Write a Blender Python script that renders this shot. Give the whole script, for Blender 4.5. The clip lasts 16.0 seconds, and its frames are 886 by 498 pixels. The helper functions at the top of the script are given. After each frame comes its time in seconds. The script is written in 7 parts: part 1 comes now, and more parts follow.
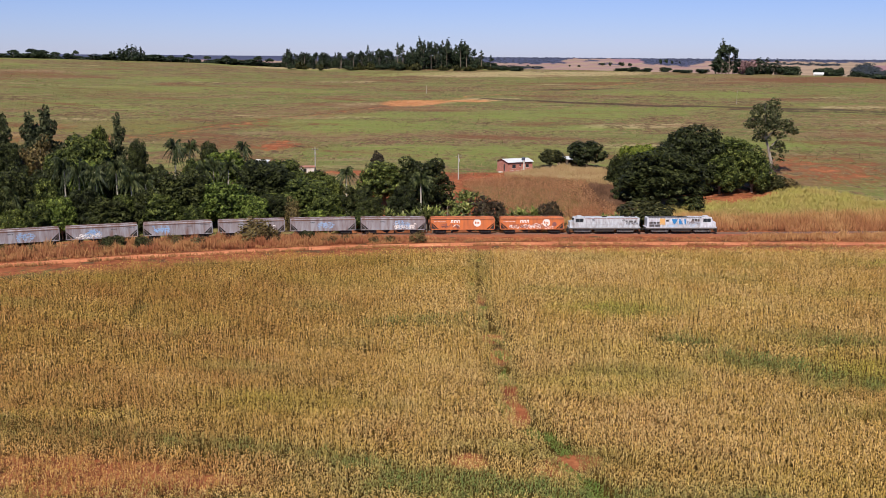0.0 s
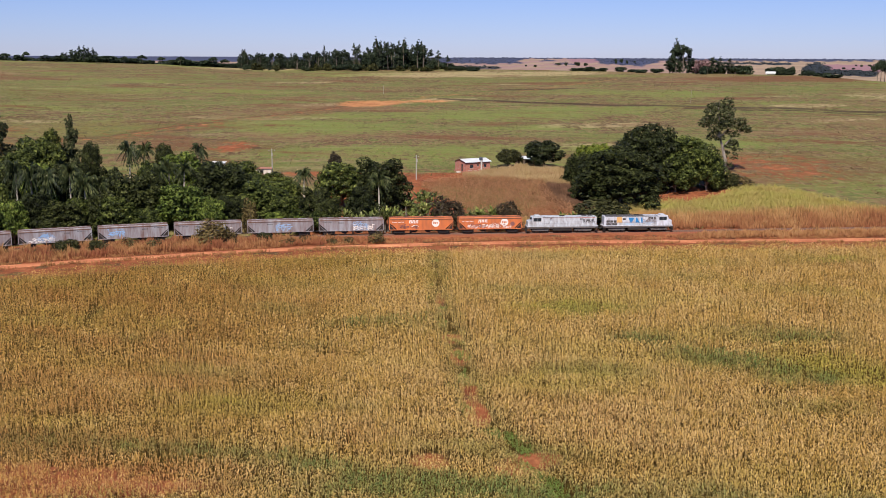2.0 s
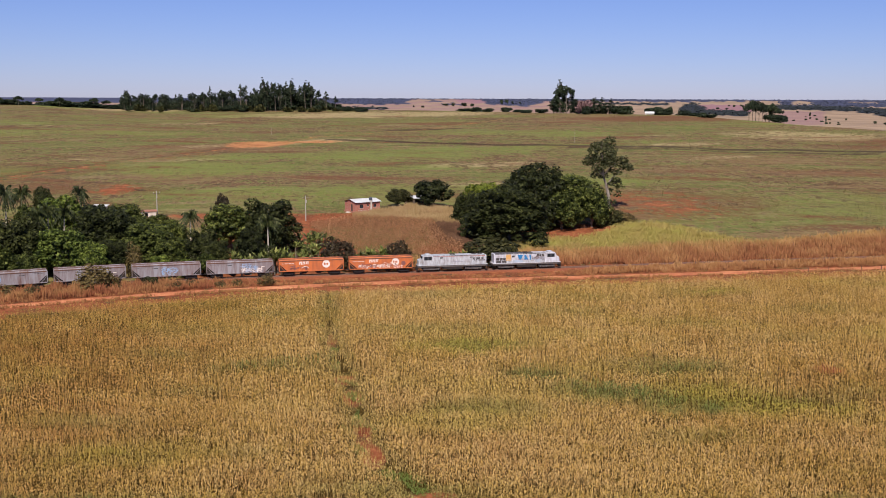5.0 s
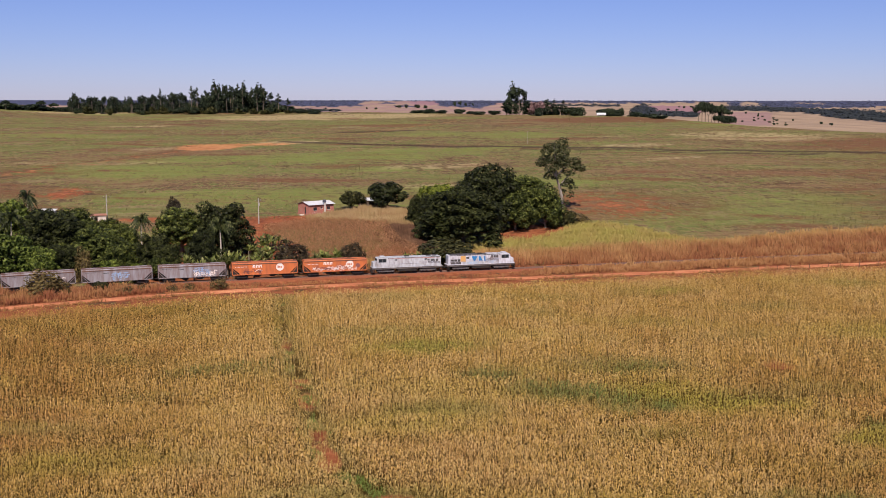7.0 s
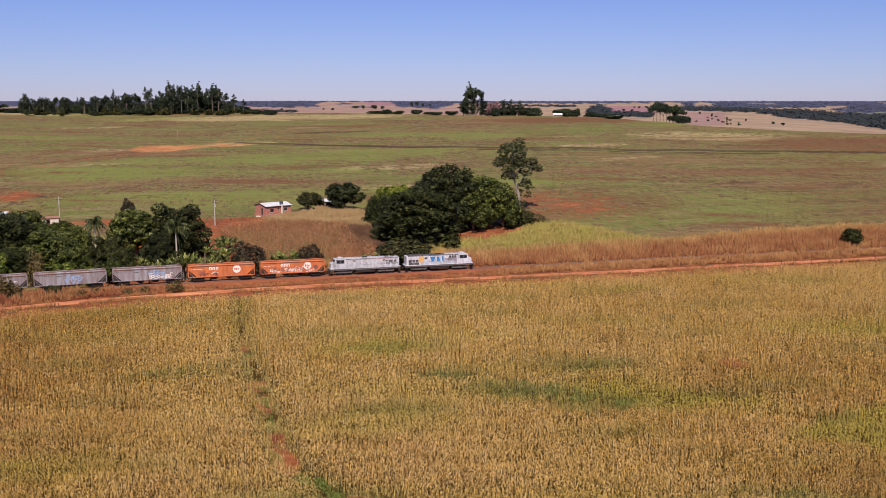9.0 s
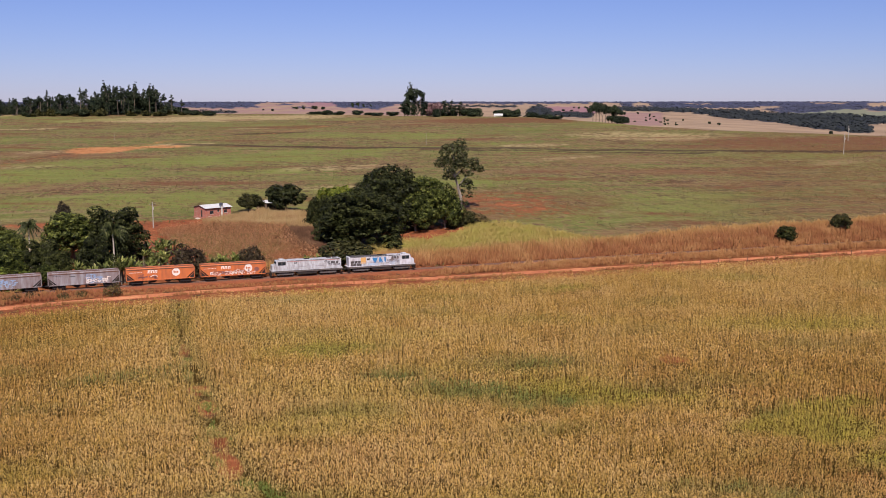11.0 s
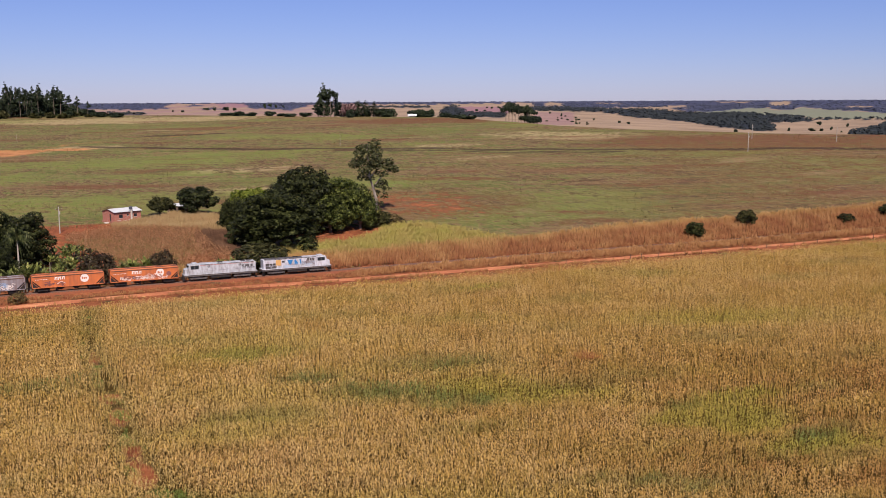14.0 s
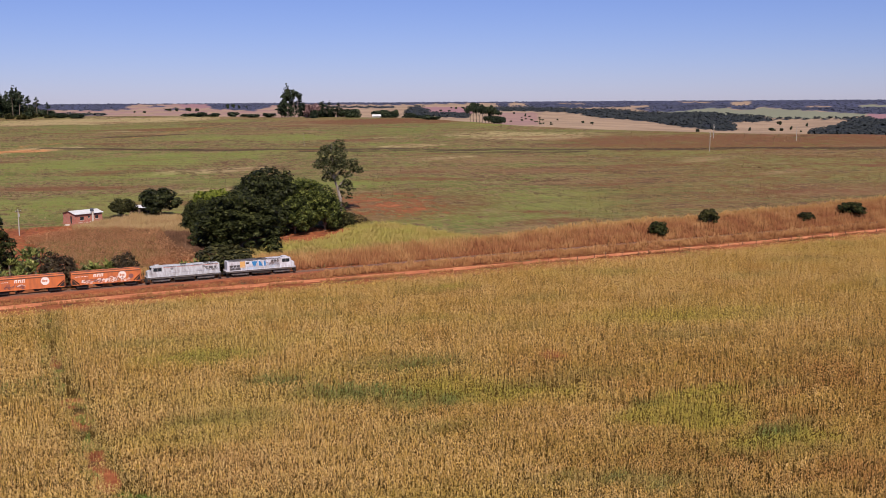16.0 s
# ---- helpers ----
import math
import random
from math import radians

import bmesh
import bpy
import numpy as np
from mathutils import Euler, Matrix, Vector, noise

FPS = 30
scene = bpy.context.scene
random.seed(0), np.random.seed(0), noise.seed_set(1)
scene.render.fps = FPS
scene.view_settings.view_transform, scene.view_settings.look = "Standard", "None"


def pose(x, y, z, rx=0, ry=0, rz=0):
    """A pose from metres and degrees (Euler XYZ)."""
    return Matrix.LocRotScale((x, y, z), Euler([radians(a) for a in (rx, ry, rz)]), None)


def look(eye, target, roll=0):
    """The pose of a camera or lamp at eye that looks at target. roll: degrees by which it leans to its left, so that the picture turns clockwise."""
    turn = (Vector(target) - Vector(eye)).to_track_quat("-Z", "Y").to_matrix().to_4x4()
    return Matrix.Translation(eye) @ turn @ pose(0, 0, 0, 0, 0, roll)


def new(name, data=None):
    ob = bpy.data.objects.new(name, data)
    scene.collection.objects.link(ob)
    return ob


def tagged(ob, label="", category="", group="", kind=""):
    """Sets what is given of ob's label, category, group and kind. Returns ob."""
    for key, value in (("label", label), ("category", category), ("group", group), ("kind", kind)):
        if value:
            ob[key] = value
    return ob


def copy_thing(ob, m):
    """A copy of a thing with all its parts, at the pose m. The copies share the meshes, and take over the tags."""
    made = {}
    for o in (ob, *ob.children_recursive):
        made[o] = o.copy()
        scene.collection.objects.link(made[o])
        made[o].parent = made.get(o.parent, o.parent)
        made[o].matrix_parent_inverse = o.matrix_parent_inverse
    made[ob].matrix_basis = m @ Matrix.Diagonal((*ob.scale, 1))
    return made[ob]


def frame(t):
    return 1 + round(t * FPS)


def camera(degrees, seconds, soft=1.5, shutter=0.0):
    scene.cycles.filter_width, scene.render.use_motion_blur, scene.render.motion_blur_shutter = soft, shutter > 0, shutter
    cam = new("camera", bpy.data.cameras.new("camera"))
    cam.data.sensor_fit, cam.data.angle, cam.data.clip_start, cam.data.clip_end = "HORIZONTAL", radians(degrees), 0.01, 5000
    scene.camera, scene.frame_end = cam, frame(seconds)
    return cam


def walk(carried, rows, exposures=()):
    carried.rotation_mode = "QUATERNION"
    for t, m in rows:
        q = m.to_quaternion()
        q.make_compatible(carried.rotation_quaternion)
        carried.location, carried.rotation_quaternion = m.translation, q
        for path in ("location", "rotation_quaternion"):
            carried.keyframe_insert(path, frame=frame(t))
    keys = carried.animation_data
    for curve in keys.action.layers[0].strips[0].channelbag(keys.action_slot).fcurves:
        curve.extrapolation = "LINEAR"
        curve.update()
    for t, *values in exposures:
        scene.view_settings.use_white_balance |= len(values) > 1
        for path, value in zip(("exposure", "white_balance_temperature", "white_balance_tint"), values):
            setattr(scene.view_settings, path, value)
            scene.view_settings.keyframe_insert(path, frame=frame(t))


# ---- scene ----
# ---------------------------------------------------------------- camera: a drone that hovers and pans
cam = camera(47.04, 16.0, soft=0.75)
PATH = [
    (0.0, 79.302, -0.406, 0.077),
    (0.5, 79.249, -0.368, -0.634),
    (1.0, 79.199, -0.350, -1.478),
    (1.5, 79.159, -0.309, -1.972),
    (2.0, 79.334, -0.244, -2.318),
    (2.5, 79.879, -0.277, -2.821),
    (3.0, 80.478, -0.283, -3.617),
    (3.5, 81.041, -0.258, -4.542),
    (4.0, 81.572, -0.232, -5.497),
    (4.5, 81.599, -0.222, -7.117),
    (7.0, 81.694, -0.072, -11.150),
    (7.5, 81.700, -0.050, -11.520),
    (8.0, 81.704, -0.002, -12.066),
    (8.5, 81.710, -0.028, -12.700),
    (9.0, 81.727, -0.013, -13.544),
    (11.5, 81.756, 0.062, -17.733),
    (12.0, 81.752, 0.096, -18.642),
    (12.5, 81.756, 0.100, -19.362),
    (13.0, 81.778, 0.163, -20.231),
    (13.5, 81.774, 0.210, -20.897),
    (14.0, 81.767, 0.259, -21.641),
    (14.5, 81.765, 0.260, -22.175),
    (15.0, 81.776, 0.274, -22.681),
    (15.5, 81.789, 0.313, -23.091),
    (16.0, 81.779, 0.318, -23.633),
]
walk(cam, [(t, pose(0, 0, 40.0, rx, ry, rz)) for t, rx, ry, rz in PATH], [(0.0, 0.51, 6150, 11), (2.5, 0.50, 6150, 11), (4.5, 0.385, 6250, 13), (7.0, 0.37, 6450, 17.5), (16.0, 0.35, 6450, 18)])

# ---------------------------------------------------------------- sun, sky, exposure
SUN_AZ, SUN_UP = 192.0, 48.0     # degrees clockwise from the view ahead; height over the horizon
world = bpy.data.worlds.new("sky")
scene.world = world
world.use_nodes = True
wn = world.node_tree
sky = wn.nodes.new("ShaderNodeTexSky")
sky.sky_type, sky.sun_disc = "NISHITA", False
sky.sun_elevation, sky.sun_rotation = radians(SUN_UP), radians(SUN_AZ)
sky.altitude, sky.air_density, sky.dust_density, sky.ozone_density = 900, 1.0, 0.25, 5.0
wn.nodes["Background"].inputs["Strength"].default_value = 0.053
haze = wn.nodes.new("ShaderNodeMix")                             # a violet cast, as over dusty country
haze.data_type, haze.blend_type = "RGBA", "MULTIPLY"
haze.inputs[0].default_value, haze.inputs[7].default_value = 1.0, (0.92, 0.93, 1.36, 1)
wn.links.new(sky.outputs["Color"], haze.inputs[6])
wn.links.new(haze.outputs[2], wn.nodes["Background"].inputs["Color"])
sun_data = bpy.data.lights.new("sun", "SUN")
sun_data.energy, sun_data.angle, sun_data.color = 4.8, radians(0.53), (1.0, 0.93, 0.82)
sun = new("sun", sun_data)
sa, su = radians(SUN_AZ), radians(SUN_UP)
sun_way = Vector((math.sin(sa) * math.cos(su), math.cos(sa) * math.cos(su), math.sin(su)))
sun.matrix_world = look(tuple(sun_way * 300), (0, 0, 0))



# ---------------------------------------------------------------- materials
def nodes_of(name):
    m = bpy.data.materials.new(name)
    m.use_nodes = True
    return m, m.node_tree, m.node_tree.nodes["Principled BSDF"]


def link(nt, a, b):
    nt.links.new(a, b)


def ramp(nt, fac, stops, mode="LINEAR"):
    n = nt.nodes.new("ShaderNodeValToRGB")
    n.color_ramp.interpolation = mode
    while len(n.color_ramp.elements) < len(stops):
        n.color_ramp.elements.new(0.5)
    for e, (p, c) in zip(n.color_ramp.elements, stops):
        e.position, e.color = p, (*c, 1)
    link(nt, fac, n.inputs[0])
    return n.outputs[0]


def noise_node(nt, scale, detail=4, rough=0.55, stretch=None, coord="position"):
    n = nt.nodes.new("ShaderNodeTexNoise")
    n.inputs["Scale"].default_value, n.inputs["Detail"].default_value, n.inputs["Roughness"].default_value = scale, detail, rough
    if coord == "position":
        src = nt.nodes.new("ShaderNodeNewGeometry").outputs["Position"]
    else:
        src = nt.nodes.new("ShaderNodeTexCoord").outputs["Object"]
    if stretch:
        mp = nt.nodes.new("ShaderNodeMapping")
        mp.inputs["Scale"].default_value = stretch
        link(nt, src, mp.inputs["Vector"])
        src = mp.outputs["Vector"]
    link(nt, src, n.inputs["Vector"])
    return n.outputs["Fac"]


def mix(nt, fac, a, b, blend="MIX"):
    n = nt.nodes.new("ShaderNodeMix")
    n.data_type, n.blend_type = "RGBA", blend
    for value, socket in ((fac, n.inputs[0]), (a, n.inputs[6]), (b, n.inputs[7])):
        if isinstance(value, (int, float)):
            socket.default_value = value
        elif isinstance(value, tuple):
            socket.default_value = (*value, 1)
        else:
            link(nt, value, socket)
    return n.outputs[2]


def math_node(nt, op, a, b=0.0, clamp=False):
    n = nt.nodes.new("ShaderNodeMath")
    n.operation, n.use_clamp = op, clamp
    for value, socket in zip((a, b), n.inputs):
        if isinstance(value, (int, float)):
            socket.default_value = value
        else:
            link(nt, value, socket)
    return n.outputs[0]


def attribute(nt, name):
    n = nt.nodes.new("ShaderNodeAttribute")
    n.attribute_name = name
    return n.outputs["Fac"]


def bump(nt, bs, height, strength, distance):
    n = nt.nodes.new("ShaderNodeBump")
    n.inputs["Strength"].default_value, n.inputs["Distance"].default_value = strength, distance
    link(nt, height, n.inputs["Height"])
    link(nt, n.outputs[0], bs.inputs["Normal"])


def painted(name, colour, dirt=(0.16, 0.08, 0.045), amount=0.35, rough=0.55, metal=0.0, scale=1.2, streak=(1, 1, 0.25)):
    """Paint or plain surface with dirt in two sizes and faint relief."""
    m, nt, bs = nodes_of(name)
    big = noise_node(nt, scale * 0.5, 5, 0.65, streak, "object")
    fine = noise_node(nt, scale * 7, 4, 0.6, None, "object")
    f = math_node(nt, "MULTIPLY", ramp(nt, big, ((0.38, (0, 0, 0)), (0.72, (1, 1, 1)))), amount)
    c = mix(nt, f, colour, dirt)
    c = mix(nt, math_node(nt, "MULTIPLY", fine, 0.3), c, tuple(v * 0.62 for v in colour))
    link(nt, c, bs.inputs["Base Color"])
    bs.inputs["Roughness"].default_value, bs.inputs["Metallic"].default_value = rough, metal
    bump(nt, bs, fine, 0.15, 0.01)
    return m


def leafy(name, dark, light, tip, through_light=0.25, rough=0.55):
    """Leaves: each one of its own tone, each plant a little different, some light through them."""
    m, nt, bs = nodes_of(name)
    island = nt.nodes.new("ShaderNodeNewGeometry").outputs["Random Per Island"]
    own = nt.nodes.new("ShaderNodeObjectInfo").outputs["Random"]
    clump = math_node(nt, "MULTIPLY", math_node(nt, "SUBTRACT", noise_node(nt, 0.75, 4, 0.65), 0.5), 2.4)
    f = math_node(nt, "ADD", math_node(nt, "ADD", math_node(nt, "MULTIPLY", island, 0.5), clump), 0.26)
    c = ramp(nt, f, ((0.2, dark), (0.57, light), (0.95, tip)))
    shade = ramp(nt, own, ((0.0, (0.7, 0.72, 0.7)), (1.0, (1.2, 1.16, 0.98))))
    c = mix(nt, 1.0, c, shade, "MULTIPLY")
    link(nt, c, bs.inputs["Base Color"])
    bs.inputs["Roughness"].default_value = rough
    bs.inputs["Specular IOR Level"].default_value = 0.12
    t = nt.nodes.new("ShaderNodeBsdfTranslucent")
    link(nt, c, t.inputs["Color"])
    mx = nt.nodes.new("ShaderNodeMixShader")
    mx.inputs[0].default_value = through_light
    link(nt, bs.outputs[0], mx.inputs[1])
    link(nt, t.outputs[0], mx.inputs[2])
    link(nt, mx.outputs[0], nt.nodes["Material Output"].inputs["Surface"])
    return m


def cropped(name, stops, green, red=(0.30, 0.13, 0.06)):
    """Standing crop or tall grass: tone runs along the attribute, plant by plant."""
    m, nt, bs = nodes_of(name)
    own, lush, bare = attribute(nt, "own"), attribute(nt, "lush"), attribute(nt, "bare")
    patch = noise_node(nt, 0.035, 4, 0.6)
    f = math_node(nt, "ADD", math_node(nt, "MULTIPLY", own, 0.7), math_node(nt, "MULTIPLY", patch, 0.3))
    c = ramp(nt, f, stops)
    c = mix(nt, attribute(nt, "lime"), c, (0.36, 0.31, 0.045))
    c = mix(nt, lush, c, green)
    c = mix(nt, bare, c, red)
    link(nt, c, bs.inputs["Base Color"])
    bs.inputs["Roughness"].default_value = 0.7
    bs.inputs["Specular IOR Level"].default_value = 0.2
    t = nt.nodes.new("ShaderNodeBsdfTranslucent")
    link(nt, c, t.inputs["Color"])
    mx = nt.nodes.new("ShaderNodeMixShader")
    mx.inputs[0].default_value = 0.12
    link(nt, bs.outputs[0], mx.inputs[1])
    link(nt, t.outputs[0], mx.inputs[2])
    link(nt, mx.outputs[0], nt.nodes["Material Output"].inputs["Surface"])
    return m


def glassy(name):
    m, nt, bs = nodes_of(name)
    bs.inputs["Base Color"].default_value = (0.02, 0.025, 0.03, 1)
    bs.inputs["Roughness"].default_value = 0.08
    return m


def land_material():
    """Red earth, grown over: weights for each kind of cover are on the sheet, noise breaks their edges."""
    m, nt, bs = nodes_of("land")
    n_big = noise_node(nt, 0.011, 5, 0.6)
    n_band = noise_node(nt, 0.075, 5, 0.62, (0.8, 0.7, 1))
    n_mid = noise_node(nt, 0.21, 4, 0.6)
    n_fine = noise_node(nt, 0.9, 6, 0.75)
    n_tuft = noise_node(nt, 2.6, 3, 0.6)
    # hill pasture: green, olive and bare brown in patches
    f = math_node(nt, "ADD", math_node(nt, "MULTIPLY", n_big, 0.30), math_node(nt, "MULTIPLY", n_band, 0.28))
    f = math_node(nt, "ADD", f, math_node(nt, "MULTIPLY", n_mid, 0.42))
    n_dash = noise_node(nt, 0.55, 5, 0.75, (0.8, 0.45, 1))
    f = math_node(nt, "ADD", math_node(nt, "MULTIPLY", f, 0.62), math_node(nt, "MULTIPLY", n_dash, 0.38))
    f = math_node(nt, "ADD", math_node(nt, "MULTIPLY", math_node(nt, "SUBTRACT", f, 0.49), 2.1), 0.471)
    grass = ramp(nt, f, ((0.40, (0.085, 0.038, 0.022)), (0.44, (0.165, 0.083, 0.045)), (0.465, (0.27, 0.18, 0.09)), (0.49, (0.19, 0.142, 0.055)), (0.52, (0.16, 0.15, 0.038)), (0.57, (0.10, 0.117, 0.026))))
    grass = mix(nt, math_node(nt, "MULTIPLY", ramp(nt, n_fine, ((0.42, (0, 0, 0)), (0.66, (1, 1, 1)))), 0.55), grass, (0.055, 0.055, 0.02))
    grass = mix(nt, math_node(nt, "MULTIPLY", ramp(nt, n_tuft, ((0.5, (0, 0, 0)), (0.75, (1, 1, 1)))), 0.4), grass, (0.27, 0.2, 0.09))
    # tussocks, drawn out down the slope
    n_speck = noise_node(nt, 0.85, 4, 0.7, (1, 0.16, 1))
    n_clod = noise_node(nt, 0.3, 4, 0.7, (1, 0.22, 1))
    grass = mix(nt, math_node(nt, "MULTIPLY", ramp(nt, n_speck, ((0.52, (0, 0, 0)), (0.66, (1, 1, 1)))), 0.65), grass, (0.05, 0.046, 0.018))
    grass = mix(nt, math_node(nt, "MULTIPLY", ramp(nt, n_speck, ((0.34, (1, 1, 1)), (0.46, (0, 0, 0)))), 0.5), grass, (0.235, 0.23, 0.085))
    grass = mix(nt, math_node(nt, "MULTIPLY", ramp(nt, n_clod, ((0.54, (0, 0, 0)), (0.66, (1, 1, 1)))), 0.6), grass, (0.15, 0.075, 0.043))
    # bands that follow the contours, broad and narrow: worn brown, straw and fresh green
    along = nt.nodes.new("ShaderNodeCombineXYZ")
    sep = nt.nodes.new("ShaderNodeSeparateXYZ")
    link(nt, nt.nodes.new("ShaderNodeNewGeometry").outputs["Position"], sep.inputs[0])
    link(nt, sep.outputs[0], along.inputs[0])
    link(nt, math_node(nt, "MULTIPLY", attribute(nt, "level"), 26.0), along.inputs[1])

    def contour(scale, squeeze, detail, rough):
        mp = nt.nodes.new("ShaderNodeMapping")
        mp.inputs["Scale"].default_value = (squeeze, 1, 1)
        link(nt, along.outputs[0], mp.inputs["Vector"])
        n = nt.nodes.new("ShaderNodeTexNoise")
        n.inputs["Scale"].default_value, n.inputs["Detail"].default_value, n.inputs["Roughness"].default_value = scale, detail, rough
        link(nt, mp.outputs["Vector"], n.inputs["Vector"])
        return n.outputs["Fac"]

    broad, narrow, dashes = contour(0.022, 0.35, 5, 0.6), contour(0.11, 0.22, 6, 0.7), contour(0.5, 0.3, 4, 0.7)
    part_of = lambda n, a, b, k: math_node(nt, "MULTIPLY", ramp(nt, n, ((a, (0, 0, 0)), (b, (1, 1, 1))) if a < b else ((b, (1, 1, 1)), (a, (0, 0, 0)))), k)
    grass = mix(nt, part_of(broad, 0.47, 0.60, 0.6), grass, (0.145, 0.158, 0.042))
    grass = mix(nt, part_of(broad, 0.47, 0.36, 0.65), grass, (0.19, 0.115, 0.055))
    grass = mix(nt, part_of(narrow, 0.53, 0.64, 0.62), grass, (0.135, 0.068, 0.038))
    grass = mix(nt, part_of(narrow, 0.46, 0.33, 0.5), grass, (0.26, 0.20, 0.095))
    grass = mix(nt, part_of(dashes, 0.54, 0.68, 0.7), grass, (0.055, 0.044, 0.02))
    grass = mix(nt, part_of(dashes, 0.44, 0.32, 0.55), grass, (0.25, 0.22, 0.085))
    soil = ramp(nt, math_node(nt, "ADD", math_node(nt, "MULTIPLY", n_mid, 0.5), math_node(nt, "MULTIPLY", n_fine, 0.5)),
                ((0.35, (0.095, 0.028, 0.013)), (0.5, (0.23, 0.072, 0.029)), (0.65, (0.37, 0.14, 0.058))))
    ragged = math_node(nt, "ADD", math_node(nt, "MULTIPLY", math_node(nt, "SUBTRACT", n_mid, 0.5), 2.6), math_node(nt, "MULTIPLY", math_node(nt, "SUBTRACT", n_band, 0.5), 1.6))
    ragged = math_node(nt, "ADD", ragged, math_node(nt, "MULTIPLY", math_node(nt, "SUBTRACT", n_dash, 0.5), 3.0))

    def weight(name, sharp=3.0):
        w = attribute(nt, name)
        w = math_node(nt, "ADD", w, math_node(nt, "MULTIPLY", ragged, w))
        return math_node(nt, "MULTIPLY", math_node(nt, "SUBTRACT", w, 0.5 - 0.5 / sharp), sharp, True)

    c = mix(nt, math_node(nt, "MULTIPLY", weight("straw", 3.5), 0.75), grass, (0.36, 0.27, 0.135))
    c = mix(nt, math_node(nt, "MULTIPLY", weight("fresh", 1.6), 0.6), c, (0.165, 0.19, 0.042))
    c = mix(nt, math_node(nt, "MULTIPLY", math_node(nt, "MULTIPLY", weight("brown", 2.4), ramp(nt, dashes, ((0.36, (0.45, 0.45, 0.45)), (0.52, (1, 1, 1))))), 0.92), c, (0.14, 0.057, 0.029))
    c = mix(nt, math_node(nt, "MULTIPLY", weight("ditch", 3.0), 0.85), c, (0.055, 0.032, 0.02))
    # crop litter, darkened to hold the shade between corn plants
    c = mix(nt, attribute(nt, "litter_shade"), c, ramp(nt, n_fine, ((0.35, (0.03, 0.019, 0.003)), (0.65, (0.085, 0.05, 0.008)))))
    c = mix(nt, weight("soil", 2.4), c, soil)
    c = mix(nt, math_node(nt, "MULTIPLY", weight("sand", 2.6), 0.85), c, ramp(nt, n_mid, ((0.35, (0.31, 0.115, 0.042)), (0.6, (0.48, 0.215, 0.085)))))
    # far country: pale stubble, grey-green and reddish fields, woodland floor
    far = ramp(nt, n_big, ((0.35, (0.235, 0.165, 0.11)), (0.6, (0.325, 0.23, 0.148))))
    far = mix(nt, attribute(nt, "far_green"), far, (0.17, 0.185, 0.125))
    far = mix(nt, attribute(nt, "far_red"), far, (0.25, 0.13, 0.15))
    # blue of distance haze put into the ground colour under far woods
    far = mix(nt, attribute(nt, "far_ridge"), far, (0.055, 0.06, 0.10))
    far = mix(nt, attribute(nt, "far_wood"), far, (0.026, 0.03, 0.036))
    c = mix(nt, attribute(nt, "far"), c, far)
    link(nt, c, bs.inputs["Base Color"])
    bs.inputs["Roughness"].default_value = 0.95
    bs.inputs["Specular IOR Level"].default_value = 0.1
    bump(nt, bs, math_node(nt, "ADD", n_fine, n_tuft), 0.7, 0.3)
    return m


LAND = land_material()
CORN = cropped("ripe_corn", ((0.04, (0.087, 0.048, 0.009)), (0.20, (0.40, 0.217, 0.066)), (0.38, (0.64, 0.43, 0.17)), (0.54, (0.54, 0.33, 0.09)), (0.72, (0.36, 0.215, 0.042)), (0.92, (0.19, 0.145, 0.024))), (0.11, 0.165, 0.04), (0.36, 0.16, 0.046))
WEEDS = cropped("path_grass", ((0.1, (0.10, 0.11, 0.03)), (0.9, (0.28, 0.30, 0.06))), (0.14, 0.23, 0.04))
DRY_CORN = cropped("dry_corn", ((0.1, (0.12, 0.046, 0.022)), (0.5, (0.40, 0.19, 0.085)), (0.9, (0.56, 0.33, 0.17))), (0.2, 0.19, 0.06))
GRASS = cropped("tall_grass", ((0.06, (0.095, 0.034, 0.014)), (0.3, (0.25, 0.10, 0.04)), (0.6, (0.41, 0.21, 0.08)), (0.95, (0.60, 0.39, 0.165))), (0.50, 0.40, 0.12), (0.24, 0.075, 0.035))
MEADOW = cropped("meadow_grass", ((0.2, (0.22, 0.105, 0.045)), (0.5, (0.35, 0.20, 0.085)), (0.9, (0.50, 0.34, 0.15))), (0.345, 0.31, 0.07), (0.27, 0.10, 0.045))
PASTURE = cropped("pasture_tufts", ((0.1, (0.085, 0.058, 0.03)), (0.35, (0.13, 0.105, 0.038)), (0.65, (0.19, 0.165, 0.05)), (0.9, (0.40, 0.30, 0.15))), (0.11, 0.155, 0.034), (0.2, 0.09, 0.05))
MANGO = leafy("mango_leaves", (0.008, 0.01, 0.003), (0.029, 0.034, 0.01), (0.078, 0.085, 0.027), 0.08, 0.55)
MID_LEAF = leafy("broad_leaves", (0.012, 0.017, 0.004), (0.062, 0.076, 0.017), (0.19, 0.205, 0.052), 0.14)
LIGHT_LEAF = leafy("light_leaves", (0.024, 0.036, 0.008), (0.115, 0.15, 0.028), (0.26, 0.30, 0.06), 0.22)
YELLOW_LEAF = leafy("yellow_green_leaves", (0.09, 0.12, 0.018), (0.19, 0.22, 0.03), (0.28, 0.29, 0.05), 0.3)
PALM_LEAF = leafy("palm_leaves", (0.014, 0.02, 0.008), (0.04, 0.05, 0.019), (0.12, 0.125, 0.055), 0.15, 0.5)
BANANA_LEAF = leafy("banana_leaves", (0.05, 0.064, 0.018), (0.19, 0.21, 0.058), (0.40, 0.37, 0.16), 0.3, 0.45)
EUC_LEAF = leafy("eucalyptus_leaves", (0.022, 0.027, 0.013), (0.06, 0.068, 0.032), (0.14, 0.14, 0.068), 0.25)
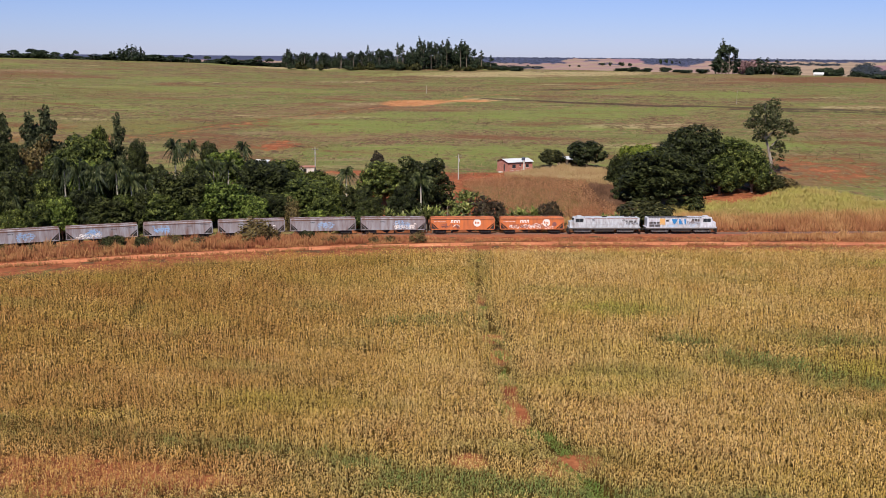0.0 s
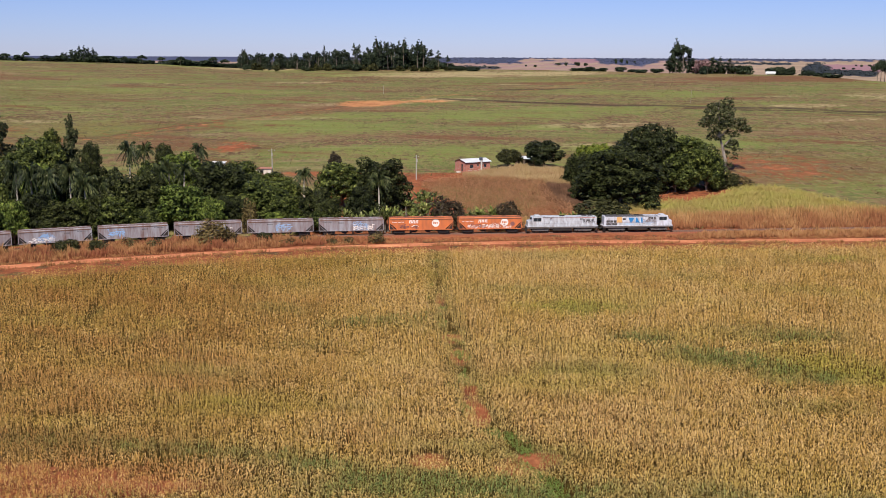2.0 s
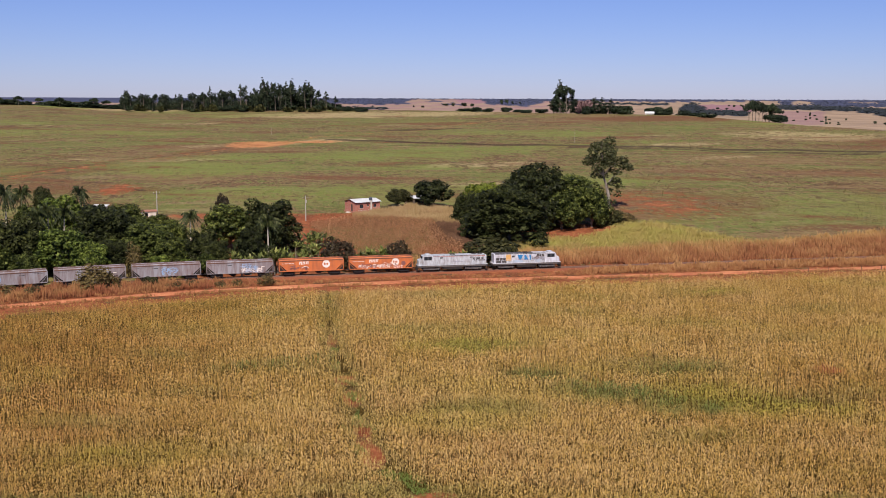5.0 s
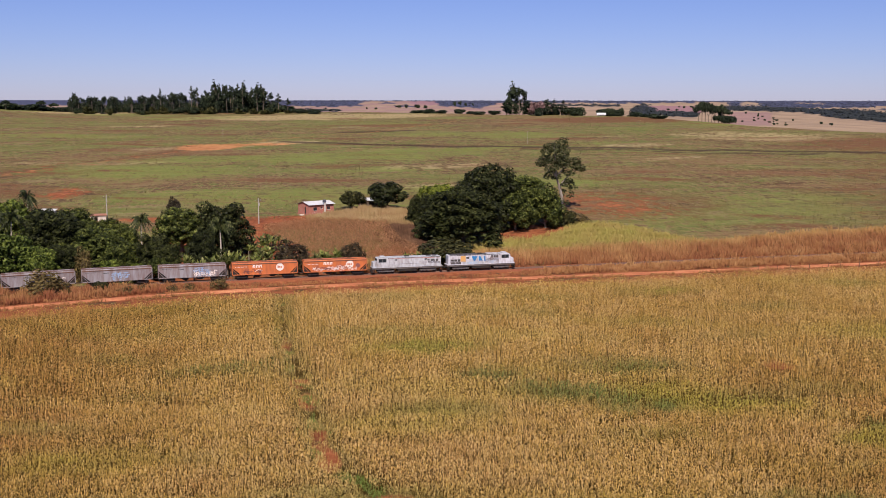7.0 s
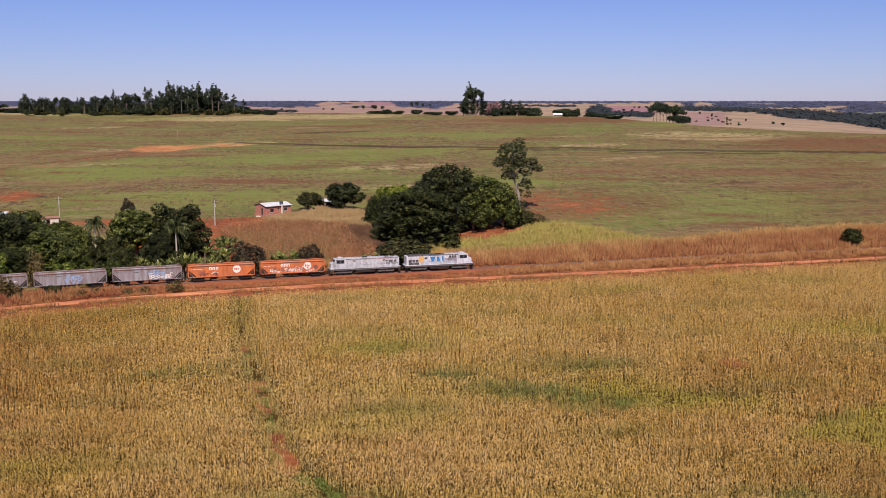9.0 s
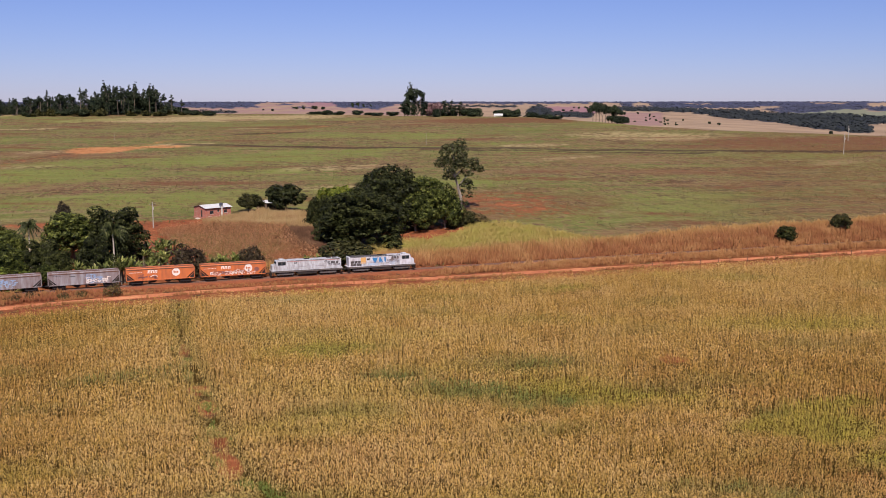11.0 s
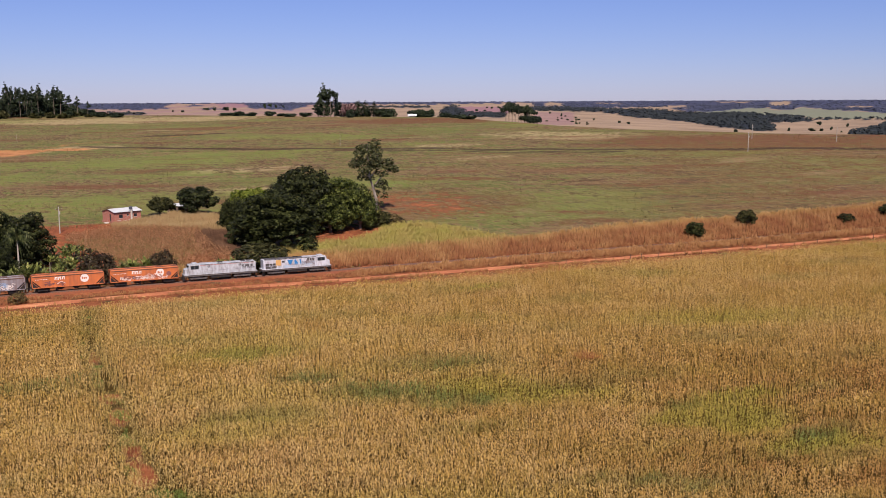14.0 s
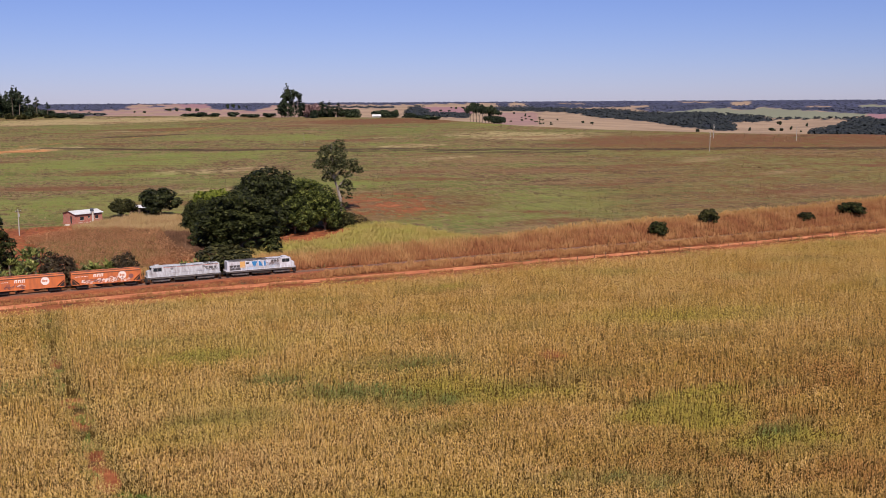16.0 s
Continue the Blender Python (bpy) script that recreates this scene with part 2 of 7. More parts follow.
FAR_LEAF = leafy("far_leaves", (0.014, 0.021, 0.013), (0.034, 0.047, 0.027), (0.078, 0.092, 0.05), 0.15)
OLIVE_LEAF = leafy("olive_leaves", (0.017, 0.018, 0.007), (0.05, 0.05, 0.017), (0.11, 0.1, 0.038), 0.18)
# far and ridge woods carry the blue of distance haze in their colour
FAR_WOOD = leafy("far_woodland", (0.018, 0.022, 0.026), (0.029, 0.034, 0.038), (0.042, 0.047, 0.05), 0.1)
HAZED_WOOD = leafy("hazed_woodland", (0.045, 0.05, 0.085), (0.055, 0.06, 0.10), (0.068, 0.073, 0.115), 0.1)
DRY_LEAF = leafy("dry_leaves", (0.05, 0.032, 0.015), (0.12, 0.09, 0.034), (0.23, 0.17, 0.075), 0.2)
BROWN_LEAF = leafy("brown_leaves", (0.016, 0.011, 0.007), (0.042, 0.03, 0.018), (0.085, 0.062, 0.036), 0.12)
BANK = cropped("bank_grass", ((0.1, (0.15, 0.08, 0.038)), (0.5, (0.36, 0.225, 0.105)), (0.9, (0.52, 0.37, 0.19))), (0.30, 0.25, 0.09))
DARK_GRASS = cropped("dark_grass", ((0.1, (0.05, 0.027, 0.017)), (0.5, (0.13, 0.065, 0.036)), (0.9, (0.25, 0.14, 0.08))), (0.2, 0.15, 0.07))
PINK_BLOOM = leafy("pink_bloom", (0.16, 0.09, 0.09), (0.3, 0.17, 0.17), (0.42, 0.27, 0.26), 0.2)
BARK = painted("grey_bark", (0.20, 0.155, 0.115), (0.07, 0.05, 0.035), 0.8, 0.9, 0, 3.0)
SMOOTH_BARK = painted("smooth_greyish_bark", (0.30, 0.25, 0.205), (0.14, 0.09, 0.065), 0.7, 0.85, 0, 2.0)
PALE_BARK = painted("pale_bark", (0.46, 0.40, 0.33), (0.2, 0.13, 0.09), 0.6, 0.85, 0, 2.0)

# ---------------------------------------------------------------- building helpers
def part(name, data, material, parent=None, label=""):
    """Link a bmesh, or a mesh, as one object under a thing or a part."""
    if isinstance(data, bmesh.types.BMesh):
        me = bpy.data.meshes.new(name)
        data.to_mesh(me)
        data.free()
    else:
        me = data
    for mt in (material if isinstance(material, (list, tuple)) else [material]):
        me.materials.append(mt)
    ob = new(name, me)
    if parent:
        ob.parent = parent
    if label:
        tagged(ob, label)
    if name in ("graffiti", "data_lettering", "lettering"):
        tagged(ob, kind="stuff")
    return ob


def thing(name, label, category, group="", kind="", at=None):
    ob = new(name)
    ob.empty_display_size = 0.3
    if at is not None:
        ob.matrix_basis = at
    return tagged(ob, label, category, group, kind)


def box(bm, x0, y0, z0, x1, y1, z1, bevel=0.0):
    got = bmesh.ops.create_cube(bm, size=1.0, matrix=Matrix.LocRotScale(((x0 + x1) / 2, (y0 + y1) / 2, (z0 + z1) / 2), None, (abs(x1 - x0), abs(y1 - y0), abs(z1 - z0))))
    if bevel:
        edges = {e for v in got["verts"] for e in v.link_edges}
        bmesh.ops.bevel(bm, geom=list(edges), offset=bevel, segments=2, profile=0.6, affect="EDGES")
    return bm


def rod(bm, a, b, ra, rb=None, sides=7):
    """A tapered round bar from a to b."""
    a, b = Vector(a), Vector(b)
    d = b - a
    m = Matrix.Translation((a + b) / 2) @ d.to_track_quat("Z", "Y").to_matrix().to_4x4()
    bmesh.ops.create_cone(bm, cap_ends=True, segments=sides, radius1=ra, radius2=ra if rb is None else rb, depth=d.length, matrix=m)
    return bm


def prism(bm, outline, y0, y1):
    """An outline in x and z, pushed from y0 to y1."""
    n = len(outline)
    a = [bm.verts.new((x, y0, z)) for x, z in outline]
    b = [bm.verts.new((x, y1, z)) for x, z in outline]
    bm.faces.new(a)
    bm.faces.new(b[::-1])
    for i in range(n):
        bm.faces.new((a[(i + 1) % n], a[i], b[i], b[(i + 1) % n]))
    bmesh.ops.recalc_face_normals(bm, faces=bm.faces)
    return bm


def numpy_mesh(name, verts, corners, sizes, attributes=(), smooth=False):
    """A mesh from arrays: corner indices face after face, corners for each face, and named values for each vertex."""
    me = bpy.data.meshes.new(name)
    verts = np.ascontiguousarray(verts, dtype=np.float32)
    corners = np.ascontiguousarray(corners, dtype=np.int32).ravel()
    sizes = np.ascontiguousarray(sizes, dtype=np.int32)
    me.vertices.add(len(verts))
    me.vertices.foreach_set("co", verts.ravel())
    me.loops.add(len(corners))
    me.loops.foreach_set("vertex_index", corners)
    me.polygons.add(len(sizes))
    starts = np.concatenate([[0], np.cumsum(sizes)[:-1]]).astype(np.int32)
    me.polygons.foreach_set("loop_start", starts)
    me.polygons.foreach_set("loop_total", sizes)
    if smooth:
        me.polygons.foreach_set("use_smooth", np.ones(len(sizes), dtype=bool))
    for key, values in attributes:
        at = me.attributes.new(key, "FLOAT", "POINT")
        at.data.foreach_set("value", np.ascontiguousarray(values, dtype=np.float32))
    me.update(calc_edges=True)
    me.validate()
    return me


# ---------------------------------------------------------------- the lie of the land
EYE = 40.0


def smooth_line(points, x):
    """A smooth line through plan points, as y over x."""
    px, py = [p[0] for p in points], [p[1] for p in points]
    x = np.asarray(x, float)
    return sum(np.interp(x + k, px, py) for k in (-14, -9, -4, 0, 4, 9, 14)) / 7.0


RAIL = ((-260, 112), (-140, 184), (-76, 212), (-49, 221), (-20, 226), (20, 228.5), (68, 231), (112, 234.5), (180, 238), (250, 243), (420, 258))
CORN_EDGE = ((-260, 73), (-140, 141), (-82, 177), (-44, 196.5), (2, 207), (87, 210), (129, 212.5), (166, 214), (242, 220), (420, 236))
CREST_AZ = (-60, -23, -18, -12, -9, 2, 7, 15, 22.7, 27, 32, 39.5, 46, 70)
CREST_DIP = (0.2, 0.2, 0.31, 0.45, 0.68, 0.64, 0.66, 0.79, 0.87, 1.31, 1.6, 1.81, 1.83, 1.9)
CREST_R = (950, 950, 950, 930, 900, 880, 860, 800, 760, 700, 650, 610, 600, 600)


def rail_y(x):
    return smooth_line(RAIL, x)


def corn_y(x):
    return smooth_line(CORN_EDGE, x)


def far_z(r, az):
    roll = 3.0 * np.sin(r / 330 + np.radians(az) * 9) + 2.5 * np.sin(r / 190 - np.radians(az) * 23)
    z = np.interp(r, (300, 1000, 1300, 2000, 3000, 4000, 4500, 4950), (6, 2, 4, 8, 18, 30, 36, 39))
    return z + roll * np.clip((4600 - r) / 1500, 0, 1)


def ground_z(x, y):
    """Height of the land at plan places."""
    x, y = np.asarray(x, float), np.asarray(y, float)
    r = np.hypot(x, y)
    az = np.degrees(np.arctan2(x, np.maximum(y, 1e-3)))
    ahead = np.clip((y - 20) / 60, 0, 1)
    dip = sum(np.interp(az + k, CREST_AZ, CREST_DIP) for k in (-2, -1, 0, 1, 2)) / 5
    rc = np.interp(az, CREST_AZ, CREST_R)
    zc = EYE - rc * np.tan(np.radians(dip))
    ry = rail_y(x)
    rr = r * ry / np.maximum(y, 1.0)
    span = np.maximum(rc - rr - 7, 50)
    q = np.clip((r - rr - 7) / span, 0, 1)
    rise = q + 0.10 * (1 - np.exp(-q / 0.05)) * (1 - q)
    z = zc * rise
    over = np.clip(r - rc, 0, None)
    fz = far_z(r, az)
    fall = np.exp(-(over / 170) ** 2)
    z = np.where(r > rc, fz + (zc - fz) * fall, z)
    return z * ahead * (y > 0)


def z_at(x, y):
    return float(ground_z(x, y))


def soft_noise(x, y, size, seed=0):
    """Cheap smooth noise over the plan, about 0 to 1."""
    r = np.random.default_rng(seed)
    out = np.zeros(np.shape(x))
    for k in range(10):
        a, p = r.uniform(0, 2 * np.pi, 2)
        s = size * r.uniform(0.5, 1.7)
        out = out + np.sin((x * np.cos(a) + y * np.sin(a)) * 2 * np.pi / s + p)
    return 0.5 + out / 10 * 0.75


def spot(x, y, cx, cy, rx, ry, turn=0.0):
    """1 in the middle of a long patch, 0 at its rim and outside."""
    c, s = math.cos(radians(turn)), math.sin(radians(turn))
    u, v = (x - cx) * c + (y - cy) * s, -(x - cx) * s + (y - cy) * c
    return np.clip(1.5 * (1 - np.sqrt((u / rx) ** 2 + (v / ry) ** 2)), 0, 1)


def track(x, y, points, half):
    """1 along a line of plan points, 0 beyond its half width."""
    best = np.full(np.shape(x), 1e9)
    for (ax, ay), (bx, by) in zip(points, points[1:]):
        dx, dy = bx - ax, by - ay
        k = np.clip(((x - ax) * dx + (y - ay) * dy) / (dx * dx + dy * dy), 0, 1)
        best = np.minimum(best, np.hypot(x - ax - k * dx, y - ay - k * dy))
    return np.clip(1.6 * (1 - best / half), 0, 1)


ROAD_D = ((-260, -17), (-85, -17), (-45, -15.5), (-16, -12), (14, -9.2), (52, -10), (96, -12.2), (170, -12.6), (250, -11), (420, -11))
FIELD_PATH = ((7.7, 212), (6.5, 188), (6.3, 166), (7.2, 150), (7.4, 142), (7.8, 133), (7.9, 121), (8.3, 112), (9.8, 106), (12, 100), (12.9, 95), (15, 86), (18, 76))
SIDE_PATH = ((-52.6, 188), (-50, 165), (-47, 150))


# the far country by bearing and dip below the eye's level, in degrees: upper and lower edges of each belt and field
RIDGE_FOOT = ((-60, 0.1), (2, 0.3), (5.0, 0.36), (6.3, 0.28), (6.8, 0.05), (10.6, 0.05), (11.0, 0.3), (13.2, 0.45), (14.2, 0.15), (19, 0.12), (20.7, 0.15), (24.5, 0.1), (26.9, 0.3), (29.2, 0.36), (33.8, 0.34), (35.0, 0.59), (36.5, 0.57), (38.0, 0.42), (39.2, 0.42),
              (40.1, 0.52), (40.9, 0.37), (42.4, 0.52), (43.8, 0.56), (45.1, 0.68), (46.1, 0.73), (60, 0.72))
GREEN_TOP = ((34.7, 0.65), (35.9, 0.56), (38.0, 0.39), (38.7, 0.36), (39.5, 0.51), (40.1, 0.52), (40.9, 0.4), (42.4, 0.52), (45.1, 0.65), (46.1, 0.71))
GREEN_FOOT = ((34.7, 0.71), (36.5, 0.72), (37.7, 0.75), (39.5, 0.82), (40.9, 0.88), (42.4, 1.0), (43.8, 0.97), (45.2, 0.97), (46.1, 0.79))
BELT_TOP = ((26.3, 0.3), (28.9, 0.32), (30.4, 0.42), (32.4, 0.46), (33.5, 0.49), (35.0, 0.62), (36.5, 0.69), (38.0, 0.69), (39.5, 0.79), (40.9, 0.88), (41.4, 1.03))
BELT_FOOT = ((26.3, 0.5), (28.9, 0.56), (30.4, 0.6), (31.3, 0.73), (32.0, 0.89), (33.5, 0.99), (35.0, 1.14), (36.5, 1.39), (38.0, 1.54), (39.0, 1.62), (39.5, 1.62), (39.6, 1.2), (40.8, 1.15), (41.4, 1.12))
SPINNEY_TOP = ((43.3, 1.71), (44.2, 1.47), (45.1, 1.23), (45.5, 0.94), (46.0, 0.91), (46.6, 1.08), (60, 1.14))
KNOLL_TOP = ((21.4, 0.55), (21.8, 0.28), (22.1, 0.19), (22.7, 0.35), (23.0, 0.57), (25.1, 0.70))


def between(az, d, top, foot):
    """Where the dip lies between two edges, over the bearings that both of them span."""
    ta, ts = zip(*top)
    fa, fs = zip(*foot)
    return (az > max(ta[0], fa[0])) & (az < min(ta[-1], fa[-1])) & (d > np.interp(az, ta, ts)) & (d < np.interp(az, fa, fs))


def in_field(az, d, a0, a1, d0, d1):
    return (az > a0) & (az < a1) & (d > d0 + (az - a0) * 0.01) & (d < d1 + (az - a0) * 0.01)


def far_cover(az, r, z):
    """Weights of near woodland, far woodland in haze blue, grey-green and reddish fields beyond the crest."""
    dip = np.degrees(np.arctan2(EYE - z, r))
    d = dip + 0.02 * np.sin(az * 7.1) + 0.015 * np.sin(az * 17.3 + 2) + 0.012 * np.sin(az * 31 + r * 0.01)
    toe = (az > 38.6) & (d > np.interp(az, (38.6, 39.06, 39.95), (0.95, 1.12, 1.62))) & (az < 40)
    arm = (az > 38.6) & (az < 41.4) & (d < 1.16)
    wood = between(az, d, BELT_TOP, BELT_FOOT) & ((az < 38.7) | arm | ~toe & (d < 1.1) | (d > np.interp(az, (38.6, 39.06, 39.95), (0.9, 1.15, 1.62))) & (az < 39.95))
    wood |= between(az, d, SPINNEY_TOP, ((43.3, 1.85), (60, 1.85)))
    wood |= between(az, d, KNOLL_TOP, ((21.4, 0.7), (23.0, 0.8), (25.1, 0.9)))
    wood |= (az > 41.4) & (az < 45.3) & (np.abs(d - np.interp(az, (41.4, 43, 45.3), (1.02, 1.0, 1.0))) < 0.035) & (np.sin(az * 13) > -0.6)
    wood |= in_field(az, d, 3.6, 5.4, 0.53, 0.6) | in_field(az, d, 16.6, 20.9, 0.2, 0.28)
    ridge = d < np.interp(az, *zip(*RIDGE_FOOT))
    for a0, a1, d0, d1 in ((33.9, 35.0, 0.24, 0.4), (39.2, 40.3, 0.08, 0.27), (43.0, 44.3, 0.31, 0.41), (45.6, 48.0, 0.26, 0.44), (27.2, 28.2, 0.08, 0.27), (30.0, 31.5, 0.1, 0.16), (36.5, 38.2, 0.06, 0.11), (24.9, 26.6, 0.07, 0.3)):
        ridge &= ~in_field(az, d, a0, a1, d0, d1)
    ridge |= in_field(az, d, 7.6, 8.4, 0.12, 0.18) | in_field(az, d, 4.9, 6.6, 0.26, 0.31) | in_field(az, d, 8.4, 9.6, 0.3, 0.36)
    green = between(az, d, GREEN_TOP, GREEN_FOOT) | in_field(az, d, 45.6, 48.0, 0.26, 0.44)
    red = in_field(az, d, 22.5, 25.3, 0.26, 0.64) | ((az > 46.1) & (d > 0.7) & (d < 1.2)) | in_field(az, d, 9.3, 11.2, 0.05, 0.22)
    # distance haze put in as reddish violet, and a grey-lilac scrub field
    hazy = 0.55 * np.clip((20 - az) / 6, 0, 1) * (0.6 + 0.4 * np.sin(az * 1.9 + d * 30)) + 0.5 * in_field(az, d, 26.6, 28.9, 0.6, 1.3)
    return 1.0 * wood, 1.0 * (ridge & ~wood), 0.9 * green, np.maximum(0.85 * red, hazy)


def build_ground():
    az_in = np.arange(-29, 53.01, 0.2)
    az_out = np.arange(57, 331, 6.0)
    az = np.concatenate([az_in, az_out])
    radii = np.concatenate([[6, 20, 40, 60], np.arange(70, 150, 1.5), np.arange(150, 200, 5), np.arange(200, 330, 3.0), np.geomspace(333, 1000, 150), np.geomspace(1012, 4900, 120)])
    A, Rr = np.meshgrid(np.radians(az), radii)
    X, Y = Rr * np.sin(A), Rr * np.cos(A)
    Z = ground_z(X, Y)
    mid = (Rr > 245) & (Rr < 950)
    Z = Z + np.where(mid, (soft_noise(X, Y, 45, 3) - 0.5) * 0.8, 0)
    rail_d = Y - rail_y(X)
    Z = Z + 0.45 * np.exp(-(rail_d / 2.6) ** 4)                   # the bed under the track
    Z = Z + np.where((rail_d > -30) & (rail_d < 60), (soft_noise(X, Y, 7, 9) - 0.5) * 0.16, 0)
    nr, na = X.shape
    idx = np.arange(nr * na).reshape(nr, na)
    a, b = idx[:-1, :], idx[1:, :]
    quads = np.stack([a, b, np.roll(b, -1, 1), np.roll(a, -1, 1)], -1).reshape(-1, 4)
    centre = nr * na
    tris = np.stack([np.full(na, centre), idx[0], np.roll(idx[0], -1)], -1)
    verts = np.concatenate([np.stack([X.ravel(), Y.ravel(), Z.ravel()], 1), [[0, 0, 0]]])
    x, y, r = verts[:, 0], verts[:, 1], np.hypot(verts[:, 0], verts[:, 1])
    d = y - rail_y(x)
    azv = np.degrees(np.arctan2(x, y))
    rc = np.interp(azv, CREST_AZ, CREST_R)
    field = y < corn_y(x) + 1.0
    worn = sum(spot(x, y, *p) for p in ((7.3, 142, 2.2, 3.4), (7.8, 133, 1.7, 5.5), (8.1, 118, 1.5, 8), (8.7, 110, 1.7, 5), (12.7, 96, 3, 5, -60), (2.8, 97, 2.4, 2.4), (6.4, 165, 1.2, 7)))
    worn = np.where(field, np.clip(worn * 1.3, 0, 1), 0)          # bare places on the path
    litter_shade = np.where(field, 1.0 - worn, 0)                       # dead leaves under the crop, the crop's shade put into their colour
    soil = np.where((d < 6) & ~field, 0.85, 0)                    # along road and track
    soil = np.maximum(soil, worn)
    soil = np.maximum(soil, np.where(field, 0.9 * spot(x, y, -32, 92, 20, 8, -10) + spot(x, y, 79, 138, 4, 4) + spot(x, y, 2.8, 97, 3, 3), 0))
    soil = np.maximum(soil, 0.9 * (d > 0) * (d < 58) * (x > -22) * (x < 30) * (x < 22 - 0.35 * (d - 10)))   # bare slope below the yard
    soil = np.maximum(soil, 1.1 * spot(x, y, 2, 293, 24, 16))     # yard before the brick house
    soil = np.maximum(soil, 0.9 * spot(x, y, -14, 303, 34, 10))
    soil = np.maximum(soil, 1.2 * spot(x, y, 10, 300, 18, 9))
    soil = np.maximum(soil, 1.1 * spot(x, y, 78, 270, 22, 13))
    soil = np.maximum(soil, 1.2 * spot(x, y, 42, 252, 14, 12))
    sand = 1.25 * spot(x, y, -17, 545, 22, 26, -20) + 0.95 * spot(x, y, 10, 558, 26, 12, 10)                    # bare pit on the hill
    lane = ((-140, 345), (-111, 372), (-93, 408), (-74, 454), (-49, 491), (-20, 536))
    wander = 5 * (soft_noise(x, y, 22, 31) - 0.5)
    sand = np.maximum(sand, 0.33 * track(x + wander, y + wander, lane, 4.5))
    sand = np.maximum(sand, 0.36 * track(x, y + 2 * wander, ((-20, 548), (30, 600), (80, 634), (150, 720)), 6))
    soil = np.maximum(soil, 0.46 * spot(x, y, -59, 360, 9, 24) + 0.20 * spot(x, y, -70, 366, 44, 30))
    soil = np.maximum(soil, 0.32 * track(x + wander, y + wander, lane, 14))
    soil = np.maximum(soil, 0.34 * spot(x, y, -150, 370, 26, 60))
    soil = np.maximum(soil, 0.42 * spot(x, y, 117, 316, 40, 50))
    soil = np.maximum(soil, 0.34 * spot(x, y, -102, 397, 30, 14))
    brown = 0.52 * spot(x, y, 122, 316, 66, 56, 20)
    brown = np.maximum(brown, 0.6 * spot(x, y, -72, 362, 48, 30))
    brown = np.maximum(brown, 0.42 * track(x + wander, y, lane, 26))
    brown = np.maximum(brown, 0.36 * spot(x, y, -120, 400, 60, 50, 30))
    brown = np.maximum(brown, 0.38 * spot(x, y, -170, 560, 90, 60, 20))
    brown = np.maximum(brown, 0.5 * spot(x, y, 225, 384, 75, 24, -15))
    ditch = 1.0 * track(x, y, ((24, 572), (60, 548), (89, 536), (170, 498), (230, 475), (273, 457), (330, 425), (420, 360)), 6.5)      # the dark contour ditch
    ditch = np.maximum(ditch, 0.8 * track(x, y, ((140, 500), (210, 470), (273, 444)), 4))
    ditch = np.maximum(ditch, 0.9 * track(x, y, ((62, 634), (84, 640), (104, 640)), 7))
    ditch = np.maximum(ditch, 0.5 * track(x + wander, y + wander - 5, lane, 6))
    ditch = np.maximum(ditch, 0.8 * spot(x, y, -53, 362, 6, 5))
    brown = np.maximum(brown, 0.98 * spot(x, y, 356, 448, 130, 66, -38))
    brown = np.maximum(brown, 0.9 * spot(x, y, 430, 400, 100, 46, -38))
    brown = np.maximum(brown, 1.2 * spot(x, y, 255, 690, 80, 40, -20))
    brown = np.maximum(brown, 0.8 * spot(x, y, 100, 690, 45, 25, -10))
    brown = np.maximum(brown, 0.6 * spot(x, y, -270, 670, 70, 70, 20))
    brown = np.maximum(brown, 0.5 * (d > 30) * np.clip((soft_noise(x * 0.6, y * 1.3, 45, 21) - 0.58) * 5, 0, 1.3))
    brown = np.maximum(brown, np.interp(azv, (26, 34, 60), (0, 0.42, 0.48)) * (r > 290))
    straw = np.where(d > 10, 0.5 * np.clip((soft_noise(x * 0.4, y, 60, 5) - 0.66) * 5, 0, 1), 0)
    straw = np.maximum(straw, 0.62 * spot(x, y, 292, 540, 80, 52, -35))
    straw = np.maximum(straw, 1.0 * spot(x, y, 60, 800, 150, 50))
    straw = np.maximum(straw, 0.9 * spot(x, y, -130, 880, 60, 34))
    straw = np.maximum(straw, 0.8 * spot(x, y, 22, 566, 34, 16, 20))
    straw = np.maximum(straw, 0.5 * spot(x, y, -275, 700, 60, 40))
    fresh = np.where(d > 25, np.clip((soft_noise(x * 0.5, y, 90, 13) - 0.6) * 4, 0, 0.75), 0)
    fresh = np.maximum(fresh, 0.8 * spot(x, y, 20, 350, 110, 28))
    fresh = np.maximum(fresh, 0.95 * spot(x, y, -38, 430, 60, 40))
    fresh = np.maximum(fresh, 0.7 * spot(x, y, 40, 480, 90, 40))
    fresh = np.maximum(fresh, 0.6 * spot(x, y, 157, 583, 60, 40))
    fresh = np.maximum(fresh, 0.45 * spot(x, y, 170, 290, 60, 30))
    fresh = np.maximum(fresh, 0.6 * spot(x, y, -120, 400, 40, 60))
    fresh = np.maximum(fresh, 0.2 * np.clip((20 - x) / 60, 0, 1) * (y < 700))
    far = np.clip((r - rc - 40) / 40, 0, 1)
    far = np.where(y < 0, 0, far)
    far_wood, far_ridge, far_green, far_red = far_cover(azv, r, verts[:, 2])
    level = ground_z(x, y)                                        # contour lines for the pasture's bands
    for w in (brown, straw, fresh, ditch, sand):
        w *= (r < rc + 80) & (d > 8)
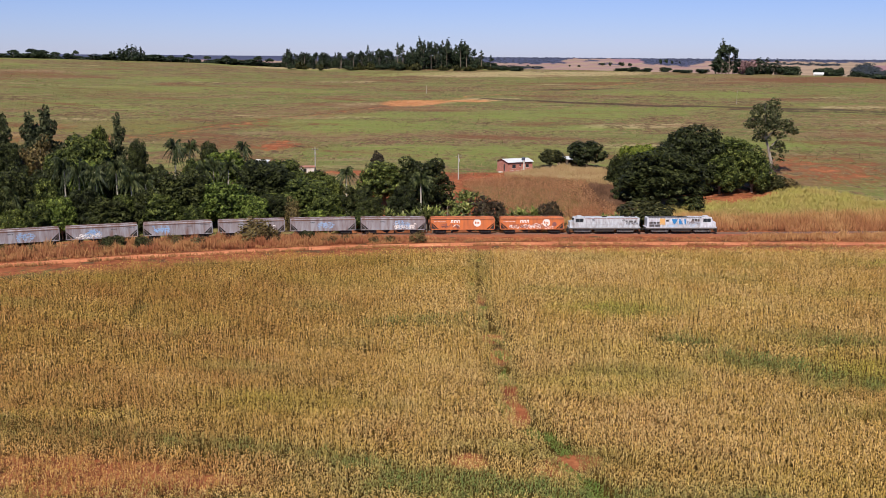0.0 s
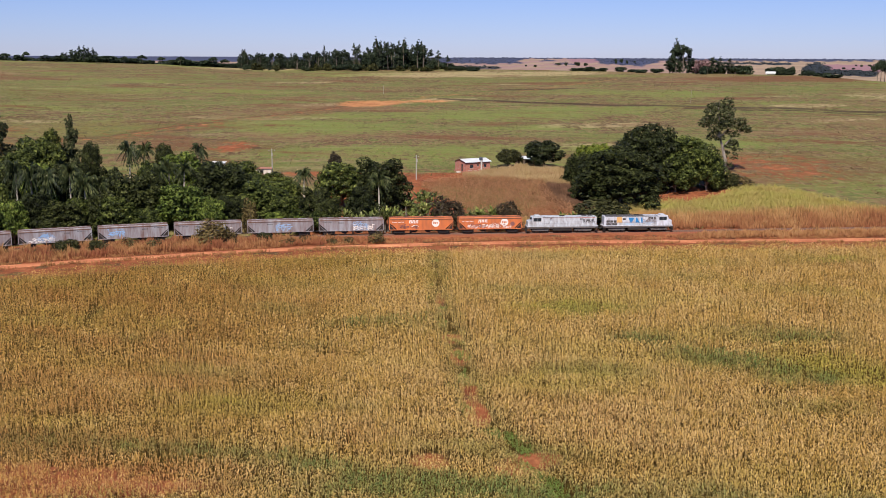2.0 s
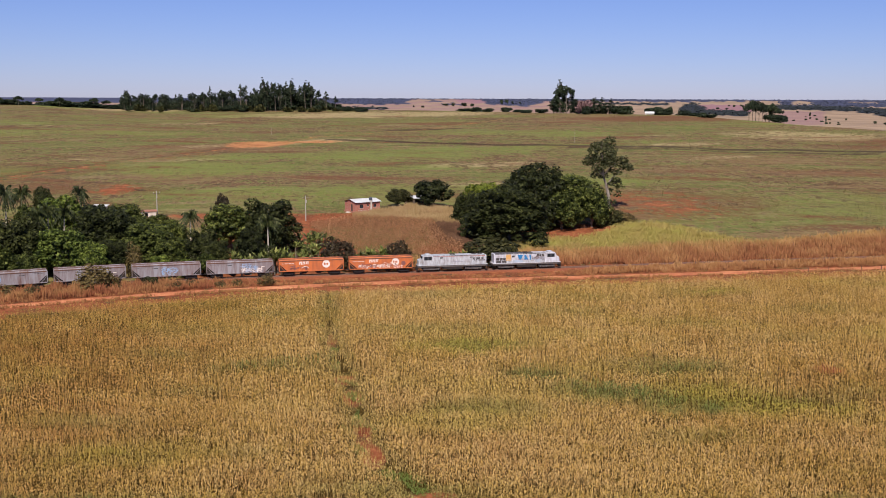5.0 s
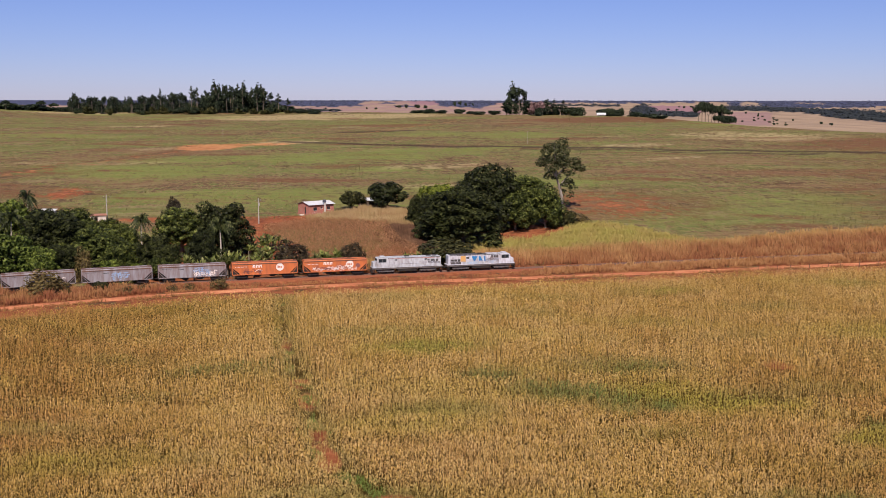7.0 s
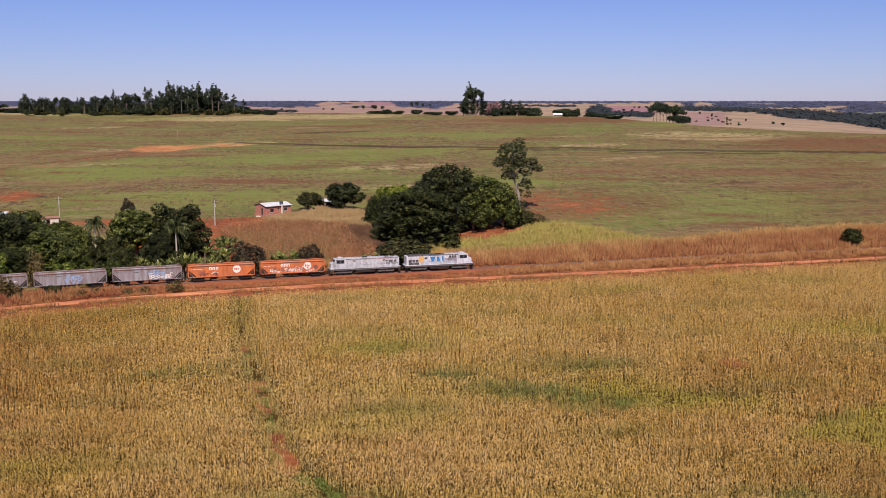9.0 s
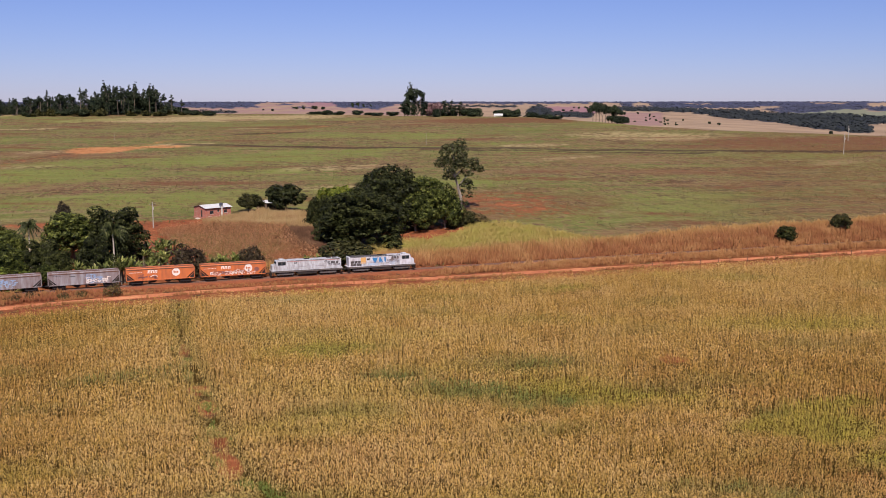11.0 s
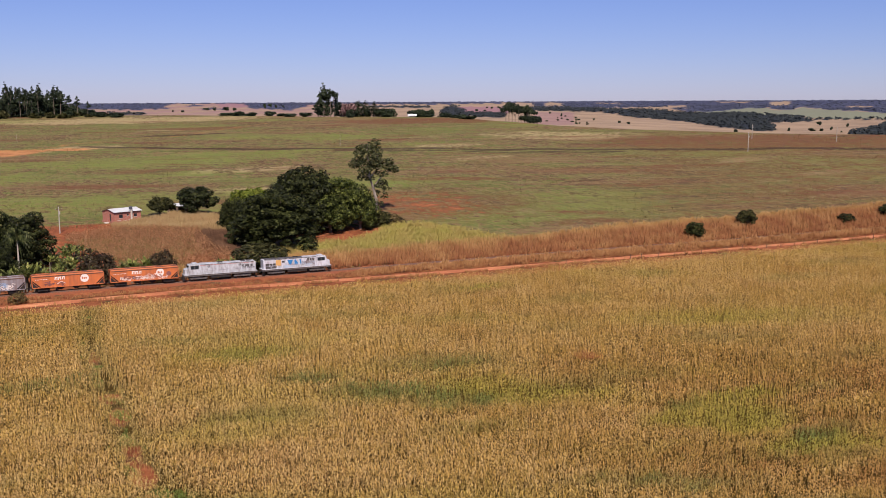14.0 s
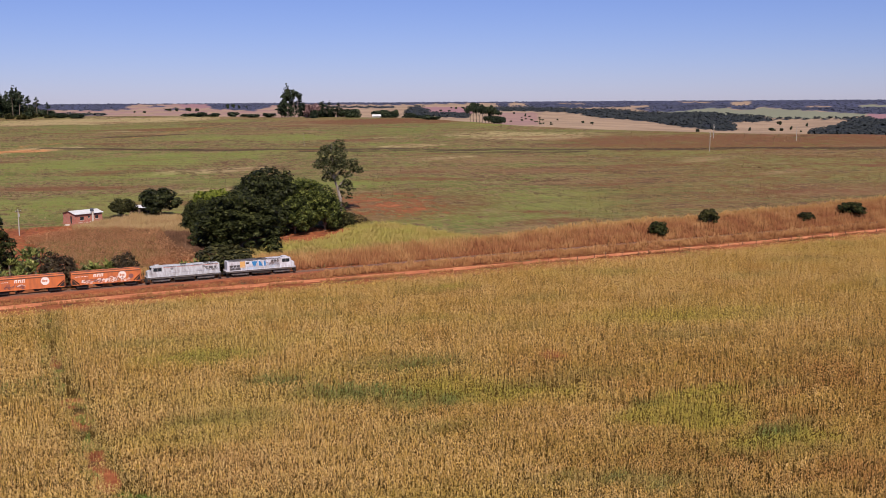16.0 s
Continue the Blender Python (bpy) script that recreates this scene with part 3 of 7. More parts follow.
    me = numpy_mesh("ground", verts, np.concatenate([quads.ravel(), tris.ravel()]), np.concatenate([np.full(len(quads), 4), np.full(len(tris), 3)]),
                    (("soil", soil), ("litter_shade", litter_shade), ("brown", brown), ("straw", straw), ("fresh", fresh), ("far", far), ("far_wood", far_wood), ("far_ridge", far_ridge), ("level", level), ("sand", sand), ("ditch", ditch), ("far_green", far_green), ("far_red", far_red)), True)
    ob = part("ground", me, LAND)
    tagged(ob, "red earth with patchy green pasture rising to a crest", "ground", kind="structure")


build_ground()


# ---------------------------------------------------------------- standing crops and tall grass
def stand(name, px, py, pz, height, lush, bare, own, leaves, width, reach, material, label, category, seed, tassel=True, low=0.5, droop=0.26, rise=0.13, lime=None):
    """Many plants as one mesh: each a stalk with arching leaves, each leaf bent once."""
    r = np.random.default_rng(seed)
    n = len(px)
    rep = lambda a, k: np.repeat(a, k)
    V, C, S, A = [], [], [], []
    base = 0
    for k in range(leaves):
        a = r.uniform(0, 2 * np.pi, n)
        zb = height * (low + (0.88 - low) * (k + r.uniform(-0.4, 0.4, n)) / max(leaves - 1, 1))
        out = reach * r.uniform(0.55, 1.35, n) * height
        up = height * r.uniform(rise * 0.2, rise, n)
        w = width * r.uniform(0.7, 1.3, n)
        cx, sx = np.cos(a), np.sin(a)
        tx, ty = -sx * w / 2, cx * w / 2
        q = np.empty((n, 4, 3))
        q[:, 0] = np.stack([px, py, pz + zb], 1)
        mx, my = px + cx * out * 0.5, py + sx * out * 0.5
        q[:, 1] = np.stack([mx - tx, my - ty, pz + zb + up], 1)
        q[:, 2] = np.stack([px + cx * out, py + sx * out, pz + zb + up - height * r.uniform(0.0, droop, n)], 1)
        q[:, 3] = np.stack([mx + tx, my + ty, pz + zb + up], 1)
        V.append(q.reshape(-1, 3))
        C.append(base + np.arange(4 * n))
        S.append(np.full(n, 4))
        # lowest leaf darker: browned, with shade between plants put into its tone
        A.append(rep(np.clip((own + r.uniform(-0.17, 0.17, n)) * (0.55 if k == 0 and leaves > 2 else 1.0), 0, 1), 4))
        base += 4 * n
    a = r.uniform(0, np.pi, n)
    lean = r.normal(0, 0.05, (n, 2)) * height[:, None]
    w = width * (0.3 if tassel else 0.45)
    q = np.empty((n, 3, 3))
    q[:, 0] = np.stack([px + np.cos(a) * w / 2, py + np.sin(a) * w / 2, pz + 0 * px], 1)
    q[:, 1] = np.stack([px - np.cos(a) * w / 2, py - np.sin(a) * w / 2, pz + 0 * px], 1)
    q[:, 2] = np.stack([px + lean[:, 0], py + lean[:, 1], pz + height * (1.0 if tassel else 0.95)], 1)
    V.append(q.reshape(-1, 3))
    C.append((base + np.arange(3 * n)))
    S.append(np.full(n, 3))
    A.append(rep(np.clip(own * (0.8 if tassel else 0.4), 0, 1), 3))
    reps = np.concatenate([np.tile(np.repeat(np.arange(n), 4), leaves), np.repeat(np.arange(n), 3)])
    me = numpy_mesh(name, np.concatenate(V), np.concatenate(C), np.concatenate(S), (("own", np.concatenate(A)), ("lush", lush[reps]), ("bare", bare[reps])) + (() if lime is None else (("lime", lime[reps]),)))
    ob = part(name, me, material)
    return tagged(ob, label, category, kind="stuff")


def rows_of_plants(x0, x1, y0, y1, row, step, turn, seed):
    """Plan places in drilled rows with small slips, and the number of each one's row."""
    r = np.random.default_rng(seed)
    c, s = math.cos(radians(turn)), math.sin(radians(turn))
    half = math.hypot(x1 - x0, y1 - y0) / 2
    u, v = np.meshgrid(np.arange(-half, half, step), np.arange(-half, half, row))
    number = np.broadcast_to(np.arange(len(v))[:, None], v.shape)
    u = u + r.normal(0, step * 0.33, u.shape)
    v = v + r.normal(0, row * 0.14, v.shape) + 1.2 * np.sin(u / 31) + 0.5 * np.sin(u / 11 + 1)
    x, y = (x0 + x1) / 2 + u * c - v * s, (y0 + y1) / 2 + u * s + v * c
    keep = (x > x0) & (x < x1) & (y > y0) & (y < y1)
    return x[keep], y[keep], number[keep]


# patches in the corn: centre, half length, half width, turn, weight
GREEN_CORN = ((43.5, 127.6, 12, 5, -22, 1.0), (50, 120, 8, 4, 0, 1.0), (35, 139.5, 9, 3, -15, 0.8), (56, 138, 12, 3, 0, 0.5), (76, 107.4, 4, 1.7, 0, 0.9), (83.5, 91.5, 5.5, 3.2, 0, 0.9), (89.7, 93.5, 3.5, 2, 0, 0.7), (59, 85, 14, 4, -20, 0.55),
              (-3, 149.5, 13, 2.4, 13, 0.9), (5, 87.5, 30, 4, -4, 0.7), (40, 82, 22, 4, -12, 0.5), (-47.5, 154, 1.4, 6, 0, 0.8), (-38, 140, 3, 3, 0, 0.5))
LIME_CORN = ((77, 102.7, 12, 6, 0, 0.9), (87, 109, 11, 3, 0, 0.8), (79, 98, 9, 4, 0, 0.8), (83, 89, 10, 3.5, 0, 0.8), (60, 121, 17, 5, -20, 0.75), (28, 157, 14, 6, 0, 0.6), (86, 195.7, 9, 3.5, 0, 0.9), (-20, 112, 14, 7, 0, 0.35), (20, 120, 14, 9, 0, 0.3), (55, 128, 12, 5, -20, 0.5), (120, 150, 30, 12, -20, 0.3))
RED_CORN = ((65.6, 90.2, 13, 7, -20, 0.75), (75, 85.3, 5, 2, 0, 1.0), (100.7, 105.3, 5, 3, 0, 0.8), (109, 108.5, 10, 8, 0, 0.5), (77.4, 134.5, 2.6, 3, 0, 0.9), (80, 77, 8, 5, 0, 0.5), (22, 93, 16, 3.5, -5, 0.45), (12, 158, 5, 8, 0, 0.35), (-10, 163, 16, 4, 4, 0.4))


def patches(x, y, table):
    return sum(w * spot(x, y, cx, cy, a, b, turn) for cx, cy, a, b, turn, w in table)


def corn_cover(x, y):
    """How green, how lime, how withered, and how thin the corn stands."""
    wob = (soft_noise(x, y, 9, 35) - 0.5) * 5
    blotch = soft_noise(x * 0.6, y, 3.5, 48)
    lush = 1.65 * patches(x, y + wob * 0.6, GREEN_CORN)
    lush = lush + 1.15 * track(x, y + wob * 0.6 + 1.5 * (soft_noise(x, y, 3, 51) - 0.5), ((-62, 105.5), (-42, 103), (-31, 100.8), (-18, 97), (-9, 94), (2, 90.5), (14, 86)), 2.7)
    lush = lush * np.clip(0.5 + 1.4 * (blotch - 0.35), 0.3, 1.0)
    lush = lush + 0.4 * np.clip((soft_noise(x * 0.3, y + wob * 0.4, 11, 47) - 0.64) * 6, 0, 1) + 0.3 * track(x, y, FIELD_PATH, 3.0)
    lime = 2.0 * patches(x, y + wob * 0.7, LIME_CORN) * np.clip(0.45 + 1.3 * (soft_noise(x * 0.5, y, 5, 46) - 0.2), 0, 1) + 0.3 * np.clip((soft_noise(x * 0.5, y, 24, 45) - 0.55) * 4, 0, 1)
    bare = patches(x, y + wob * 0.5, RED_CORN) * np.clip(0.3 + 1.4 * (soft_noise(x, y, 4, 43) - 0.2), 0, 1)
    bare = bare + 0.85 * spot(x, y + wob * 0.4, -30, 93, 20, 5.5, -10) * np.clip(soft_noise(x, y, 6, 50) * 2.4 - 0.6, 0, 1) + 0.35 * np.clip((soft_noise(x, y, 16, 31) - 0.68) * 4, 0, 1)
    bare = bare + 0.82 * np.clip((-5 - x) / 24, 0, 1) * np.clip(soft_noise(x * 0.4, y, 6, 56) * 1.8 - 0.15, 0, 1) + 0.62 * np.clip((x - 45) / 35, 0, 1) * np.interp(y, (115, 145), (1, 0.4)) * np.clip(soft_noise(x * 0.4, y, 6, 55) * 1.8 - 0.15, 0, 1)
    bare = bare * (1 - 0.8 * np.clip(lime, 0, 1))
    gap = 1.0 * (track(x, y, FIELD_PATH, np.interp(y, (90, 112, 145, 160, 210), (1.0, 0.75, 0.7, 0.35, 0.2)) + 0.5 * soft_noise(x, y, 9, 8)) > 0.35) * (soft_noise(x, y, 5, 6) > np.interp(y, (100, 125, 155, 175), (0.40, 0.46, 0.5, 0.6)))
    gap = np.maximum(gap, 0.45 * (track(x, y, SIDE_PATH, 1.0) > 0.4))
    for cx, cy, a, b in ((77.4, 134.5, 2.0, 1.3), (2.8, 97, 1.5, 1.2), (-39.4, 109, 5.0, 0.8), (-46.5, 118, 2.0, 0.8), (-43, 117, 1.5, 0.6), (0.8, 119.5, 1.6, 0.6), (-7.5, 101, 2.6, 0.6)):
        gap = np.maximum(gap, 0.9 * (spot(x, y, cx, cy, a, b) > 0.2))
    gap = np.maximum(gap, 0.8 * (track(x, y, ((-14, 145.4), (-6, 146.6), (0, 148.6), (5, 150.2)), 0.9) > 0.3))
    gap = np.maximum(gap, np.interp(x, (-14, 3, 10, 34, 52), (0.6, 0.3, 0.2, 0.35, 0.7)) * (soft_noise(x * 0.5, y, 1.5, 44) < 0.30))
    return np.clip(lush, 0, 1), np.clip(lime, 0, 1), np.clip(bare, 0, 1), gap


def build_corn():
    r = np.random.default_rng(11)
    for near, (row, step, leaves, width, reach) in ((True, (0.60, 0.25, 4, 0.105, 0.23)), (False, (0.62, 0.28, 2, 0.165, 0.24))):
        x, y, number = rows_of_plants(-100, 250, 55, 232, row, step, -3.0, 17 if near else 19)
        rad, az = np.hypot(x, y), np.degrees(np.arctan2(x, y))
        split = 128 + 6 * soft_noise(x, y, 20, 77)
        keep = (y < corn_y(x) + (soft_noise(x, y, 9, 12) - 0.5) * 2) & (az > -27.5) & (az < 50.5) & (rad > 74) & ((rad < split) if near else (rad >= split))
        x, y, number = x[keep], y[keep], number[keep]
        lush, lime, bare, gap = corn_cover(x, y)
        keep = r.uniform(0, 1, len(x)) > gap + 0.12 * bare + 0.04
        x, y, lush, lime, bare, number = x[keep], y[keep], lush[keep], lime[keep], bare[keep], number[keep]
        n = len(x)
        low = track(x, y, FIELD_PATH, 3.2)
        # each row, and each pass of the drill, stands a little taller or riper than the next
        cell = lambda rows, length: r.normal(0, 1, 7919)[((number // rows) * 733 + np.floor((x + (number // rows * 37) % 11) / length).astype(int) * 97) % 7919]
        by_row = (0.6 * cell(1, 3.5) + 0.7 * cell(3, 7.0)) * np.clip(soft_noise(x * 0.25, y, 26, 21) * 1.6, 0.35, 1.4)
        h = 1.75 * (0.88 + 0.24 * soft_noise(x, y, 22, 14)) * r.uniform(0.85, 1.1, n) * (1 - 0.15 * bare) * (1 - 0.25 * low) * (1 - 0.22 * lime)
        h = h * (0.86 + 0.2 * soft_noise(x * 0.6, y, 1.9, 18) + 0.1 * by_row).clip(0.55, 1.5)
        # paler mid-field: ripeness, with the sun's hot spot put into the tone
        own = np.clip(r.normal(0.46, 0.16, n) + 0.25 * (soft_noise(x, y, 34, 15) - 0.5) + 0.3 * (soft_noise(x * 0.5, y, 2.6, 16) - 0.5) + 0.12 * by_row
                      + np.interp(x, (-62, -28, -9, 9, 28, 47, 75, 130), (0.26, 0.2, 0.1, -0.04, -0.06, 0.1, 0.22, 0.26)) * np.interp(x, (20, 45), (1, 0)) + np.interp(x, (20, 45, 75, 130), (0, 0.1, 0.22, 0.26)) * np.interp(x, (20, 45), (0, 1)) * np.interp(y, (105, 140), (1, 0.45)) + np.interp(y, (92, 112, 140, 175, 205), (-0.11, 0, 0.05, 0.11, 0.17)) * np.clip((60 - x) / 60, 0.0, 1), 0, 1)
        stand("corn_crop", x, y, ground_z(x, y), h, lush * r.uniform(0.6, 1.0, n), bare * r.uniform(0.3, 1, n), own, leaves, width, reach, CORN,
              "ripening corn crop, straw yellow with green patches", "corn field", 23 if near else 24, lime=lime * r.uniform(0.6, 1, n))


build_corn()


def build_path_grass():
    """Low green weeds along the worn path through the corn."""
    r = np.random.default_rng(37)
    y = r.uniform(78, 200, 9000)
    x = np.interp(y, [p[1] for p in FIELD_PATH[::-1]], [p[0] for p in FIELD_PATH[::-1]]) + r.normal(0, 1.0, 9000)
    keep = soft_noise(x * 1.5, y, 8, 38) > np.interp(y, (95, 115, 150), (0.48, 0.6, 0.7))
    x, y = x[keep], y[keep]
    n = len(x)
    stand("path_weeds", x, y, ground_z(x, y), r.uniform(0.15, 0.45, n), r.uniform(0, 1, n), 0 * x, r.uniform(0.1, 0.9, n), 3, 0.09, 0.6, WEEDS, "low green weeds along the worn path", "weeds", 39, False)


build_path_grass()


def build_plot():
    """The small plot of dead corn on the slope below the brick house."""
    r = np.random.default_rng(41)
    x, y, _ = rows_of_plants(2, 52, 240, 318, 0.75, 0.5, 8.0, 42)
    d = y - rail_y(x)
    left, right = np.interp(y, (240, 262, 284, 300, 318), (26, 9, 5, 17, 30)), np.interp(y, (240, 254, 262, 275, 303, 318), (46, 44, 40.5, 40, 41, 42))
    keep = (x > left) & (x < right) & (d > 9) & (y < np.interp(x, (5, 9, 19, 32, 41, 47), (286, 288, 296, 291, 286, 283)))
    x, y = x[keep], y[keep]
    n = len(x)
    h = 1.7 * r.uniform(0.75, 1.15, n)
    own = np.clip(r.normal(0.5, 0.2, n), 0, 1)
    stand("dry_corn", x, y, ground_z(x, y), h, 0.1 * r.uniform(0, 1, n), 0.3 * r.uniform(0, 1, n), own, 4, 0.2, 0.34, DRY_CORN,
          "dead brown corn standing on the slope below the house", "corn field", 43)


build_plot()


def grass_patch(name, x, y, height, lush, bare, label, seed, blades=3, width=0.11, spread=0.35, material=None, clump=0.45, root=0.05):
    """Tall grass as upright blades with a feathery head: dark at the root, pale at the tip, in tussocks of uneven height."""
    r = np.random.default_rng(seed)
    n = len(x)
    z = ground_z(x, y)
    tussock = soft_noise(x, y, 4.5, seed) * 0.6 + soft_noise(x, y, 1.7, seed + 1) * 0.4
    h0 = height * (1 - clump / 2 + clump * 2 * (tussock - 0.35)).clip(0.35, 1.5)
    tone = np.clip(0.5 + 0.9 * (soft_noise(x, y, 8, seed + 2) - 0.5) + 0.6 * (tussock - 0.5), 0, 1)
    V, own = [], []
    for k in range(blades):
        h = h0 * r.uniform(0.65, 1.15, n)
        a, lean = r.uniform(0, 2 * np.pi, n), r.uniform(0, spread, n) * h
        w = width * r.uniform(0.6, 1.4, n)
        bx, by = x + r.normal(0, 0.15, n), y + r.normal(0, 0.15, n)
        tx, ty = bx + np.cos(a) * lean, by + np.sin(a) * lean
        f = r.uniform(0, np.pi, n) * 0.5 - 0.4
        wx, wy = np.cos(f) * w / 2, np.sin(f) * w / 2
        m = r.uniform(0.55, 0.8, n)
        mx, my, mz = bx + (tx - bx) * m * 0.6, by + (ty - by) * m * 0.6, z + h * m
        V.append(np.stack([np.stack([bx, by, z], 1), np.stack([mx - wx, my - wy, mz], 1), np.stack([tx, ty, z + h], 1), np.stack([mx + wx, my + wy, mz], 1)], 1).reshape(-1, 3))
        t = np.clip(tone + r.normal(0, 0.16, n), 0, 1)
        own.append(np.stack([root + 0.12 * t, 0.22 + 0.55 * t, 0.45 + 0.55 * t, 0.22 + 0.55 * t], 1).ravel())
    V = np.concatenate(V)
    rep = np.tile(np.repeat(np.arange(n), 4), blades)
    lush, bare = lush * r.uniform(0.7, 1, n), bare * r.uniform(0.5, 1, n)
    me = numpy_mesh(name, V, np.arange(len(V)), np.full(len(V) // 4, 4), (("own", np.concatenate(own)), ("lush", np.clip(lush, 0, 1)[rep]), ("bare", np.clip(bare, 0, 1)[rep])))
    return tagged(part(name, me, material or GRASS), label, "grass", kind="stuff")


def build_grass():
    r = np.random.default_rng(51)
    # between dirt road and track, thick to the west, then again east of the locomotives
    x = r.uniform(-115, 290, 52000)
    d = -r.uniform(1.8, 14.5, 52000)
    want = np.interp(x, (-115, -30, -12, 10, 60, 69, 290), (1, 0.95, 0.5, 0.3, 0.3, 0.85, 1.0))
    keep = (r.uniform(0, 1, len(x)) < want * (0.35 + soft_noise(x, d * 3, 11, 52))) & (d > np.interp(x, (-115, -85, -45, -16, 14, 52, 96, 170, 250, 290), (-14, -14, -12.5, -9, -6, -7, -9.3, -9.6, -8, -8)))
    keep &= ~((x > -8) & (x < 64) & (d > -4.2))
    x, d = x[keep], d[keep]
    h = np.interp(x, (-115, -30, 0, 60, 72, 290), (2.1, 2.0, 0.8, 0.6, 1.5, 2.2)) * np.interp(-d, (2, 4, 9), (0.6, 1, 0.9))
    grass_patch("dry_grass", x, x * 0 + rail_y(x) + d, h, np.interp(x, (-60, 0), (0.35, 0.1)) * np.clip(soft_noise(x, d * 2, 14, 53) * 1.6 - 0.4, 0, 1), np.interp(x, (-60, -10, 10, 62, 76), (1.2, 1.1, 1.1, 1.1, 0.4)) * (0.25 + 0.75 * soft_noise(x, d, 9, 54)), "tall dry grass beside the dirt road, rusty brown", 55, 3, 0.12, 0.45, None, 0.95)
    # tufts along both edges of the dirt road
    x = r.uniform(-115, 290, 9000)
    d = np.interp(x, [p[0] for p in ROAD_D], [p[1] for p in ROAD_D]) + np.where(r.uniform(0, 1, 9000) < 0.6, -1, 1) * (1.9 + r.exponential(0.6, 9000))
    y = rail_y(x) + d
    keep = (y > corn_y(x) - 0.5) & (soft_noise(x, d * 2, 12, 57) > 0.42)
    x, y = x[keep], y[keep]
    grass_patch("road_tufts", x, y, 0.35 + 0.6 * r.uniform(0, 1, len(x)), 0.3 * soft_noise(x, y, 9, 58), 0.5 + 0 * x, "low dry tufts along the edge of the dirt road", 59)
    # strip behind the track
    x = r.uniform(20, 300, 56000)
    d = r.uniform(2.2, 26, 56000)
    deep = np.interp(x, (20, 60, 120, 150, 300), (9, 15, 17, 21, 23)) + 4 * (soft_noise(x, d, 30, 61) - 0.5)
    keep = (d < deep) & (r.uniform(0, 1, len(x)) < 0.85)
    x, d = x[keep], d[keep]
    y = rail_y(x) + d
    keep = ~((x < 55) & (d > 8) & (r.uniform(0, 1, len(x)) < 0.3)) & ((d > 4) | (x > 80))
    x, y, d = x[keep], y[keep], d[keep]
    edge = np.interp(x, (20, 60, 120, 150, 300), (9, 15, 17, 21, 23))
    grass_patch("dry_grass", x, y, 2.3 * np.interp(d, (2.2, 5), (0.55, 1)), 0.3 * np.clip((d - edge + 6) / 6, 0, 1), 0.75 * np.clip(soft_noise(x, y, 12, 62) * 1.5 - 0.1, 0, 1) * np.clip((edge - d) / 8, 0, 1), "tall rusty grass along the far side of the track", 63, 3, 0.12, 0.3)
    # yellow-green meadow on the rise
    x = r.uniform(50, 134, 50000)
    y = r.uniform(240, 292, 50000)
    top = np.interp(x, (50, 58, 67, 81, 95, 104, 109, 115, 124, 132), (253, 255, 258, 262, 277, 278, 270, 261, 252, 246)) + 4 * (soft_noise(x, y, 9, 64) - 0.5) + r.normal(0, 1.6, len(x))
    keep = (y < top) & (y - rail_y(x) > 10 + 4 * soft_noise(x, y, 16, 65)) & (x > 52 + 0.1 * (y - 245))
    x, y = x[keep], y[keep]
    k = np.clip((y - rail_y(x) - 12 + 6 * (soft_noise(x, y, 10, 73) - 0.5)) / 10, 0, 1)
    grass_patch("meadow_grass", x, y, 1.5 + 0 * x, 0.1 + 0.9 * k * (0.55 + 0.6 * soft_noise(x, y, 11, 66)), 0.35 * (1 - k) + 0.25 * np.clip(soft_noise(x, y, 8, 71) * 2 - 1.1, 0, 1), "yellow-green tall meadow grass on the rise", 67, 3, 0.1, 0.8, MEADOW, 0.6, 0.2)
    # pale grass on the bank above the dead corn
    x, y = r.uniform(18, 51, 14000), r.uniform(282, 317, 14000)
    keep = (y > np.interp(x, (18, 19, 32, 41, 47, 51), (296, 295, 290, 285, 282, 280))) & (y < np.interp(x, (18, 26, 41, 49, 51), (298, 304, 316, 306, 300)))
    x, y = x[keep], y[keep]
    grass_patch("bank_grass", x, y, 1.9 + 0 * x, 0.35 * soft_noise(x, y, 9, 68), 0.05 + 0 * x, "pale dry grass on the bank by the house", 69, 3, 0.1, 0.35, BANK, 0.5, 0.15)
    # dark brown patch beside the mango trees
    x, y = r.uniform(34, 54, 9000), r.uniform(250, 292, 9000)
    keep = spot(x, y, 44.5, 268, 7.5, 20, 4) + 0.5 * (soft_noise(x, y, 5, 72) - 0.5) > 0.12
    x, y = x[keep], y[keep]
    grass_patch("scorched_grass", x, y, 1.2 + 0 * x, 0 * x, 0 * x, "dark brown grass beside the mango trees", 70, 3, 0.13, 0.4, DARK_GRASS, 0.5)


build_grass()


def build_pasture():
    """Tufts and weeds over the hill."""
    r = np.random.default_rng(81)
    n = 70000
    az, dip = radians(1) * r.uniform(-27, 50, n), r.uniform(0.6, 7.0, n)
    rad = 245 + (np.interp(np.degrees(az), CREST_AZ, CREST_R) - 245) * ((7.0 - dip) / 6.4) ** 2.2
    x, y = rad * np.sin(az), rad * np.cos(az)
    keep = (y - rail_y(x) > 28) & (soft_noise(x, y, 30, 82) + r.uniform(-0.3, 0.3, n) > 0.42) & ~((x > -20) & (x < 130) & (y < 300)) & ~((x < -25) & (y < 300))
    x, y, rad = x[keep], y[keep], rad[keep]
    n = len(x)
    h = (0.12 + rad * 0.0006) * r.uniform(0.3, 1.5, n)
    stand("pasture_weeds", x, y, ground_z(x, y), h, np.clip(soft_noise(x, y, 50, 83) * r.uniform(0, 1.2, n) - 0.1, 0, 1), 0.3 * r.uniform(0, 1, n), np.clip(r.normal(0.42, 0.36, n), 0, 1), 2, 0.42, 0.8, PASTURE,
          "low weeds and grass tufts over the hill pasture", "weeds", 84, False, 0.1, 0.6)


build_pasture()

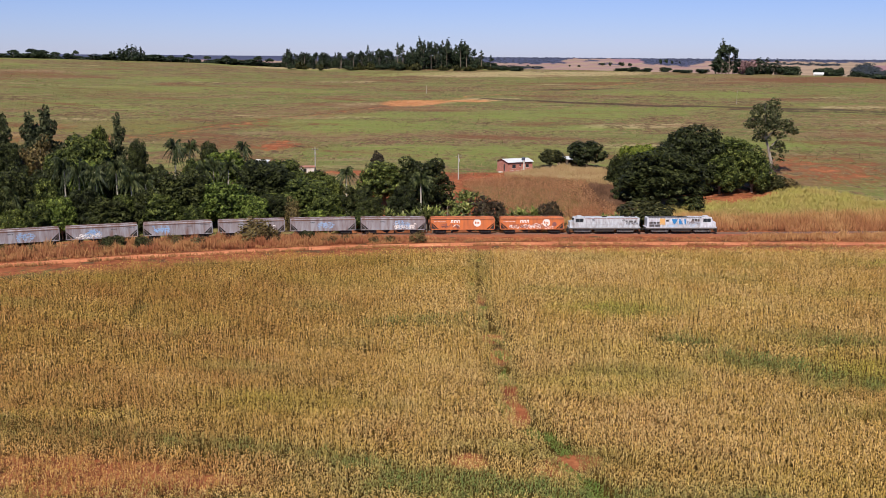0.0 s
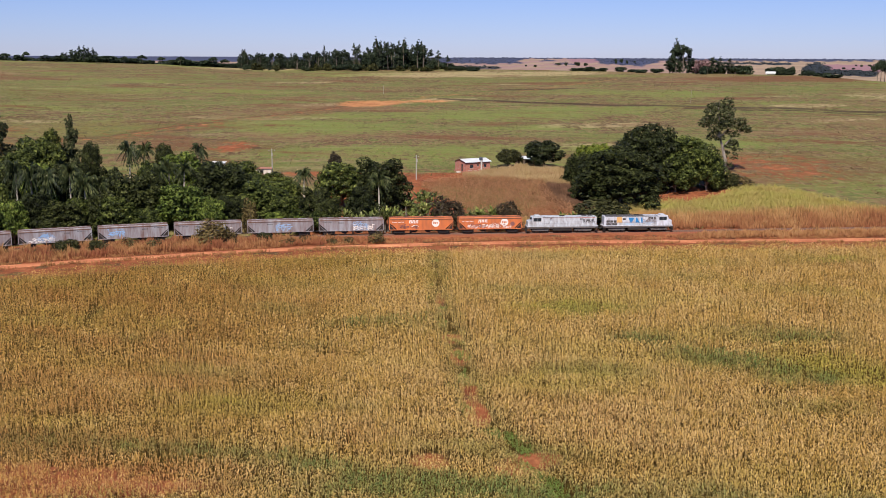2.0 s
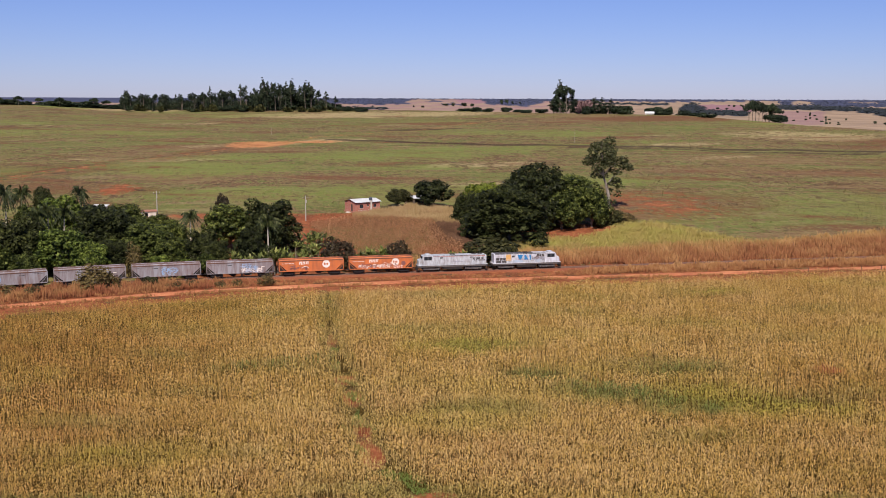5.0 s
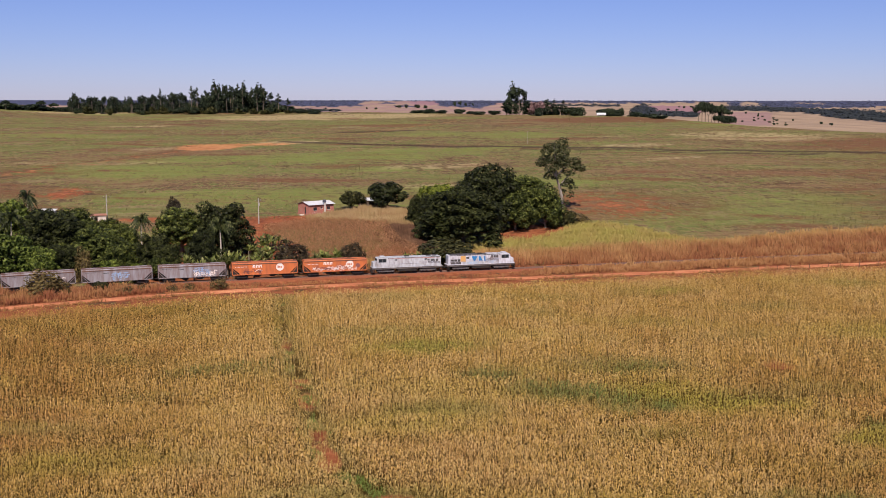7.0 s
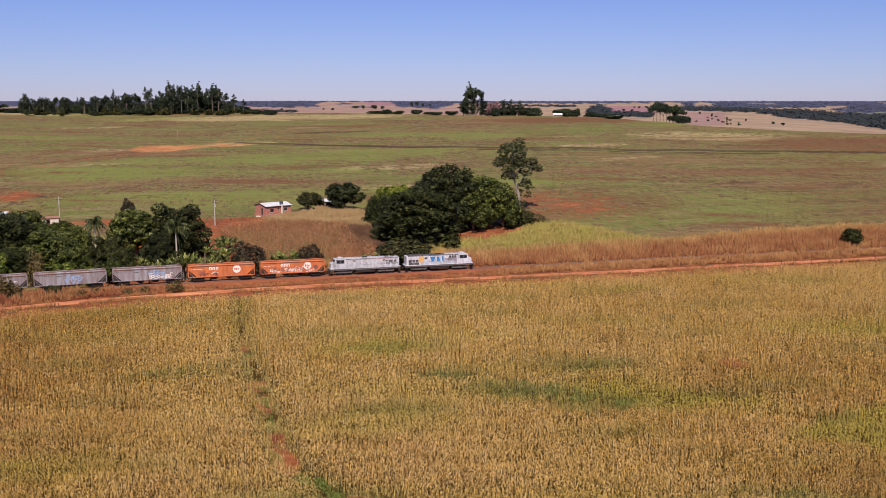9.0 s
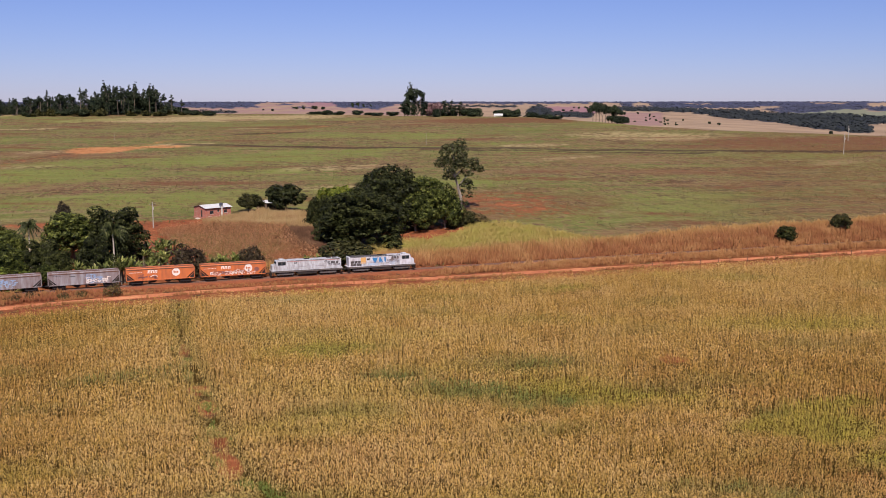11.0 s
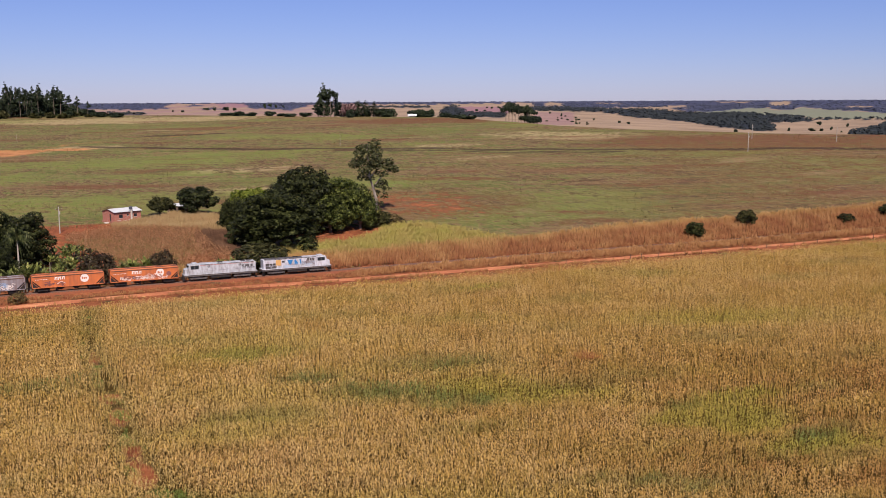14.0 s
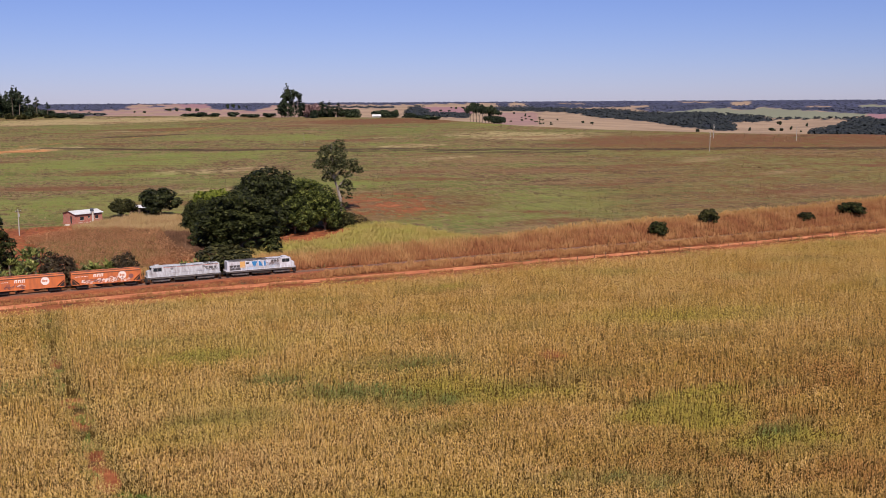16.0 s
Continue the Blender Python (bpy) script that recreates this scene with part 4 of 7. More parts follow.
# ---------------------------------------------------------------- dirt road and railway


def road_material():
    m, nt, bs = nodes_of("red_dirt_road")
    a, b = noise_node(nt, 0.35, 6, 0.65, (0.3, 1, 1)), noise_node(nt, 2.5, 5, 0.7)
    f = math_node(nt, "ADD", math_node(nt, "MULTIPLY", a, 0.6), math_node(nt, "MULTIPLY", b, 0.4))
    c = ramp(nt, f, ((0.36, (0.25, 0.07, 0.026)), (0.5, (0.43, 0.14, 0.052)), (0.62, (0.58, 0.245, 0.105))))
    link(nt, c, bs.inputs["Base Color"])
    bs.inputs["Roughness"].default_value = 0.95
    bump(nt, bs, b, 0.5, 0.08)
    return m


ROAD = road_material()
BALLAST = painted("stained_ballast", (0.20, 0.056, 0.021), (0.31, 0.095, 0.032), 0.7, 0.95, 0, 4.0, (1, 1, 1))
RUST = painted("rusty_steel", (0.16, 0.075, 0.045), (0.06, 0.035, 0.025), 0.6, 0.7, 0.3, 3.0)
WOOD = painted("weathered_wood", (0.13, 0.085, 0.06), (0.07, 0.04, 0.028), 0.6, 0.9, 0, 3.0)


def sweep(name, section, xs, line, material, parent=None, label=""):
    """Draw a cross-section (offset across, height over the land) along the railway's or the road's line."""
    ys = line(xs)
    tx, ty = np.gradient(xs), np.gradient(ys)
    ln = np.hypot(tx, ty)
    nx, ny = -ty / ln, tx / ln
    rings = []
    for off, up in section:
        px, py = xs + nx * off, ys + ny * off
        rings.append(np.stack([px, py, ground_z(px, py) + up], 1))
    P = np.stack(rings, 1)
    k = len(section)
    i = np.arange(len(xs) - 1)[:, None] * k + np.arange(k - 1)[None, :]
    quads = np.stack([i, i + k, i + k + 1, i + 1], -1).reshape(-1, 4)
    me = numpy_mesh(name, P.reshape(-1, 3), quads.ravel(), np.full(len(quads), 4), (), True)
    return part(name, me, material, parent, label)


def road_y(x):
    return rail_y(x) + smooth_line(ROAD_D, x)


road_x = np.arange(-150, 330, 1.5)
wob = (soft_noise(road_x, road_x * 0, 17, 71) - 0.5) * 0.9
road = sweep("road", ((-1.75, 0.03), (-1.4, 0.13), (-1.0, 0.06), (-0.55, 0.07), (0, 0.2), (0.55, 0.07), (1.0, 0.06), (1.4, 0.13), (1.75, 0.03)), road_x, lambda v: road_y(v) + np.interp(v, road_x, wob), ROAD)
tagged(road, "rutted red dirt road along the corn field", "road", kind="structure")
rail_x = np.arange(-150, 330, 2.0)
bed = sweep("track_bed", ((-2.6, 0.05), (-1.7, 0.50), (0, 0.54), (1.7, 0.50), (2.6, 0.05)), rail_x, rail_y, BALLAST)
tagged(bed, "rust-stained ballast bed under the railway", "track bed", kind="structure")
for off in (-0.53, 0.53):
    rl = sweep("rail", ((off - 0.07, 0.56), (off - 0.035, 0.60), (off - 0.035, 0.74), (off + 0.035, 0.74), (off + 0.035, 0.60), (off + 0.07, 0.56)), rail_x, rail_y, RUST)
    tagged(rl, "rusty steel rail on wooden sleepers", "rail", "rails of the track", "structure")
# the track's sleepers
arc_x = np.arange(-200, 330, 0.25)
arc_y = rail_y(arc_x)
arc_s = np.concatenate([[0], np.cumsum(np.hypot(np.diff(arc_x), np.diff(arc_y)))])


def on_track(s):
    """Place and heading at a length along the track."""
    x, y = float(np.interp(s, arc_s, arc_x)), float(np.interp(s, arc_s, arc_y))
    x2, y2 = float(np.interp(s + 3, arc_s, arc_x)), float(np.interp(s + 3, arc_s, arc_y))
    x1, y1 = float(np.interp(s - 3, arc_s, arc_x)), float(np.interp(s - 3, arc_s, arc_y))
    return x, y, math.degrees(math.atan2(y2 - y1, x2 - x1))


def build_sleepers():
    s = np.arange(60, arc_s[-1] - 20, 0.62)
    x, y = np.interp(s, arc_s, arc_x), np.interp(s, arc_s, arc_y)
    hx, hy = np.interp(s + 1, arc_s, arc_x) - x, np.interp(s + 1, arc_s, arc_y) - y
    ln = np.hypot(hx, hy)
    hx, hy = hx / ln, hy / ln
    z = ground_z(x, y)
    V, n = [], len(s)
    for u, v, w in ((-0.11, -1, 0.5), (0.11, -1, 0.5), (0.11, 1, 0.5), (-0.11, 1, 0.5), (-0.1, -1, 0.575), (0.1, -1, 0.575), (0.1, 1, 0.575), (-0.1, 1, 0.575)):
        V.append(np.stack([x + hx * u - hy * v, y + hy * u + hx * v, z + w], 1))
    V = np.stack(V, 1).reshape(-1, 3)
    f = np.array([(4, 5, 6, 7), (0, 1, 5, 4), (1, 2, 6, 5), (2, 3, 7, 6), (3, 0, 4, 7)])
    q = (np.arange(n)[:, None, None] * 8 + f[None]).reshape(-1, 4)
    ob = part("sleepers", numpy_mesh("sleepers", V, q.ravel(), np.full(len(q), 4)), WOOD)
    tagged(ob, "weathered wooden sleepers of the track", "sleepers", kind="stuff")


build_sleepers()

# ---------------------------------------------------------------- the train
ORANGE = painted("faded_orange_paint", (0.58, 0.15, 0.035), (0.20, 0.065, 0.035), 0.75, 0.6, 0, 2.0, (1, 1, 0.2))
GREY_WAGON = painted("dusty_grey_paint", (0.285, 0.265, 0.275), (0.13, 0.055, 0.036), 1.15, 0.65, 0, 2.6, (1, 1, 0.12))
LOCO_GREY = painted("worn_silver_grey_paint", (0.50, 0.52, 0.54), (0.17, 0.13, 0.115), 0.95, 0.5, 0, 3.2, (1, 1, 0.35))
DUSTY = painted("dusty_bogie_steel", (0.13, 0.115, 0.105), (0.05, 0.03, 0.022), 0.6, 0.8, 0.1, 3.0)
PALE_BLUE = painted("faded_pale_blue_paint", (0.38, 0.47, 0.58), (0.3, 0.24, 0.2), 0.6, 0.55)
LOCO_WHITE = painted("white_paint", (0.58, 0.59, 0.63), (0.22, 0.165, 0.15), 0.9, 0.45, 0, 3.2, (1, 1, 0.35))
RED_TRIM = painted("faded_red_paint", (0.42, 0.10, 0.07), (0.3, 0.2, 0.18), 0.5, 0.6)
DARK_GREY = painted("dark_grille", (0.06, 0.06, 0.065), (0.12, 0.08, 0.06), 0.5, 0.7)
UNDER = painted("grimy_underframe", (0.018, 0.016, 0.015), (0.055, 0.03, 0.02), 0.7, 0.8, 0.2, 2.0)
BLUE = painted("blue_lettering_paint", (0.015, 0.17, 0.40), (0.12, 0.2, 0.3), 0.2, 0.5)
BLUE_SPRAY = painted("pale_blue_spray", (0.22, 0.36, 0.58), (0.34, 0.33, 0.35), 0.7, 0.7, 0, 2.0)
MARK_WHITE = painted("white_lettering_paint", (0.78, 0.72, 0.66), (0.5, 0.2, 0.1), 0.3, 0.5)
SPRAY_DARK = painted("dark_spray", (0.16, 0.06, 0.06), (0.4, 0.15, 0.08), 0.4, 0.7)
AMBER = painted("amber_paint", (0.62, 0.34, 0.10), (0.4, 0.3, 0.2), 0.4, 0.5)
GLASS = glassy("dark_cab_glass")
RAIL_TOP = 0.745


def wheel(bm, x, y, radius):
    rod(bm, (x, y - 0.06, radius), (x, y + 0.06, radius), radius, radius, 18)
    rod(bm, (x, y - 0.10, radius), (x, y + 0.10, radius), radius * 0.35, radius * 0.35, 10)


def bogie(owner, x, axles, spread, radius):
    bm = bmesh.new()
    for side in (-1, 1):
        prism(bm, ((x - spread - 0.45, radius + 0.05), (x - spread * 0.6, radius - 0.12), (x + spread * 0.6, radius - 0.12), (x + spread + 0.45, radius + 0.05),
                   (x + spread + 0.35, radius + 0.28), (x, radius + 0.40), (x - spread - 0.35, radius + 0.28)), side * 0.92 - 0.07, side * 0.92 + 0.07)
        for k in range(axles):
            ax = x - spread + 2 * spread * k / (axles - 1)
            box(bm, ax - 0.16, side * 0.86, radius - 0.16, ax + 0.16, side * 1.06, radius + 0.2, 0.03)
            box(bm, ax + 0.28, side * 0.88, radius - 0.1, ax + 0.52, side * 1.02, radius + 0.26, 0.03)
    box(bm, x - 0.3, -0.9, radius + 0.0, x + 0.3, 0.9, radius + 0.4, 0.04)
    bg = part("bogie", bm, DUSTY if axles == 3 else UNDER, owner)
    for k in range(axles):
        bm = bmesh.new()
        ax = x - spread + 2 * spread * k / (axles - 1)
        for side in (-0.55, 0.55):
            wheel(bm, ax, side, radius)
        rod(bm, (ax, -0.5, radius), (ax, 0.5, radius), 0.08, 0.08, 8)
        part("wheelset", bm, UNDER, bg)


def plate(bm, outline, y, t=0.012):
    """A thin painted shape on a side, given as an outline in x and z."""
    s = 1 if y > 0 else -1
    prism(bm, outline, y, y + s * t)


def squiggle(bm, r, x0, x1, z0, z1, y, n):
    """Sprayed strokes that nobody can read, as bent bars."""
    for k in range(n):
        cx, cz = r.uniform(x0, x1), r.uniform(z0, z1)
        w, h = r.uniform(0.3, 0.7), r.uniform(0.25, 0.6)
        sl, th = r.uniform(-0.25, 0.25), r.uniform(0.07, 0.14)
        if r.uniform() < 0.5:
            plate(bm, ((cx - w / 2, cz), (cx - w / 2 + th, cz), (cx - w / 2 + th + sl, cz + h), (cx - w / 2 + sl, cz + h)), y)
            plate(bm, ((cx - w / 2, cz + h), (cx + w / 2, cz + h - 0.1), (cx + w / 2, cz + h - 0.1 + th), (cx - w / 2, cz + h + th)), y)
        else:
            ring = [(cx + w / 2 * math.cos(a), cz + h / 2 * math.sin(a)) for a in np.linspace(0.3, 5.4, 9)]
            for (ax, az), (bx, bz) in zip(ring, ring[1:]):
                plate(bm, ((ax, az), (bx, bz), (bx * 0.9 + cx * 0.1, bz + th), (ax * 0.9 + cx * 0.1, az + th)), y)


def hopper(paint, kind, seed, label):
    """A covered grain hopper, 14.6 m over its end sills."""
    r = np.random.default_rng(seed)
    h = thing("hopper_wagon", label, "freight wagon", "wagons of the train")
    L = 7.15
    side = ((-L, 3.72), (L, 3.72), (L, 2.7), (L - 1.75, 1.15), (1.1, 1.15), (0.75, 0.95), (-0.75, 0.95), (-1.1, 1.15), (-L + 1.75, 1.15), (-L, 2.7))
    bm = bmesh.new()
    prism(bm, side, -1.36, 1.36)
    bmesh.ops.bevel(bm, geom=[e for e in bm.edges if abs(e.verts[0].co.z - 3.72) < 0.01 and abs(e.verts[1].co.z - 3.72) < 0.01], offset=0.22, segments=3, profile=0.6, affect="EDGES")
    part("body", bm, paint, h)
    bm = bmesh.new()
    box(bm, -L + 0.1, -1.42, 3.34, L - 0.1, 1.42, 3.5, 0.02)
    part("top_rail", bm, RUST, h, "rusty top rail")
    bm = bmesh.new()
    box(bm, -L + 0.1, -1.43, 1.0, L - 0.1, -1.33, 1.18, 0.02)
    box(bm, -L + 0.1, 1.33, 1.0, L - 0.1, 1.43, 1.18, 0.02)
    part("side_sill", bm, paint, h)
    bm = bmesh.new()
    box(bm, -L - 0.25, -0.35, 0.82, L + 0.25, 0.35, 1.08, 0.02)
    for sx in (-1, 1):
        box(bm, sx * (L - 0.05), -1.36, 0.95, sx * (L + 0.15), 1.36, 1.16, 0.02)
        rod(bm, (sx * (L + 0.1), 0, 0.86), (sx * (L + 0.62), 0, 0.86), 0.11, 0.11, 8)
    part("underframe", bm, UNDER, h)
    for sx in (-1, 1):                                            # dark wedge added under each slope sheet, for its shade and end gear
        bm = bmesh.new()
        prism(bm, ((sx * (L - 1.5), 1.14), (sx * (L - 0.12), 1.14), (sx * (L - 0.12), 2.42)), -1.2, 1.2)
        part("end_platform", bm, UNDER, h)
    for sx in (-1, 1):
        for sy in (-1, 1):
            bm = bmesh.new()
            box(bm, sx * (L - 0.06), sy * 1.30, 1.1, sx * (L + 0.08), sy * 1.40, 3.5, 0.01)
            rod(bm, (sx * (L - 1.2), sy * 1.2, 1.15), (sx * (L - 0.1), sy * 1.2, 2.3), 0.05, 0.05, 6)
            part("end_post", bm, paint, h)
            bm = bmesh.new()
            for k in range(7):
                rod(bm, (sx * (L + 0.12), sy * 0.85, 1.3 + 0.33 * k), (sx * (L + 0.12), sy * 1.3, 1.3 + 0.33 * k), 0.018, 0.018, 5)
            rod(bm, (sx * (L + 0.12), sy * 0.85, 1.2), (sx * (L + 0.12), sy * 0.85, 3.6), 0.02, 0.02, 5)
            part("ladder", bm, UNDER, h)
    for k in range(4):
        bm = bmesh.new()
        x = -5.1 + 3.4 * k
        box(bm, x - 1.2, -0.45, 3.72, x + 1.2, 0.45, 3.84, 0.03)
        part("roof_hatch", bm, paint, h)
    bm = bmesh.new()
    for sy in (-0.75, 0.75):
        box(bm, -L, sy - 0.22, 3.74, L, sy + 0.22, 3.79)
    part("roof_walkway", bm, RUST, h, "rusty grated roof walkway")
    for x in (-4.6, -1.6, 1.6, 4.6):
        bm = bmesh.new()
        prism(bm, ((x - 1.2, 1.1), (x + 1.2, 1.1), (x + 0.35, 0.42), (x - 0.35, 0.42)), -0.9, 0.9)
        part("discharge_chute", bm, UNDER, h)
    for x in (-5.1, 5.1):
        bogie(h, x, 2, 0.85, 0.42)
    for sy in (-1, 1):
        y = sy * 1.372
        if kind == "orange":
            bm = bmesh.new()
            plate(bm, [(3.25 + 0.86 * math.cos(a), 2.55 + 0.86 * math.sin(a)) for a in np.linspace(0, 2 * np.pi, 25)[:-1]], y)
            disc = part("round_emblem", bm, MARK_WHITE, h, "white round emblem")
            bm = bmesh.new()
            for k in range(3):
                box(bm, 2.72 + 0.36 * k, y + sy * 0.012, 2.35, 2.98 + 0.36 * k, y + sy * 0.02, 2.75 + 0.1 * (k == 0))
            part("emblem_mark", bm, ORANGE, disc)
            bm = bmesh.new()
            for k in range(3):
                x = -2.75 + 0.72 * k
                plate(bm, ((x, 2.55), (x + 0.2, 2.55), (x + 0.28, 3.2), (x + 0.08, 3.2)), y)
                plate(bm, ((x + 0.25, 3.0), (x + 0.6, 3.0), (x + 0.64, 3.2), (x + 0.28, 3.2)), y)
                plate(bm, ((x + 0.4, 2.55), (x + 0.57, 2.55), (x + 0.6, 2.97), (x + 0.44, 2.97)), y)
            part("company_mark", bm, MARK_WHITE, h, "white company mark")
            bm = bmesh.new()
            plate(bm, ((-2.3, 1.75), (-1.7, 2.15), (-1.1, 2.15), (-0.55, 1.75), (-0.75, 1.7), (-1.15, 2.0), (-1.65, 2.0), (-2.1, 1.7)), y)
            part("chevron_mark", bm, MARK_WHITE, h)
            bm = bmesh.new()
            for k in range(9):
                box(bm, -6.5 + 0.3 * k, y, 2.75, -6.32 + 0.3 * k, y + sy * 0.01, 2.87)
            part("data_lettering", bm, MARK_WHITE, h, "small white lettering")
            if seed % 2:
                bm = bmesh.new()
                squiggle(bm, r, -5.2, 5.0, 1.2, 1.85, y, 46)
                part("graffiti", bm, MARK_WHITE, h, "white sprayed graffiti")
                bm = bmesh.new()
                squiggle(bm, r, -5.2, 5.4, 1.2, 1.9, y * 1.004, 30)
                plate(bm, [(5.1 + 0.5 * math.cos(a), 2.2 + 0.5 * math.sin(a)) for a in np.linspace(0, 2 * np.pi, 17)[:-1]], y)
                part("graffiti", bm, SPRAY_DARK, h, "dark red sprayed graffiti")
            else:
                bm = bmesh.new()
                squiggle(bm, r, -5.4, -0.8, 1.25, 1.95, y, 24)
                part("graffiti", bm, SPRAY_DARK, h, "dark red sprayed graffiti")
        else:
            bm = bmesh.new()
            for k in range(5):
                box(bm, -2.9 + 0.24 * k, y, 2.75, -2.72 + 0.24 * k, y + sy * 0.01, 2.95)
            for k in range(8):
                box(bm, -6.4 + 0.28 * k, y, 3.0, -6.22 + 0.28 * k, y + sy * 0.01, 3.1)
            part("data_lettering", bm, DARK_GREY, h, "small dark lettering")
            a = r.uniform(-2.5, 2.0)
            bm = bmesh.new()
            squiggle(bm, r, a, a + 3.4, 1.4, 2.6, y, 34)
            part("graffiti", bm, BLUE_SPRAY, h, "faded blue sprayed graffiti")
            if seed % 2:
                bm = bmesh.new()
                squiggle(bm, r, 0.5, 5.0, 1.2, 1.85, y, 34)
                part("graffiti", bm, MARK_WHITE, h, "white sprayed graffiti")
    return h


def locomotive(lead):
    """A six-axle narrow-gauge diesel locomotive, 17.2 m long; the cab is at the +x end."""
    paint = LOCO_WHITE if lead else LOCO_GREY
    lo = thing("diesel_locomotive", "white and grey diesel locomotive with blue and amber panels" if lead
               else "worn silver-grey diesel locomotive with red roof trim", "locomotive", "locomotives of the train")
    bm = bmesh.new()
    box(bm, -8.2, -1.34, 1.0, 8.2, 1.34, 1.36, 0.03)
    part("frame", bm, DUSTY, lo)
    part("walkway", box(bmesh.new(), -8.25, -1.42, 1.365, 8.25, 1.42, 1.5, 0.02), paint, lo, "worn painted walkway edge")
    bm = bmesh.new()
    prism(bm, ((-7.9, 1.51), (4.7, 1.51), (4.7, 3.62), (-7.9, 3.62)), -1.28, 1.28)
    bmesh.ops.bevel(bm, geom=[e for e in bm.edges if e.verts[0].co.z > 3.6 and e.verts[1].co.z > 3.6], offset=0.2, segments=3, profile=0.6, affect="EDGES")
    hood = part("hood", bm, paint, lo)
    bm = bmesh.new()
    prism(bm, ((4.72, 1.51), (7.1, 1.51), (7.25, 2.7), (7.0, 3.62), (4.72, 3.68)), -1.36, 1.36)
    bmesh.ops.bevel(bm, geom=[e for e in bm.edges if e.verts[0].co.z > 3.55 and e.verts[1].co.z > 3.55], offset=0.14, segments=3, profile=0.6, affect="EDGES")
    cab = part("cab", bm, paint, lo)
    bm = bmesh.new()
    prism(bm, ((7.12, 1.51), (8.05, 1.51), (8.0, 2.6), (7.24, 2.78)), -1.1, 1.1)
    bmesh.ops.bevel(bm, geom=list(bm.edges), offset=0.07, segments=2, profile=0.6, affect="EDGES")
    part("nose", bm, paint, lo)
    for sy in (-1, 1):
        for x0, x1 in ((5.05, 5.75), (5.95, 6.65)):
            bm = bmesh.new()
            box(bm, x0, sy * 1.355, 2.72, x1, sy * 1.375, 3.35, 0.005)
            part("window", bm, GLASS, cab)
        bm = bmesh.new()
        box(bm, 4.95, sy * 1.362, 2.62, 6.75, sy * 1.371, 3.45)
        part("window_frame", bm, DARK_GREY, cab)
        # intake and radiator grilles
        for x0, x1, z0, z1 in ((-7.4, -6.6, 2.1, 2.7), (-6.5, -5.8, 2.1, 2.7), (-5.7, -5.05, 2.1, 2.7), (-3.6, -2.9, 2.75, 3.2), (2.4, 2.95, 2.85, 3.4), (3.05, 3.55, 2.85, 3.4), (3.65, 4.15, 2.85, 3.4)) if lead else ((-7.6, -5.9, 2.1, 2.5), (-5.7, -5.35, 2.1, 2.55), (-5.2, -4.85, 2.1, 2.55), (-4.6, -4.0, 2.85, 3.25), (2.4, 3.0, 2.85, 3.3)):
            bm = bmesh.new()
            box(bm, x0, sy * 1.275, z0, x1, sy * 1.295, z1)
            g = part("grille", bm, DARK_GREY, hood, "dark louvred grille")
            bm = bmesh.new()
            for k in range(int((z1 - z0) / 0.12)):
                box(bm, x0 + 0.04, sy * 1.294, z0 + 0.04 + 0.12 * k, x1 - 0.04, sy * 1.315, z0 + 0.08 + 0.12 * k)
            part("louvre", bm, UNDER if lead else LOCO_GREY, g)
        for k in range(9):
            bm = bmesh.new()
            x = -7.4 + 1.33 * k
            box(bm, x, sy * 1.28, 1.55, x + 1.2, sy * 1.305, 2.05, 0.012)
            part("access_door", bm, DARK_GREY if lead and k < 2 else (PALE_BLUE if k in (3, 4, 7) else LOCO_GREY) if lead else paint, hood)
        if lead:
            bm = bmesh.new()
            box(bm, -5.0, sy * 1.283, 2.0, -3.75, sy * 1.298, 3.45)
            part("amber_panel", bm, AMBER, hood, "amber painted panel")
            bm = bmesh.new()
            y = sy * 1.30
            plate(bm, ((-2.3, 3.3), (-0.9, 3.3), (-1.45, 2.1), (-1.75, 2.1)), y)
            plate(bm, ((-0.6, 3.3), (-0.25, 3.3), (0.4, 2.1), (-0.6, 2.1)), y)
            plate(bm, ((0.6, 3.3), (1.0, 3.3), (1.1, 2.1), (0.7, 2.1)), y)
            part("company_mark", bm, BLUE, hood, "blue slanted company mark")
            bm = bmesh.new()
            squiggle(bm, np.random.default_rng(5), 1.4, 4.3, 2.1, 2.6, y, 22)
            part("graffiti", bm, GREY_WAGON, hood, "grey sprayed graffiti")
            bm = bmesh.new()
            box(bm, 1.3, sy * 1.283, 1.95, 4.4, sy * 1.292, 2.75)
            part("patched_panel", bm, PALE_BLUE, hood, "faded pale blue panel")
        else:
            bm = bmesh.new()
            box(bm, -7.6, sy * 1.29, 3.36, 4.6, sy * 1.30, 3.44)
            part("trim_line", bm, RED_TRIM, hood, "faded red line along the roof edge")
            bm = bmesh.new()
            box(bm, -7.2, sy * 1.28, 2.55, -6.7, sy * 1.30, 3.0)
            box(bm, -6.4, sy * 1.28, 2.55, -5.5, sy * 1.30, 3.0)
            box(bm, -5.2, sy * 1.28, 2.7, -4.7, sy * 1.30, 3.0)
            part("lettering", bm, DARK_GREY, hood, "dark lettering bars")
        bm = bmesh.new()
        box(bm, -7.65, sy * 1.10, 3.50, 4.65, sy * 1.27, 3.60)
        part("gutter", bm, UNDER, hood, "dark gutter along the roof edge")
        bm = bmesh.new()
        for k in range(9):
            x = -7.6 + 1.5 * k
            rod(bm, (x, sy * 1.36, 1.36), (x, sy * 1.36, 2.25), 0.02, 0.02, 5)
        rod(bm, (-7.7, sy * 1.36, 2.25), (4.5, sy * 1.36, 2.25), 0.022, 0.022, 5)
        part("handrail", bm, LOCO_WHITE, lo)
